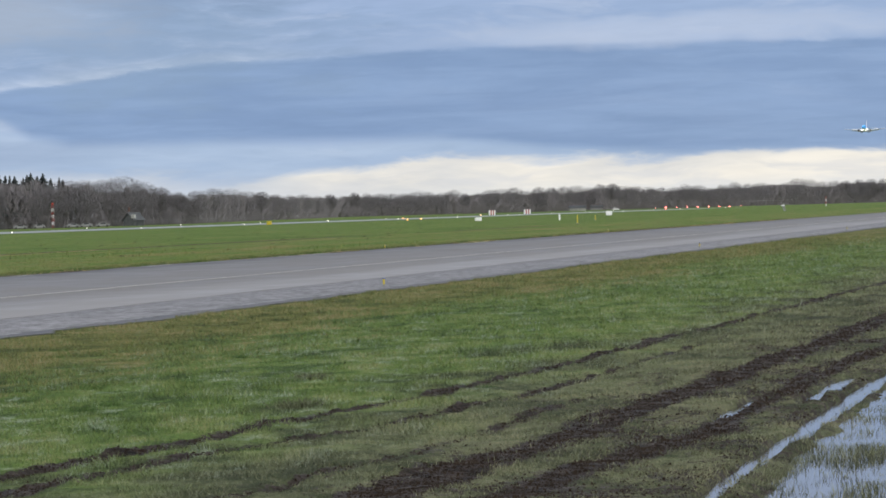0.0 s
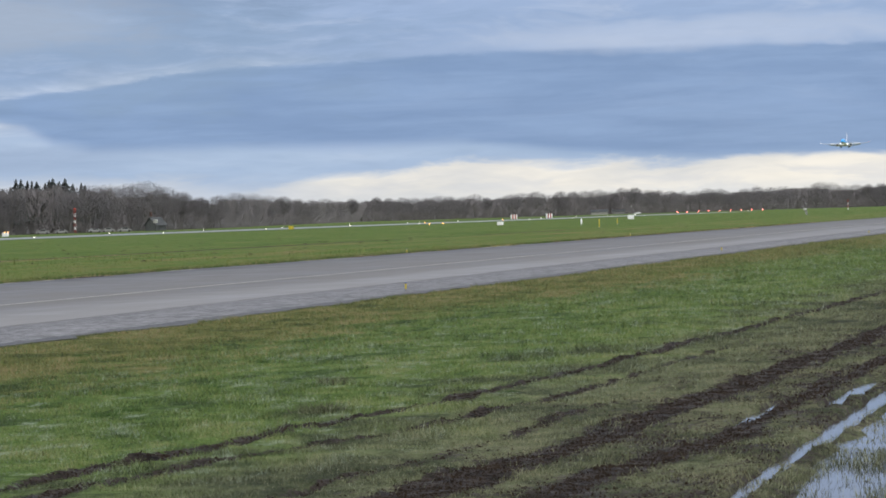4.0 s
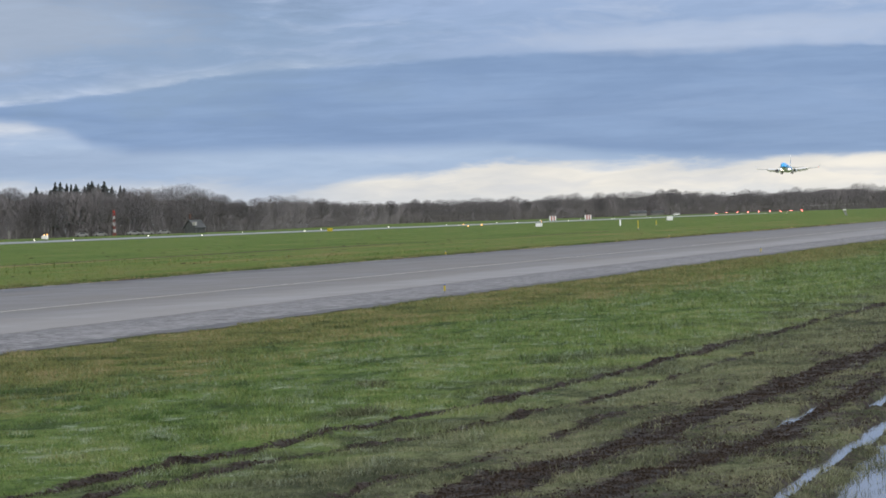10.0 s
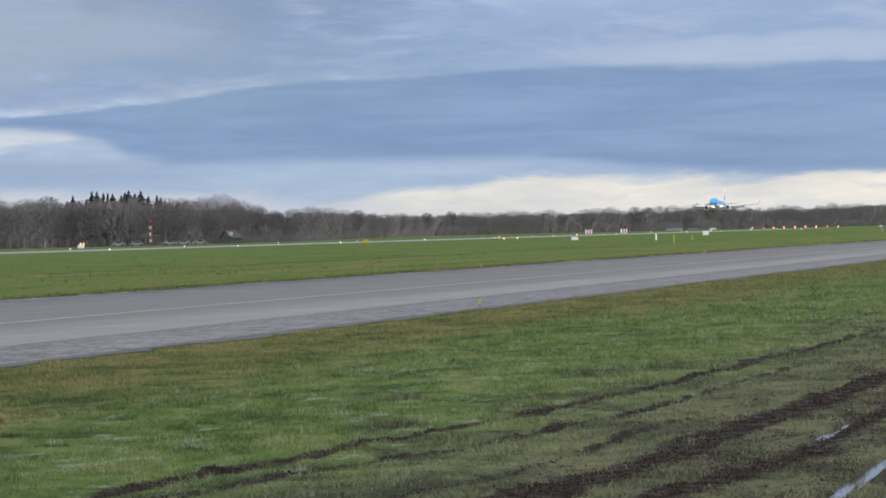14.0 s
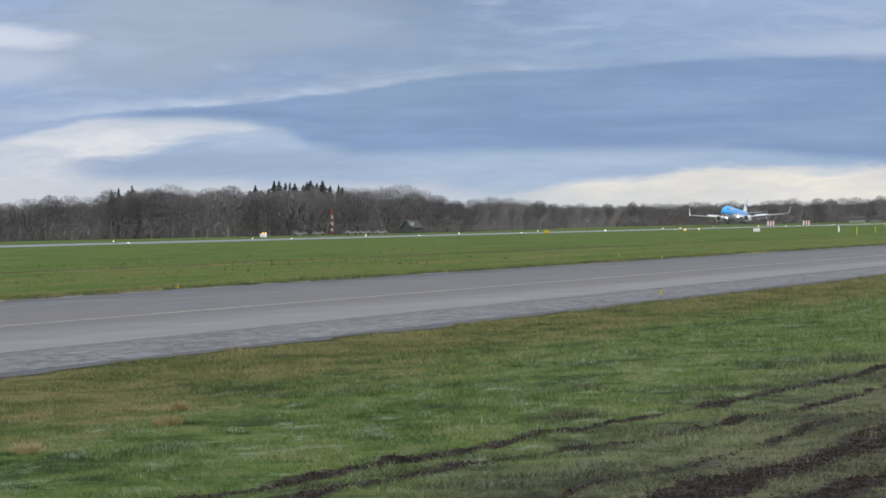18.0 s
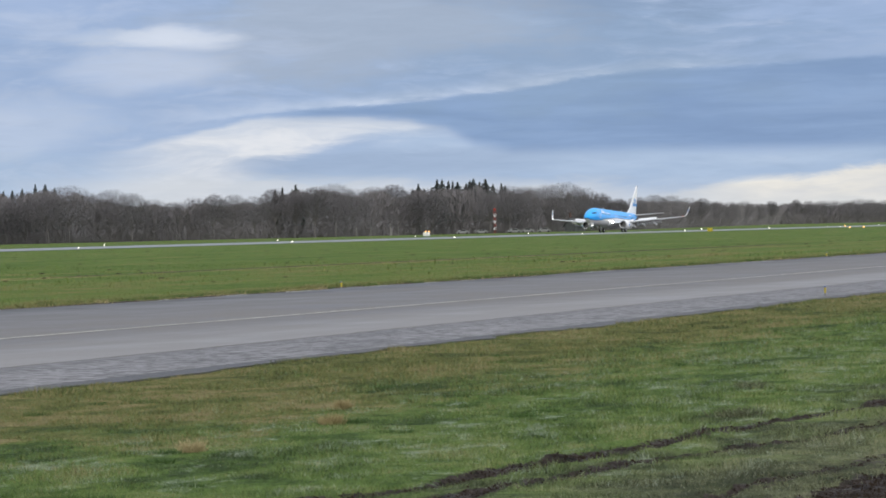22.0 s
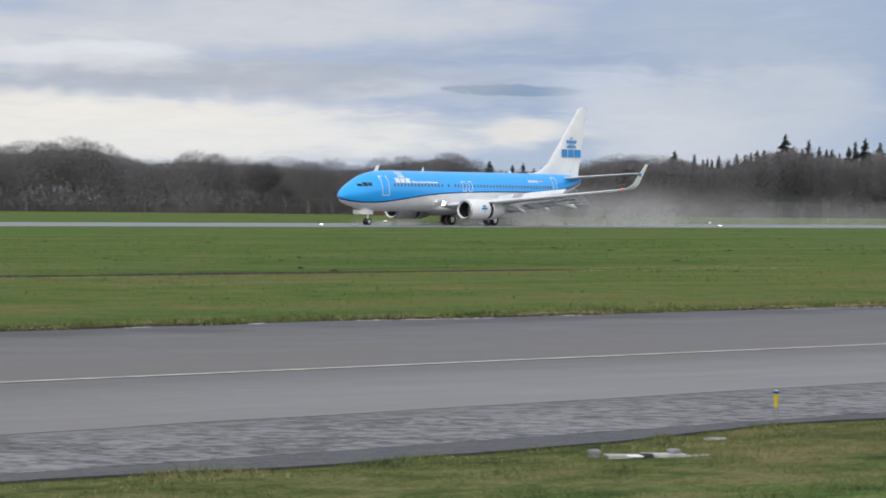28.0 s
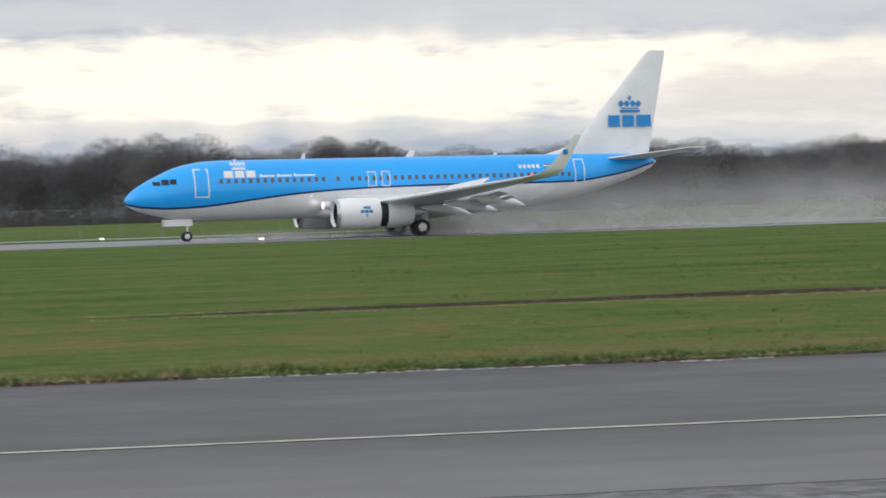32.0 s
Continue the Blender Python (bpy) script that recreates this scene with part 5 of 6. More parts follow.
def plant_woods():
    rnd = random.Random(11)
    kinds = [(tree_thing("bare_tree", bare_tree(s, 16.0, w, lo), lab, "edge of the winter wood"), 16.0) for s, w, lo, lab in (
        (1, 0.36, 0.22, "bare broad-crowned winter tree at the wood's edge"), (2, 0.30, 0.15, "bare winter tree with branches low on its trunk"), (3, 0.40, 0.25, "bare wide-spreading winter oak at the wood's edge"),
        (4, 0.27, 0.30, "slender bare winter tree with an open crown"), (5, 0.34, 0.12, "dense bare brown winter tree"))]
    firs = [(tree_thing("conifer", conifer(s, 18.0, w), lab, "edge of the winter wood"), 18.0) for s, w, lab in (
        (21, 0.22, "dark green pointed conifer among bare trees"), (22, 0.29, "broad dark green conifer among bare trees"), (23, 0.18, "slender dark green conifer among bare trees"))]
    first = {}

    def plant(base, h0, az, dist, hh, spread_):
        m = pose(-math.sin(radians(az)) * dist, math.cos(radians(az)) * dist, 0, 0, 0, rnd.uniform(0, 360))
        if base.name not in first:
            first[base.name] = True
            t = base
            t.matrix_world = m
        else:
            t = copy_thing(base, m)
        t.scale = (hh / h0 * spread_,) * 2 + (hh / h0,)

    def fir_share(az):
        return max([p for a, b, p in CONIFERS if a < az < b], default=0.0)

    az = -86.0
    while az < 3.0:
        d, h = wood(az)
        p = fir_share(az)
        base, h0 = rnd.choice(kinds)
        plant(base, h0, az, d * rnd.uniform(0.985, 1.03), h * (rnd.uniform(0.95, 1.12) - 0.17 * min(1.0, p * 1.4)), rnd.uniform(1.1, 1.45))
        az += math.degrees(5.6 * (d / 800) ** 0.45 / d)
    az = -73.0
    while az < -47.0:
        d, h = wood(az)
        if rnd.random() < fir_share(az) * 1.15:
            base, h0 = rnd.choice(firs)
            plant(base, h0, az, d * rnd.uniform(1.025, 1.07), h * rnd.triangular(0.88, 1.18, 1.03), rnd.uniform(1.2, 1.8))
        az += math.degrees(rnd.uniform(1.0, 2.6) * (d / 800) ** 0.45 / d)
    for az, hh, d in ((-43.7, 11.0, 628), (-44.55, 9.5, 632), (-45.75, 11.5, 630), (-46.32, 13.0, 634), (-46.7, 10.5, 636)):
        x, y = -math.sin(radians(az)) * d, math.cos(radians(az)) * d
        t = copy_thing(rnd.choice(kinds)[0], pose(x, y, 0, 0, 0, rnd.uniform(0, 360)))
        t.scale = (hh / 16.0,) * 3


def woods_behind():
    """The depth of the wood: twigs and undergrowth behind the first trees."""
    rs = np.random.RandomState(4)
    segs = []
    n = 600000
    az = rs.uniform(-86, 3, n)
    keep = rs.uniform(0, 1, n) < np.where(az < -74, 0.55, 1.0)
    az = az[keep]
    n = len(az)
    d0 = np.interp(az, WOOD_AZ, WOOD_D)
    el = np.interp(az, SKY_AZ, SKY_EL)
    lump = vnoise(np.radians(az) * d0, 0 * az, 9.0, 41)
    h = (1.8 + d0 * np.tan(np.radians(el))) * (0.76 + 0.20 * lump)
    d = d0 * (1.01 + 0.06 * rs.uniform(0, 1, n))
    z = h * rs.uniform(0, 1, n) ** 1.2
    x, y = -np.sin(np.radians(az)) * d, np.cos(np.radians(az)) * d
    L = rs.uniform(0.8, 2.4, n) * (d0 / 800)
    tilt = rs.normal(0, 0.55, (n, 2))
    w = rs.uniform(0.03, 0.10, n) * (d0 / 800)
    a = np.stack([x, y, np.maximum(z - 0.6, -0.05)], -1)
    e = a + np.stack([tilt[:, 0] * L, tilt[:, 1] * L, L], -1)
    e[:, 2] = np.minimum(e[:, 2], np.maximum(h * 1.02, a[:, 2] + 0.5))
    side = np.stack([np.cos(np.radians(az)), np.sin(np.radians(az)), 0 * az], -1) * w[:, None]
    verts = np.stack([a - side, a + side, e], 1).reshape(-1, 3)
    faces = np.arange(3 * n).reshape(-1, 3)
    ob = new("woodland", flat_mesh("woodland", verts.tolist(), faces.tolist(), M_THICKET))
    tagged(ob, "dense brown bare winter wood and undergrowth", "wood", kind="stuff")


def birches():
    """A few pale-stemmed birches at the edge of the wood."""
    rnd = random.Random(31)
    base = None
    for i in range(9):
        az = rnd.uniform(-68.6, -66.9)
        d = wood(az)[0] * 0.975
        m = pose(-math.sin(radians(az)) * d, math.cos(radians(az)) * d, 0, 0, 0, rnd.uniform(0, 360))
        if base is None:
            base = thing("birch", m, "slender birch with a pale stem at the wood's edge", "tree", "birches before the wood")
            part("trunk", rod((0, 0, -0.1), (0.12, 0.05, 4.6), 0.075, 0.045, 7), M_BIRCH, base, "pale birch stem")
            segs = []
            for k in range(420):
                z = rnd.uniform(2.6, 7.5)
                a, q = rnd.uniform(0, 6.28), rnd.random() ** 0.5 * 1.3 * min(1.0, (9.2 - z) / 3)
                p = Vector((math.cos(a) * q, math.sin(a) * q, z))
                e = p + Vector((math.cos(a) * 0.25, math.sin(a) * 0.25, rnd.uniform(0.3, 0.8)))
                segs.append((*p, *e, 0.02, 0.0))
            ob = new("crown", spike_soup(segs, "crown", M_BARK))
            ob.parent = base
        else:
            t = copy_thing(base, m)
            t.scale = (1, 1, rnd.uniform(0.6, 1.1))


plant_woods()
woods_behind()
birches()


# ---- grass ----
def grass_field(name, n, region, label, tall=(0.015, 0.046), wide=0.0055, seed=3, keep=None, material=None, base=None):
    """Single blades scattered over a region(rs, n) of x, y, size."""
    rs = np.random.RandomState(seed)
    x, y, size = region(rs, n)
    if keep is not None:
        k = keep(x, y, rs)
        x, y, size = x[k], y[k], size[k]
    if base is not None:
        y = y + base(x)
    n = len(x)
    z = np.maximum(ground_height(x, y) - 0.006, -0.032)
    h = rs.uniform(tall[0], tall[1], n) * size * (0.35 + 1.5 * vnoise(x, y, 0.42, 14) ** 1.4 * (0.5 + 0.9 * vnoise(x, y, 1.6, 15)))
    ang = rs.uniform(0, 2 * math.pi, n)
    lean = rs.normal(0, 0.5, (n, 2)) * h[:, None]
    w = wide * size * rs.uniform(0.7, 1.4, n)
    a = np.stack([x, y, z], -1)
    u = np.stack([np.cos(ang) * w, np.sin(ang) * w, 0 * w], -1)
    tip = a + np.stack([lean[:, 0], lean[:, 1], h], -1)
    verts = np.stack([a - u, a + u, tip], 1).reshape(-1, 3)
    faces = np.arange(3 * n).reshape(-1, 3)
    ob = new(name, flat_mesh(name, verts.tolist(), faces.tolist(), material or M_BLADE))
    return tagged(ob, label, "grass", kind="stuff")


def verge(rs, n):
    d = 16.5 * (150 / 16.5) ** (rs.uniform(0, 1, n) ** 1.15)
    az = np.radians(np.where(rs.uniform(0, 1, n) < 0.66, rs.uniform(61, 87, n), rs.uniform(32, 61, n)))
    return np.sin(az) * d, np.cos(az) * d, (d / 22) ** 0.6


def off_mud(x, y, rs):
    return (y < tar_edge(x) - 0.02) & (y > 1.0) & (rs.uniform(0, 1, len(x)) > track_mud(x, y) * 1.25) & ((puddle_depth(x, y) < 0.2 + 0.25 * rs.uniform(0, 1, len(x))) | ((y < 2.4) & (rs.uniform(0, 1, len(x)) < 0.42 * vnoise(x, y, 0.5, 27))))


grass_field("verge_grass", 1450000, verge, "short wet green and straw-coloured verge grass", (0.014, 0.042), 0.0029, keep=off_mud)
grass_field("edge_grass", 60000, lambda rs, n: (40 + 330 * (rs.uniform(0, 1, n) ** 1.4) - 60, TAXI_FAR - 0.12 + np.abs(rs.normal(0, 0.5, n)) + 0.3, 1.4 + 0 * rs.uniform(0, 1, n)), "ragged yellow-green grass along the taxiway edge", (0.025, 0.062), 0.008, 5)
grass_field("edge_grass", 26000, lambda rs, n: (5 + 119 * rs.uniform(0, 1, n) ** 1.8, 0.03 - np.abs(rs.normal(0, 0.12, n)), 1.0 + 0 * rs.uniform(0, 1, n)), "ragged grass hanging over the tar edge", (0.02, 0.055), 0.004, 6, base=tar_edge)


def flood(rs, n):
    x, y = rs.uniform(18, 40, n), rs.uniform(0.7, 2.45, n)
    return x, y, 0.9 + 0 * x


grass_field("flood_grass", 60000, flood, "thin drowned grass standing in the flood water", (0.03, 0.06), 0.0024, 9, keep=lambda x, y, rs: rs.uniform(0, 1, len(x)) < 2.2 * (vnoise(x * 0.5, y, 0.22, 27) * vnoise(x, y, 1.4, 28) - 0.12))


def field(rs, n):
    d = 37 * (180 / 37) ** (rs.uniform(0, 1, n) ** 1.05)
    az = np.radians(rs.uniform(8, 80, n))
    return np.sin(az) * d, np.cos(az) * d, (d / 22) ** 0.75


grass_field("field_grass", 300000, field, "short wet green grass between taxiway and runway", (0.008, 0.019), 0.0030, 8, keep=lambda x, y, rs: (y > TAXI_FAR + 0.05) & (y < RUN_NEAR - 2) & (np.abs(y - ditch_line(x) + 0.6) > 0.7 + 0.5 * rs.uniform(0, 1, len(x))))


grass_field("field_tussocks", 60000, field, "coarser grass tussocks dotted over the field", (0.022, 0.050), 0.006, 18, keep=lambda x, y, rs: (y > TAXI_FAR + 0.6) & (y < 120) & (np.abs(y - ditch_line(x)) > 0.7) & (vnoise(x, y, 1.1, 44) * vnoise(x, y, 7.0, 45) > 0.33))
grass_field("edge_straw", 28000, lambda rs, n: (-10 + 330 * (rs.uniform(0, 1, n) ** 1.3), TAXI_FAR - 0.10 + np.abs(rs.normal(0, 0.28, n)), 1.4 + 0 * rs.uniform(0, 1, n)), "dry straw along the far taxiway edge", (0.012, 0.042), 0.007, 15, keep=lambda x, y, rs: (y > far_edge(x)) & (vnoise(x, y, 1.8, 33) > 0.35), material=M_STRAW)
grass_field("edge_tussocks", 24000, lambda rs, n: (-14 + 200 * (rs.uniform(0, 1, n) ** 1.3), TAXI_FAR + rs.normal(0.18, 0.10, n), 1.5 + 0 * rs.uniform(0, 1, n)), "dark matted grass creeping over the far taxiway edge", (0.02, 0.055), 0.009, 25, keep=lambda x, y, rs: (y > far_edge(x) - 0.12) & (vnoise(x, 0 * x, 2.4, 34) > 0.42), material=M_TUFT)
grass_field("ditch_straw", 16000, lambda rs, n: (-12 + 190 * (rs.uniform(0, 1, n) ** 1.2), np.where(rs.uniform(0, 1, n) < 0.6, rs.normal(-1.4, 0.3, n), rs.normal(0.7, 0.2, n)), 1.6 + 0 * rs.uniform(0, 1, n)), "dry straw along the edges of the ditch", (0.012, 0.032), 0.008, 35, keep=lambda x, y, rs: vnoise(x, 0 * x, 6.0, 36) > 0.4, material=M_STRAW, base=ditch_line)
grass_field("edge_straw", 6500, lambda rs, n: (5 + 119 * rs.uniform(0, 1, n) ** 1.8, -0.03 - np.abs(rs.normal(0, 0.4, n)), 1.0 + 0 * rs.uniform(0, 1, n)), "dry straw along the near taxiway edge", (0.015, 0.045), 0.004, 16, material=M_STRAW, base=tar_edge)


def tuft(x, y, r, label, straw, seed):
    rnd = random.Random(seed)
    segs = []
    for i in range(260):
        a, q = rnd.uniform(0, 6.28), r * rnd.random() ** 0.6 * rnd.uniform(0.6, 1.25)
        s = Vector((math.cos(a) * q, math.sin(a) * q, 0))
        e = s + Vector((rnd.gauss(math.cos(a) * 0.04, 0.03), rnd.gauss(math.sin(a) * 0.04, 0.03), rnd.uniform(0.04, 0.11)))
        segs.append((*s, *e, 0.004, 0.001))
    ob = new("grass_tuft", cone_soup(segs, "grass_tuft", M_STRAW if straw else M_BLADE, 3))
    ob.location = (x, y, float(ground_height(np.array([x]), np.array([y]))[0]) - 0.01)
    return tagged(ob, label, "grass tuft", "tufts in the verge")


for tx, ty, tr, dry in ((25.2, 10.82, 0.085, True), (21.9, 10.6, 0.08, True), (27.3, 11.6, 0.05, True), (26.5, 7.45, 0.26, False), (31.0, 8.6, 0.2, False)):
    tuft(tx, ty, tr, "dry straw-coloured grass tuft in the verge" if dry else "dark green grass tuft in the verge", dry, int(tx * 10))


def scatter_tufts():
    """Dark green tussocks dotted over the verge, longer than the turf round them."""
    rnd = random.Random(77)
    shapes = []
    for k in range(4):
        segs = []
        for i in range(150):
            a, q = rnd.uniform(0, 6.28), 0.13 * rnd.random() ** 0.6
            p = Vector((math.cos(a) * q * 1.3, math.sin(a) * q, 0))
            segs.append((*p, *(p + Vector((rnd.gauss(math.cos(a) * 0.03, 0.02), rnd.gauss(math.sin(a) * 0.03, 0.02), rnd.uniform(0.03, 0.085)))), 0.0035, 0.0))
        shapes.append(spike_soup(segs, "grass_tuft", M_TUFT))
    n = 0
    while n < 60:
        d, az = 17.5 * (48 / 17.5) ** rnd.random(), radians(rnd.uniform(58, 86))
        x, y = math.sin(az) * d, math.cos(az) * d
        spot = np.array([x]), np.array([y])
        if not 6.2 < y < 15.5 or track_mud(*spot)[0] > 0.25:
            continue
        n += 1
        ob = new("grass_tuft", shapes[n % 4])
        k = rnd.uniform(0.5, 1.0)
        ob.matrix_world = pose(x, y, float(ground_height(*spot)[0]) - 0.012, 0, 0, rnd.uniform(0, 360)) @ Matrix.Diagonal((k, k, k * rnd.uniform(0.7, 1.1), 1))
        tagged(ob, "dark green grass tussock in the wet verge", "grass tuft", "tussocks in the verge")


scatter_tufts()


def water_sheet():
    bm = bmesh.new()
    v = [bm.verts.new(p) for p in ((10, 0.6, -0.025), (60, 0.6, -0.025), (60, 4.2, -0.025), (10, 4.2, -0.025))]
    bm.faces.new(v)
    tagged(new("water", mesh_of("water", bm, M_WATER, False)), "still muddy puddle water in the wheel tracks", "puddle", kind="structure")


water_sheet()


def clods():
    """Loose lumps of earth thrown up along the wheel tracks."""
    rs = np.random.RandomState(17)
    n = 420000
    d = 16.5 * (60 / 16.5) ** rs.uniform(0, 1, n)
    az = np.radians(rs.uniform(52, 88, n))
    x, y = np.sin(az) * d, np.cos(az) * d
    k = (rs.uniform(0, 1, n) < np.clip(track_mud(x, y) - 0.25, 0, 1) * 1.3) & (y > 2.2) & (puddle_depth(x, y) < 0.02)
    x, y, d = x[k], y[k], d[k]
    n = len(x)
    r = rs.uniform(0.003, 0.011, n) * rs.uniform(0.4, 1.4, n) * (d / 22) ** 0.5
    c = np.stack([x, y, ground_height(x, y) + r * 0.3], -1)
    base = np.array([(1, 0, 0), (-0.5, 0.87, 0), (-0.5, -0.87, 0), (0, 0, 1.0), (0.6, 0.5, 0.7)])
    verts = (c[:, None] + base[None] * r[:, None, None] * rs.uniform(0.6, 1.4, (n, 5, 3))).reshape(-1, 3)
    q = np.arange(n)[:, None] * 5
    faces = np.concatenate([q + np.array([f]) for f in ((0, 4, 3), (0, 1, 4), (4, 1, 3), (1, 2, 3), (2, 0, 3))])
    tagged(new("mud_clods", flat_mesh("mud_clods", verts.tolist(), faces.tolist(), M_SOIL)), "loose dark mud clods along the wheel tracks", "mud", kind="stuff")


def mounds():
    rs = np.random.RandomState(8)
    verts, faces = [], []
    for i in range(520):
        x, y = rs.uniform(30, 330), rs.uniform(TAXI_FAR + 10, 185)
        if rs.uniform() > vnoise(np.array([x]), np.array([y]), 28.0, 3)[0] * 1.3:
            continue
        r, h = rs.uniform(0.06, 0.20), rs.uniform(0.02, 0.055)
        n = len(verts)
        k = 8
        for q, zz in ((1.0, -0.01), (0.55, h * 0.8)):
            verts += [(x + math.cos(6.283 * j / k) * r * q * rs.uniform(0.75, 1.25), y + math.sin(6.283 * j / k) * r * q * rs.uniform(0.75, 1.25), zz) for j in range(k)]
        verts.append((x, y, h))
        for j in range(k):
            faces.append((n + j, n + (j + 1) % k, n + k + (j + 1) % k, n + k + j))
            faces.append((n + k + j, n + k + (j + 1) % k, n + 2 * k))
    ob = new("molehills", flat_mesh("molehills", verts, faces, M_SOIL))
    tagged(ob, "small dark earth mounds scattered in the grass", "molehill", kind="stuff")


def edge_grit():
    """Pale washed-out stones along the far edge of the asphalt."""
    rs = np.random.RandomState(41)
    n = 9000
    x = -14 + 190 * rs.uniform(0, 1, n) ** 1.3
    y = far_edge(x) - 0.02 - np.abs(rs.normal(0, 0.10, n))
    k = vnoise(x, 0 * x, 3.2, 42) * vnoise(x, 0 * x, 0.9, 43) > 0.36
    x, y = x[k], y[k]
    n = len(x)
    r = rs.uniform(0.008, 0.024, n)
    c = np.stack([x, y, np.full(n, 0.028)], -1)
    base = np.array([(1.5, 0, 0), (-0.7, 0.87, 0), (-0.8, -0.87, 0), (0, 0, 0.8), (0.6, 0.3, 0.6)])
    verts = (c[:, None] + base[None] * r[:, None, None] * rs.uniform(0.6, 1.4, (n, 5, 3))).reshape(-1, 3)
    q = np.arange(n)[:, None] * 5
    faces = np.concatenate([q + np.array([f]) for f in ((0, 4, 3), (0, 1, 4), (4, 1, 3), (1, 2, 3), (2, 0, 3))])
    tagged(new("edge_grit", flat_mesh("edge_grit", verts.tolist(), faces.tolist(), M_CONCRETE)), "pale loose grit along the far taxiway edge", "grit", kind="stuff")


mounds()
clods()
edge_grit()


# ---- airfield furniture ----
def at_az(az, d):
    return -math.sin(radians(az)) * d, math.cos(radians(az)) * d


def edge_light():
    t = thing("runway_light", pose(NEAR_X0, NEAR_Y, 0), "small glowing white runway edge light on a short stem", "airfield light", "runway edge lights")
    part("base_plate", lathe([(0, 0.16), (0.04, 0.16), (0.05, 0.10)], "z", n=10, cap=True), M_CONCRETE, t, "pale concrete base")
    part("stem", rod((0, 0, 0.04), (0, 0, 0.2), 0.03, 0.03, 6), M_GREY, t)
    part("lens", lathe([(0.18, 0.08), (0.21, 0.11), (0.27, 0.12), (0.31, 0.08), (0.33, 0.03)], "z", n=12, cap=True), M_LAMP, t, "glowing white lens")
    return t


NEAR_Y, FAR_Y = RUN_NEAR - 1.4, RUN_FAR + 1.4
NEAR_X0 = 133.5
LIGHT = edge_light()
for lx in [133.5 - 55.8 * i for i in (1, 2, 3)] + [133.5 + 55.8 * i for i in (1, 2, 3)] + [372 + 71 * i for i in range(16)]:
    copy_thing(LIGHT, pose(lx, NEAR_Y, 0))
for lx in [14.5, 71.6, 128.6, 185.5, 242.1, 298.8] + [395 + 71 * i for i in range(15)]:
    copy_thing(LIGHT, pose(lx, FAR_Y, 0))


def lamp_post(name, x, y, h, glow, label, cat, group, r=0.22):
    t = thing(name, pose(x, y, 0), label, cat, group)
    part("pole", rod((0, 0, 0), (0, 0, h - 0.12), 0.05, 0.04, 6), M_GREY, t)
    part("lens", lathe([(h - 0.2, 0.06), (h - 0.1, r), (h + 0.04, r), (h + 0.1, 0.05)], "z", n=10, cap=True), glow, t)
    return t


for i in range(9):
    lamp_post("end_light", 1500, RUN_NEAR + (RUN_FAR - RUN_NEAR) * i / 8, 0.9, M_REDLAMP, "glowing red runway end light on a low stem", "airfield light", "red runway end lights", 0.32)
for i in range(16):
    lamp_post("approach_light", 1830 + 6 * i, 206 + 46 * i / 15, 3.3, M_WHITE, "unlit pale approach light on a thin pole", "airfield light", "approach lights")
for lx, ly in ((552, 134), (588, 140), (745, 182), (872, 190)):
    lamp_post("taxi_light", lx, ly, 0.55, M_AMBER, "glowing amber light beside the runway", "airfield light", "amber lights", 0.09)


def edge_marker(x, y):
    t = thing("edge_marker", pose(x, y, 0.02), "yellow taxiway edge marker with a blue cap", "edge marker", "taxiway edge markers")
    part("foot", lathe([(-0.03, 0.030), (0.0, 0.030), (0.02, 0.022), (0.055, 0.022)], "z", n=14, cap=True), M_GREY, t, "dark marker foot")
    part("body", lathe([(0.055, 0.020), (0.095, 0.022), (0.098, 0.018), (0.108, 0.018), (0.111, 0.024), (0.140, 0.026), (0.143, 0.021), (0.153, 0.021), (0.156, 0.028), (0.180, 0.029)], "z", n=14, cap=True), M_YELLOW, t, "yellow ringed marker body")
    part("cap", lathe([(0.181, 0.031), (0.200, 0.033), (0.204, 0.029)], "z", n=14, cap=True), M_CAP, t, "blue marker cap")
    part("lens", lathe([(0.204, 0.025), (0.213, 0.023), (0.219, 0.006)], "z", n=14, cap=True), M_CONCRETE, t, "pale domed lens on the cap")
    return t


MARK = edge_marker(22.85, 17.62)
for mx, my in ((69.2, 17.4), (121.0, 17.6), (180, 17.6), (240, 17.6)):
    copy_thing(MARK, pose(mx, my, 0.02))
for mx, my in ((24.0, 35.25), (83.6, 35.5), (142, 35.6), (203, 35.6), (263, 35.6)):
    copy_thing(MARK, pose(mx, my, 0.03))


def sign_box(name, x, y, w, h, d, rz, material, label, z0=0.25):
    t = thing(name, pose(x, y, 0, 0, 0, rz), label, "airfield sign")
    part("panel", box(-w / 2, w / 2, -d / 2, d / 2, z0, z0 + h, 0.02), material, t)
    for sx in (-0.36, 0.36):
        part("leg", rod((sx * w, 0, -0.02), (sx * w, 0, z0 + 0.05), 0.035, 0.035, 8), M_GREY, t, "grey steel leg")
    return t


sign_box("marker_board", 111.6, 154.3, 1.02, 0.74, 0.28, -36, M_WHITE, "plain white marker board standing in the grass", 0.12)
s = sign_box("taxiway_sign", 606, 176, 1.15, 0.66, 0.2, 72, M_YELLOW, "yellow taxiway sign with dark unreadable bars", 0.15)
for i in range(2):
    part("bar", box(-0.42 + i * 0.46, -0.1 + i * 0.46, -0.112, -0.102, 0.3, 0.66), M_BLACK, s, "dark bar", False)
sign_box("equipment_box", 503, 110, 1.0, 0.55, 0.5, 78, M_WHITE, "small white equipment box in the grass", 0.1)
sign_box("equipment_box", 640, 112, 1.2, 0.9, 0.5, 78, M_WHITE, "small white equipment box with a dark post", 0.1)
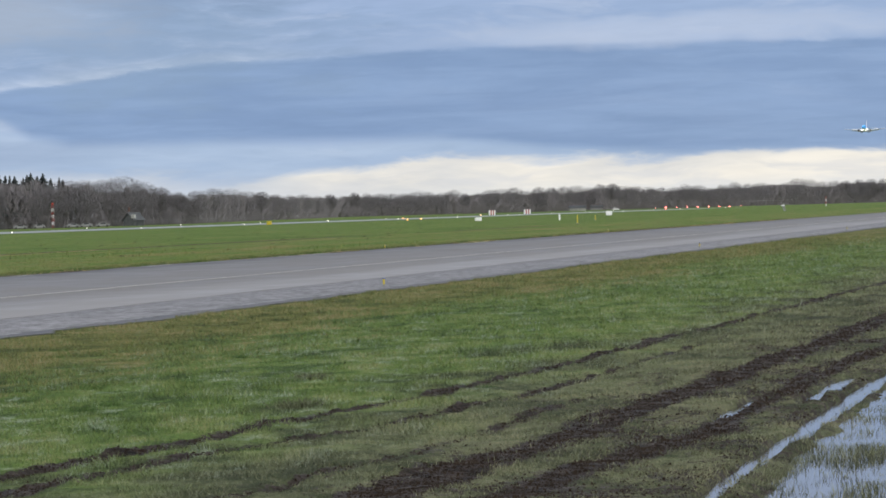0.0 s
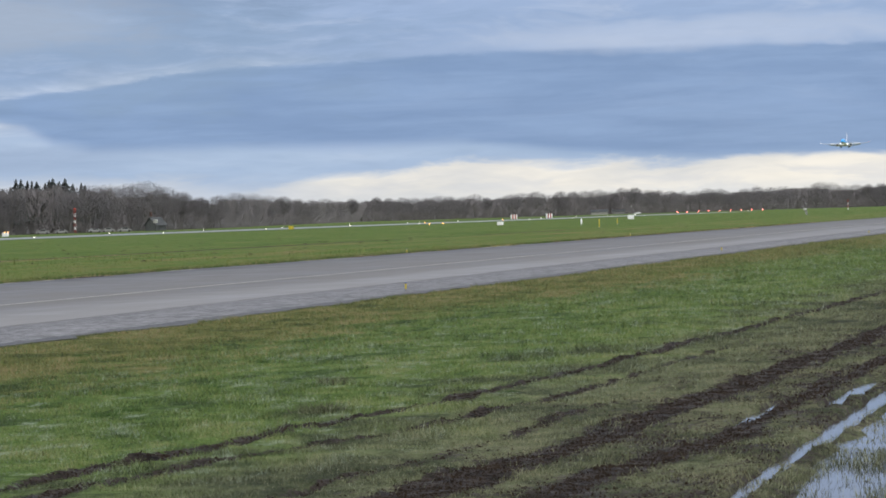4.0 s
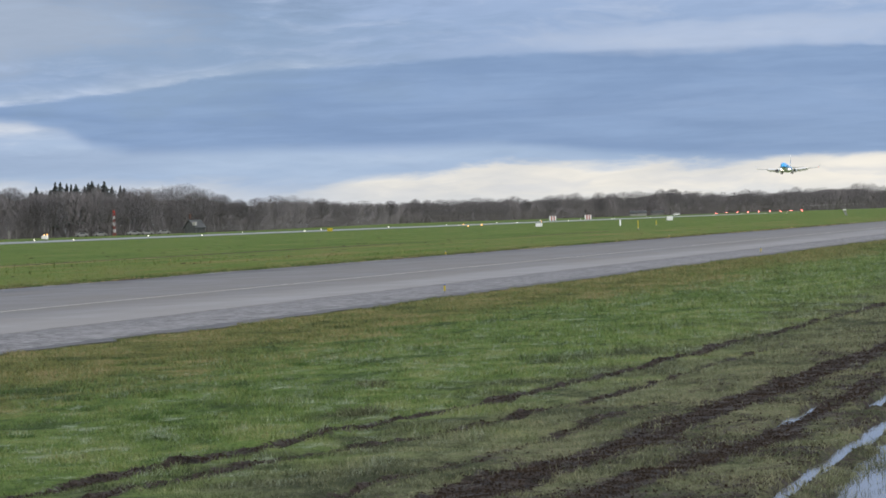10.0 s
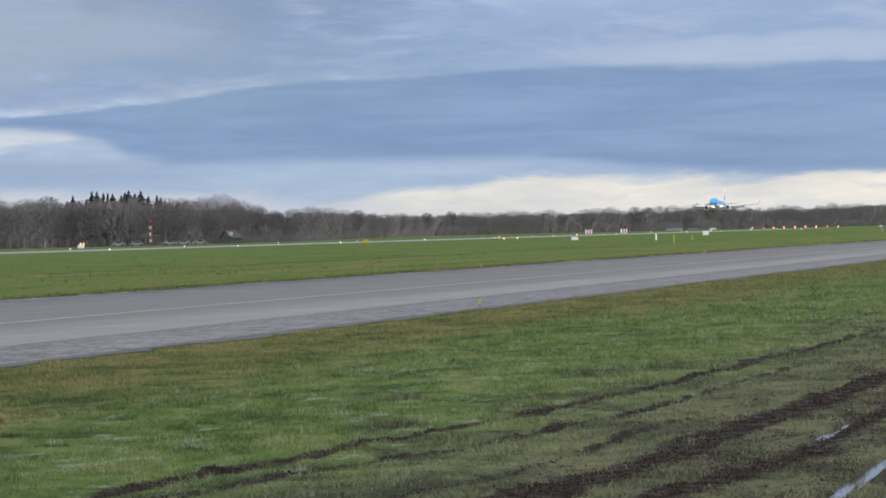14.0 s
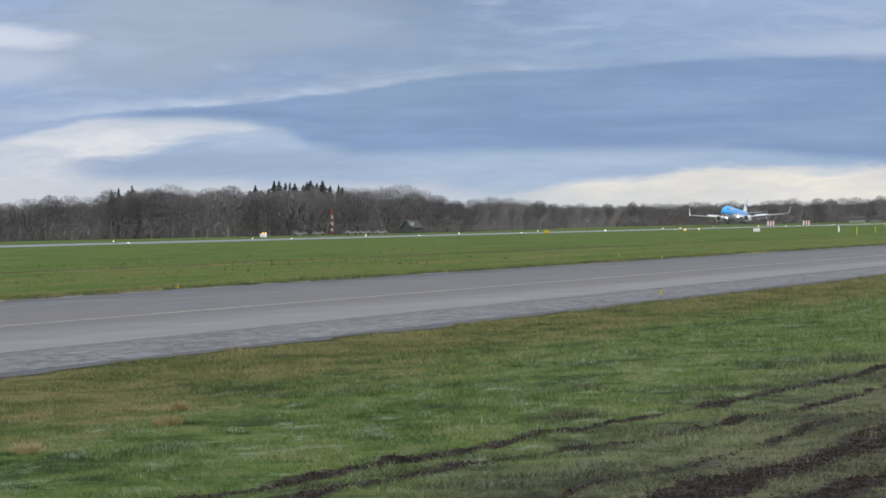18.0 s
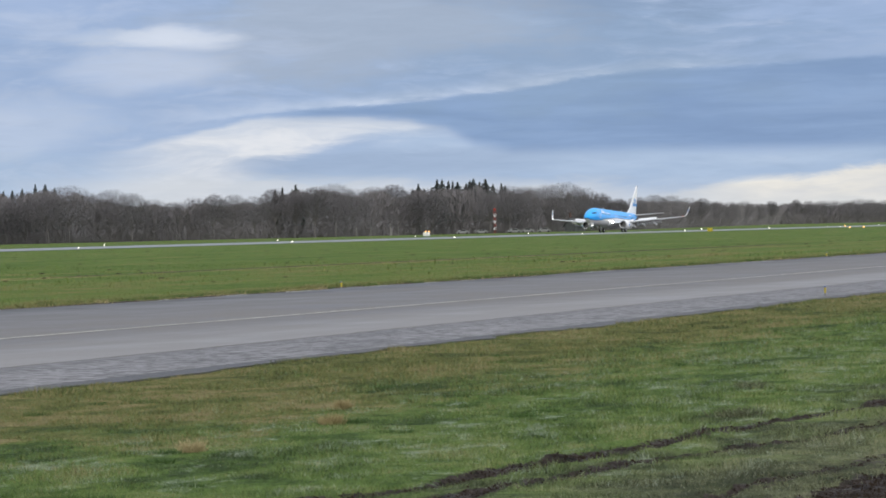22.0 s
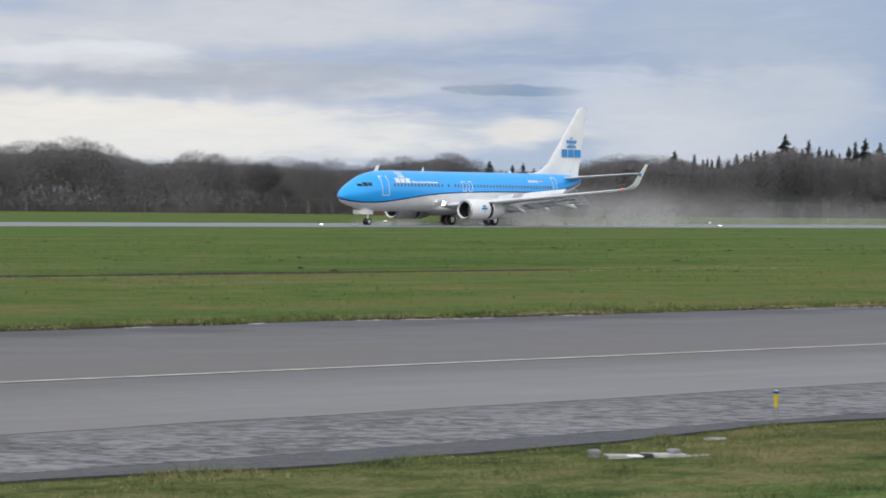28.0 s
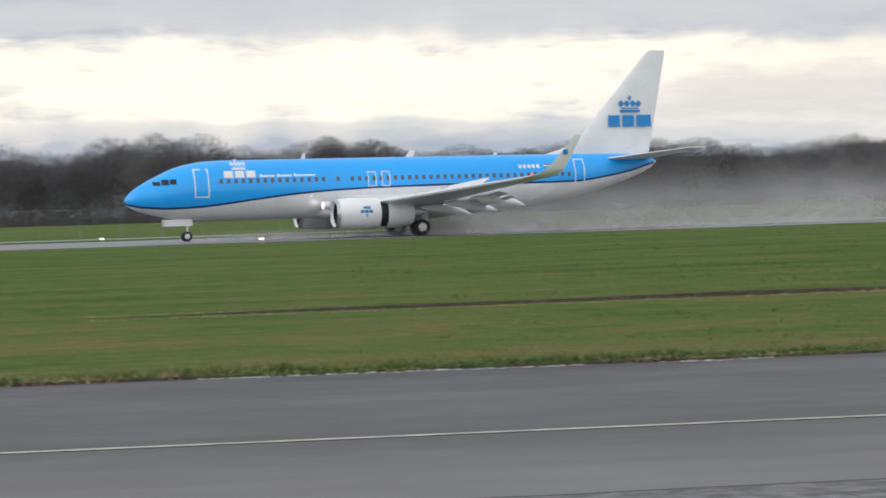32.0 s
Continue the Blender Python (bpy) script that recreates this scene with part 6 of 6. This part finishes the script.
b = sign_box("light_box", 701, 275, 1.5, 0.9, 0.8, 70, M_WHITE, "white runway light box with amber lamps", 0.15)
for i in (-0.5, 0.5):
    part("lamp", lathe([(-0.5, 0.05), (-0.42, 0.16), (-0.36, 0.16)], "y", (i, 0, 1.2), 10, cap=True), M_AMBER, b, "glowing amber lamp")
for px, py, hh in ((346, 64.2, 1.1), (425, 76.3, 0.85), (297.5, 268, 0.9), (308, 268, 0.9), (350.8, 262, 0.9), (121.8, 262, 0.8)):
    t = thing("marker_post", pose(px, py, 0), "yellow marker post standing in the grass", "marker post", "yellow marker posts")
    part("post", lathe([(0, 0.055), (hh - 0.2, 0.055), (hh - 0.15, 0.03)], "z", n=10, cap=True), M_YELLOW, t)
    part("foot", lathe([(-0.02, 0.12), (0.04, 0.12), (0.05, 0.06)], "z", n=10, cap=True), M_CONCRETE, t, "concrete foot")
t = thing("marker_post", pose(457, 87.5, 0), "white marker post standing in the grass", "marker post")
part("post", lathe([(0, 0.12), (0.8, 0.12), (0.9, 0.05)], "z", n=10, cap=True), M_WHITE, t)


def lattice_mast(x, y, h):
    t = thing("lattice_mast", pose(x, y, 0), "red and white banded lattice mast at the edge of the field", "mast")
    n = 7
    for i in range(n):
        z0, z1 = h * i / n, h * (i + 1) / n
        bm = bmesh.new()
        c = 0.27
        for sx, sy in ((-c, -c), (c, -c), (c, c), (-c, c)):
            rod((sx, sy, z0), (sx, sy, z1), 0.022, 0.022, 6, bm)
        q = [(-c, -c), (c, -c), (c, c), (-c, c)]
        for a, b2 in zip(q, q[1:] + q[:1]):
            rod((*a, z0), (*b2, z1), 0.014, 0.014, 5, bm)
            rod((*b2, z0), (*a, z1), 0.014, 0.014, 5, bm)
            rod((*a, z1), (*b2, z1), 0.014, 0.014, 5, bm)
        part("mast_section", bm, M_RED if i % 2 == 0 else M_WHITE, t, "red mast section" if i % 2 == 0 else "white mast section")
    part("antenna", lathe([(h, 0.35), (h + 0.4, 0.42), (h + 0.7, 0.2)], "z", n=12, cap=True), M_RED, t, "red antenna head")


lattice_mast(*at_az(-69.85, 985), 7.3)
for az_, d_ in ((-77.92, 1290), (-78.57, 1300)):
    x_, y_ = at_az(az_, d_)
    t = thing("antenna_hut", pose(x_, y_, 0, 0, 0, az_ + 8), "small red and white striped antenna hut", "hut")
    for i in range(5):
        part("panel", box(-1.3 + i * 0.52, -1.3 + (i + 1) * 0.52 - 0.01, -0.9, 0.9, 0.0, 1.9, 0.02), M_RED if i % 2 else M_WHITE, t, "red panel" if i % 2 else "white panel")
    part("roof", box(-1.4, 1.4, -1.0, 1.0, 1.9, 2.0), M_GREY, t, "grey flat roof")
x_, y_ = at_az(-84.05, 1150)
t = thing("windsock_mast", pose(x_, y_, 0), "thin red and white banded mast", "mast")
for i in range(4):
    part("band", rod((0, 0, i * 0.9), (0, 0, (i + 1) * 0.9 - 0.01), 0.14, 0.14, 8), M_RED if i % 2 else M_WHITE, t)
x_, y_ = at_az(-83.3, 640)
t = thing("landing_aid", pose(x_, y_, 0), "low dark metal landing aid frames with white heads", "antenna")
for i in range(4):
    part("strut", rod((-1.5 + i, 0, 0), (-1.2 + i, 0.4, 1.1), 0.05, 0.05, 6), M_GREY, t)
    part("head", box(-1.35 + i, -1.05 + i, 0.25, 0.55, 1.05, 1.3, 0.02), M_WHITE, t, "white antenna head")


# ---- buildings ----
def gable_house(name, m, w, d, wall_h, ridge, label, wall, roof, gable=None, cat="building"):
    """w along x, d along y, ridge along x; front faces -y."""
    t = thing(name, m, label, cat)
    part("wall", box(-w / 2, w / 2, -d / 2, d / 2, 0, wall_h), wall, t, smooth=False)
    for sx in (-1, 1):
        bm = bmesh.new()
        x0, x1 = sx * w / 2, sx * (w / 2 - 0.25)
        v = [bm.verts.new(p) for p in ((x0, -d / 2, wall_h), (x0, d / 2, wall_h), (x0, 0, ridge - 0.15), (x1, -d / 2, wall_h), (x1, d / 2, wall_h), (x1, 0, ridge - 0.15))]
        for f in ((0, 1, 2), (5, 4, 3), (0, 3, 4, 1), (1, 4, 5, 2), (2, 5, 3, 0)):
            bm.faces.new([v[i] for i in f])
        part("gable", bm, gable or wall, t, smooth=False)
    for sy in (-1, 1):
        bm = bmesh.new()
        p = [(-w / 2 - 0.4, sy * (d / 2 + 0.5), wall_h - 0.35), (w / 2 + 0.4, sy * (d / 2 + 0.5), wall_h - 0.35), (w / 2 + 0.4, 0, ridge), (-w / 2 - 0.4, 0, ridge)]
        v = [bm.verts.new(q) for q in p] + [bm.verts.new((q[0], q[1], q[2] + 0.18)) for q in p]
        for f in ((0, 1, 2, 3), (7, 6, 5, 4), (0, 4, 5, 1), (1, 5, 6, 2), (2, 6, 7, 3), (3, 7, 4, 0)):
            bm.faces.new([v[i] for i in f])
        part("roof", bm, roof, t, "dark pitched roof", False)
    return t


def facing(az, d):
    x, y = at_az(az, d)
    return pose(x, y, 0, 0, 0, az)


barn = gable_house("barn", facing(-47.95, 640) @ pose(0, 0, 0, 0, 0, 32), 18.0, 11.0, 2.7, 5.5, "low dark open-fronted barn with a grey roof and pale edges", M_WOOD, M_ROOF)
for i in range(6):
    part("post", box(-8.9 + i * 3.5, -8.7 + i * 3.5, -5.62, -5.52, 0, 2.7), M_GREY, barn, "grey timber post")
# Black sheets on the closed wall give the shade inside the open bays.
for i in range(5):
    part("bay", box(-8.5 + i * 3.5, -5.6 + i * 3.5, -5.515, -5.505, 0.9, 2.4), M_BLACK, barn, "black sheet for the shade in an open bay")
for sx in (-9.42, 9.42):
    for sy in (-1, 1):
        part("barge_board", rod((sx, sy * 6.0, 2.40), (sx, 0, 5.62), 0.10, 0.10, 6), M_CONCRETE, barn, "pale barge board")
part("ridge_cap", box(-9.4, 9.4, -0.16, 0.16, 5.62, 5.74), M_CONCRETE, barn, "pale ridge cap")
shed = gable_house("shed", facing(-46.75, 640), 5.0, 4.0, 2.2, 2.9, "small pale shed beside the barn", M_CONCRETE, M_ROOF)
farm = gable_house("farmhouse", facing(-45.5, 655), 19.6, 8.0, 3.0, 5.6, "long red brick farmhouse with a grey roof and pale rooflights", M_BRICK, M_ROOF)
for i, x in enumerate((-8.9, -7.2, -4.8, -3.4, -1.6, 0.2, 3.9, 5.4, 7.2)):
    bm = bmesh.new()
    for a in ((x, 0.30), (x + 1.1, 0.30), (x + 1.1, 0.62), (x, 0.62)):
        zz = 2.65 + (5.6 - 2.65) * a[1] + 0.20
        bm.verts.new((a[0], -4.5 * (1 - a[1]) - 0.02, zz))
    bm.verts.ensure_lookup_table()
    bm.faces.new(bm.verts[:])
    part("rooflight", bm, M_CONCRETE, farm, "pale rooflight", False)
for x in (-5.2, -1.4, 6.0):
    win = part("window", box(x, x + 1.3, -4.06, -4.0, 1.1, 2.4), M_CONCRETE, farm, "pale framed window")
    part("pane", box(x + 0.15, x + 1.15, -4.09, -4.07, 1.25, 2.25), M_DARK, win, "dark pane")
wing_ = gable_house("cross_gable", facing(-45.55, 651), 4.2, 4.5, 4.2, 6.3, "tall brick cross gable of the farmhouse", M_BRICK, M_ROOF)
house = gable_house("house", facing(-71.32, 1022) @ pose(0, 0, 0, 0, 0, 48), 5.0, 4.5, 2.0, 4.2, "dark slate house with a pale gable under trees", M_SLATE, M_SLATE)
part("dormer", box(-3.3, -2.3, -3.1, -2.0, 2.5, 3.7, 0.05), M_CONCRETE, house, "pale dormer wall")
part("white_gable_board", rod((2.52, -2.2, 2.0), (2.52, 0, 4.0), 0.16, 0.16, 6), M_WHITE, house, "white gable board")
part("white_end_wall", box(2.51, 2.56, -1.9, -0.4, 0.6, 2.2), M_WHITE, house, "white painted wall panel")
part("chimney", box(-2.4, -1.9, -0.3, 0.3, 4.8, 6.2), M_BRICK, house, "brick chimney")
hut = gable_house("small_house", facing(-79.5, 2290), 12, 8, 2.2, 3.6, "far pale house among trees", M_CONCRETE, M_ROOF)
hut2 = gable_house("small_house", facing(-79.85, 2300), 9, 8, 2.2, 3.4, "far grey house among trees", M_GREY, M_ROOF)


def parked_car(x, y, rz, paint, label):
    t = thing("parked_car", pose(x, y, 0, 0, 0, rz), label, "car", "cars along the far road")
    bm = bmesh.new()
    prof = [(-2.1, 0.3), (-2.15, 0.75), (-1.3, 0.95), (-0.8, 1.42), (0.7, 1.45), (1.4, 1.0), (2.1, 0.9), (2.15, 0.3)]
    rows = [[bm.verts.new((px * k, yy, pz)) for px, pz in prof] for yy, k in ((-0.85, 0.97), (-0.8, 1.0), (0.8, 1.0), (0.85, 0.97))]
    for a, b2 in zip(rows, rows[1:]):
        for i in range(len(prof)):
            j = (i + 1) % len(prof)
            bm.faces.new((a[i], a[j], b2[j], b2[i]))
    bm.faces.new(rows[0])
    bm.faces.new(rows[-1][::-1])
    part("body", bm, paint, t)
    part("side_window", box(-0.75, 0.85, -0.862, -0.852, 1.0, 1.36), M_DARK, t, "dark car window", False)
    for wx in (-1.35, 1.35):
        for sy in (-0.78, 0.78):
            part("wheel", lathe([(-0.1, 0.2), (-0.1, 0.31), (0.1, 0.31), (0.1, 0.2)], "y", (wx, sy, 0.31), 14, cap=True), M_BLACK, t, "black tyre")
    return t


for i, (az_, paint, lab) in enumerate(((-69.6, M_GREY, "grey car parked before the wood"), (-69.25, M_GREY, "grey car parked before the wood"), (-70.2, M_GREY, "grey car parked before the wood"), (-70.45, M_GREY, "grey car parked before the wood"),
                                       (-70.75, M_GREY, "grey van-like car parked before the wood"), (-67.9, M_GREY, "dark grey car parked before the wood"), (-80.2, M_WHITE, "white car far off among trees"))):
    x_, y_ = at_az(az_, 990 if az_ > -75 else 1900)
    parked_car(x_, y_, az_ + 8 * (i % 3), paint, lab)


def field_fence(name, pts, h, label, step=3.0, wires=6):
    t = thing(name, pose(pts[0][0], pts[0][1], 0), label, "fence")
    o = Vector((pts[0][0], pts[0][1], 0))
    for a, b2 in zip(pts, pts[1:]):
        a, b2 = Vector((*a, 0)) - o, Vector((*b2, 0)) - o
        n = max(1, int((b2 - a).length / step))
        for i in range(n):
            p = a.lerp(b2, i / n)
            part("post", rod(p + Vector((0, 0, -0.05)), p + Vector((0, 0, h)), 0.035, 0.035, 5), M_GREY, t)
        for k in range(wires):
            z = h * (k + 1) / wires
            part("rail", rod(a + Vector((0, 0, z)), b2 + Vector((0, 0, z)), 0.03 if k == wires - 1 else 0.009, None, 4), M_GREY, t)


field_fence("mesh_fence", [(150, 330), (20, 300), (-60, 290)], 2.7, "grey wire mesh perimeter fence on posts", 4.0, 7)
field_fence("timber_fence", [at_az(-70.8, 1020), at_az(-73.4, 1150)], 1.7, "row of dark fence posts before the wood", 4.0, 2)


# ---- on the taxiway and verge ----
def valve_pit():
    t = thing("valve_pit", pose(18.11, 15.30, 0.0, 0, 0, -38) @ Matrix.Scale(0.42, 4), "broken pale concrete pit cover with two grey caps", "pit cover")
    part("slab", box(-0.55, 0.15, -0.28, 0.26, -0.05, 0.05, 0.015), M_CONCRETE, t, "pale concrete slab")
    part("slab", box(0.18, 0.9, -0.24, 0.28, -0.05, 0.07, 0.015), M_CONCRETE, t, "pale concrete slab")
    sl = part("lifted_plate", box(0.10, 0.62, -0.2, 0.2, 0, 0.02, 0.006), M_CONCRETE, t, "tilted pale plate")
    sl.matrix_basis = pose(0.0, -0.05, 0.07, 4, 7, 0)
    # Solid black block, its colour gives the shade of the gap between slabs.
    part("opening", box(0.05, 0.26, -0.30, 0.02, 0.0, 0.085, 0.01), M_BLACK, t, "black block for the shaded gap")
    part("plate", box(-0.2, 0.06, -0.36, -0.05, 0.03, 0.06, 0.008), M_WHITE, t, "white flat plate")
    for x, y in ((-0.78, 0.0), (0.72, 0.12)):
        part("cap", lathe([(0, 0.10), (0.07, 0.10), (0.08, 0.13), (0.13, 0.13), (0.15, 0.08), (0.155, 0.01)], "z", (x, y, 0), 16, cap=True), M_GREY, t, "grey domed cap")
    for i in range(4):
        part("chip", box(0.95 + 0.12 * i, 1.03 + 0.12 * i, -0.1 + 0.06 * i, -0.02 + 0.06 * i, 0, 0.05, 0.01), M_CONCRETE, t, "concrete chip")


valve_pit()
scrap = thing("concrete_piece", pose(19.98, 16.05, 0.0, 0, 0, -4) @ Matrix.Scale(0.55, 4), "pale broken concrete piece on the tar edge", "concrete piece")
part("slab", box(-0.15, 0.13, -0.05, 0.05, -0.02, 0.035, 0.01), M_CONCRETE, scrap, "pale concrete slab")
part("chip", box(0.15, 0.24, -0.03, 0.04, -0.02, 0.03, 0.008), M_CONCRETE, scrap, "pale concrete chip")
line_mark("scratch_mark", [(14.2, 29.5), (14.22, 28.95), (14.16, 28.4)], 0.06, "pale scratch across the taxiway", 0.037)
strip("exit_road", -260, 92, 262, 274, 0.02, M_RUNWAY, "grey exit taxiway beyond the runway")


# ---- spray behind the wheels ----
def mist_look(strength, seed):
    m = bpy.data.materials.new("spray_mist")
    m.use_nodes = True
    g = Graph(m.node_tree)
    v = g.coords("Generated")
    x, y, z = g.split(v)
    o = g.coords("Object")
    n = g.noise(g.combine(g.math("MULTIPLY", g.split(o)[0], 0.5), g.split(o)[1], g.split(o)[2]), 0.42, 4.0, 0.55, 0.3)
    side = g.remap(g.math("ABSOLUTE", g.math("SUBTRACT", x, 0.5)), 0.5, 0.08)
    rise = g.remap(g.math("ADD", z, g.math("MULTIPLY", g.math("SUBTRACT", n, 0.5), 0.9)), 0.92, 0.08)
    a = g.math("MULTIPLY", g.math("MULTIPLY", side, rise), g.math("MULTIPLY", g.remap(n, 0.32, 0.66, 0.35, 1.0), strength))
    d = m.node_tree.nodes.new("ShaderNodeBsdfDiffuse")
    d.inputs[0].default_value = (0.68, 0.66, 0.635, 1)
    t = m.node_tree.nodes.new("ShaderNodeBsdfTransparent")
    tr = m.node_tree.nodes.new("ShaderNodeBsdfTranslucent")
    tr.inputs[0].default_value = (0.68, 0.66, 0.635, 1)
    add = m.node_tree.nodes.new("ShaderNodeMixShader")
    add.inputs[0].default_value = 0.5
    m.node_tree.links.new(d.outputs[0], add.inputs[1])
    m.node_tree.links.new(tr.outputs[0], add.inputs[2])
    mx = m.node_tree.nodes.new("ShaderNodeMixShader")
    g.put(mx.inputs[0], a)
    m.node_tree.links.new(t.outputs[0], mx.inputs[1])
    m.node_tree.links.new(add.outputs[0], mx.inputs[2])
    o = m.node_tree.nodes.new("ShaderNodeOutputMaterial")
    m.node_tree.links.new(mx.outputs[0], o.inputs[0])
    return m


M_MIST = mist_look(0.55, 1)
M_THIN = mist_look(0.18, 3)
M_JET = mist_look(0.85, 2)


def puff(parent, x, y, z, w, h, material, name="puff"):
    bm = bmesh.new()
    rows = []
    for i in range(7):
        u = i / 6 - 0.5
        rows.append([bm.verts.new((x + u * w, y + 0.12 * w * math.cos(u * 3.1) - 0.3 * k, z + h * k)) for k in (0, 0.33, 0.67, 1.0)])
    for a, b in zip(rows, rows[1:]):
        for k in range(3):
            bm.faces.new((a[k], b[k], b[k + 1], a[k + 1]))
    return part(name, bm, material, parent)


def build_spray():
    t = thing("wheel_spray", pose(300, RUN_MID, 0), "grey mist of runway water thrown up behind the wheels", "spray")
    rnd = random.Random(5)
    for y in (-4.5, 0.5, 5.0):
        for i in range(8):
            x = 8 + 11.5 * i + rnd.uniform(-2, 2)
            h = (3.8, 4.8, 5.4, 5.6, 5.4, 5.0, 4.6, 4.2)[i] * rnd.uniform(0.85, 1.15)
            puff(t, x, y + rnd.uniform(-1, 1), 0.03, rnd.uniform(20, 25), h, M_MIST if i < 3 else M_THIN)
    for i in range(3):
        puff(t, -13 + 2.6 * i, 1.5 - 0.6 * i, 0.02, 8.0, 0.7 + 0.18 * i, M_JET, "water_jet")
    for y in (-2.9, 2.9):
        puff(t, 1.9, y - 0.5, 0.02, 6.0, 1.9, M_JET, "water_jet")
        puff(t, 6.5, y - 0.8, 0.02, 12.0, 2.6, M_MIST, "water_jet")
        puff(t, -2.5, y - 0.9, 0.02, 7.0, 0.8, M_JET, "water_jet")
    return t


SPRAY = build_spray()


def motions():
    plane_rows = (
        (0, 2575, 234.5, 57.4, 3.5, 1),
        (2, 2411, 234.6, 50.2, 3.6, 1),
        (4, 2243, 234.8, 43, 3.8, 1),
        (6, 2073, 235, 35.8, 3.9, 1),
        (8, 1901, 235.2, 28.2, 4, 1),
        (9, 1815, 235.3, 24.4, 4.1, 1),
        (10, 1729, 235.5, 21.05, 4.1, 1),
        (11, 1643, 235.7, 17.7, 4.2, 1),
        (12, 1557, 235.9, 14.35, 4.2, 1),
        (13, 1471.5, 236.1, 11, 4.3, 1),
        (14, 1386, 236.3, 8.4, 4.4, 1),
        (15, 1301, 236.6, 5.8, 4.4, 1),
        (16, 1217.5, 236.9, 3.2, 4.5, 0.9),
        (17, 1135, 237.1, 2.1, 4.2, 0.7),
        (18, 1052.5, 237.3, 1, 4, 0.5),
        (19, 970, 237.4, 0.03, 2.6, 0.3),
        (20, 888, 237.4, 0.03, 2.8, 0.1),
        (21, 807.5, 237.4, 0.03, 3, -0.2),
        (22, 731, 237.2, 0.03, 2.9, -0.9),
        (23, 656, 237, 0.03, 2.8, -1.6),
        (24, 583, 236.7, 0.03, 2.7, -2.3),
        (24.5, 547.5, 236.4, 0.03, 2.6, -2.6),
        (26.5, 313.3, 217.2, 0.03, 0, 2.1),
        (27, 283.7, 217.2, 0.03, 0, 2.5),
        (28, 230.4, 217.2, 0.03, 0, 3.3),
        (29, 179.6, 217.2, 0.03, 0, 4.2),
        (30, 130.4, 217.2, 0.03, 0, 5.2),
        (31, 81.5, 214.4, 0.03, 0.15, 7),
        (32, 33.7, 211.1, 0.03, 0.3, 8),
    )
    walk(PLANE, [(t, pose(x, y, z, 0, p, a)) for t, x, y, z, p, a in plane_rows])
    for sleeve in SLEEVES:      # the reversers open after touchdown
        walk(sleeve, [(t, pose(x, 0, 0)) for t, x in ((0, -0.55), (20.0, -0.55), (22.0, 0.0), (32, 0.0))])
    walk(SPRAY, [(t, pose(x, y, s, 0, 0, a)) for t, x, y, s, a in (
        (0, 2575, 234.5, -12, 1),
        (16, 1217.5, 236.9, -12, 0.9),
        (17, 1135, 237.1, -12, 0.7),
        (18, 1052.5, 237.3, -12, 0.5),
        (19, 970, 237.4, -10, 0.3),
        (20, 888, 237.4, -7.5, 0.1),
        (21, 807.5, 237.4, -6, -0.2),
        (22, 731, 237.2, -4.8, -0.9),
        (23, 656, 237, -3.6, -1.6),
        (24, 583, 236.7, -2.6, -2.3),
        (24.5, 547.5, 236.4, -2.2, -2.6),
        (26.5, 311.5, 217.2, -1, 2.1),
        (27, 282, 217.2, -0.5, 2.5),
        (28, 230, 217.2, 0, 3.3),
        (29, 179.6, 217.2, 0, 4.2),
        (30, 130.4, 217.2, 0, 5.2),
        (31, 82, 214.4, 0, 6.2),
        (32, 34, 211.1, 0, 7.2),
    )])


motions()
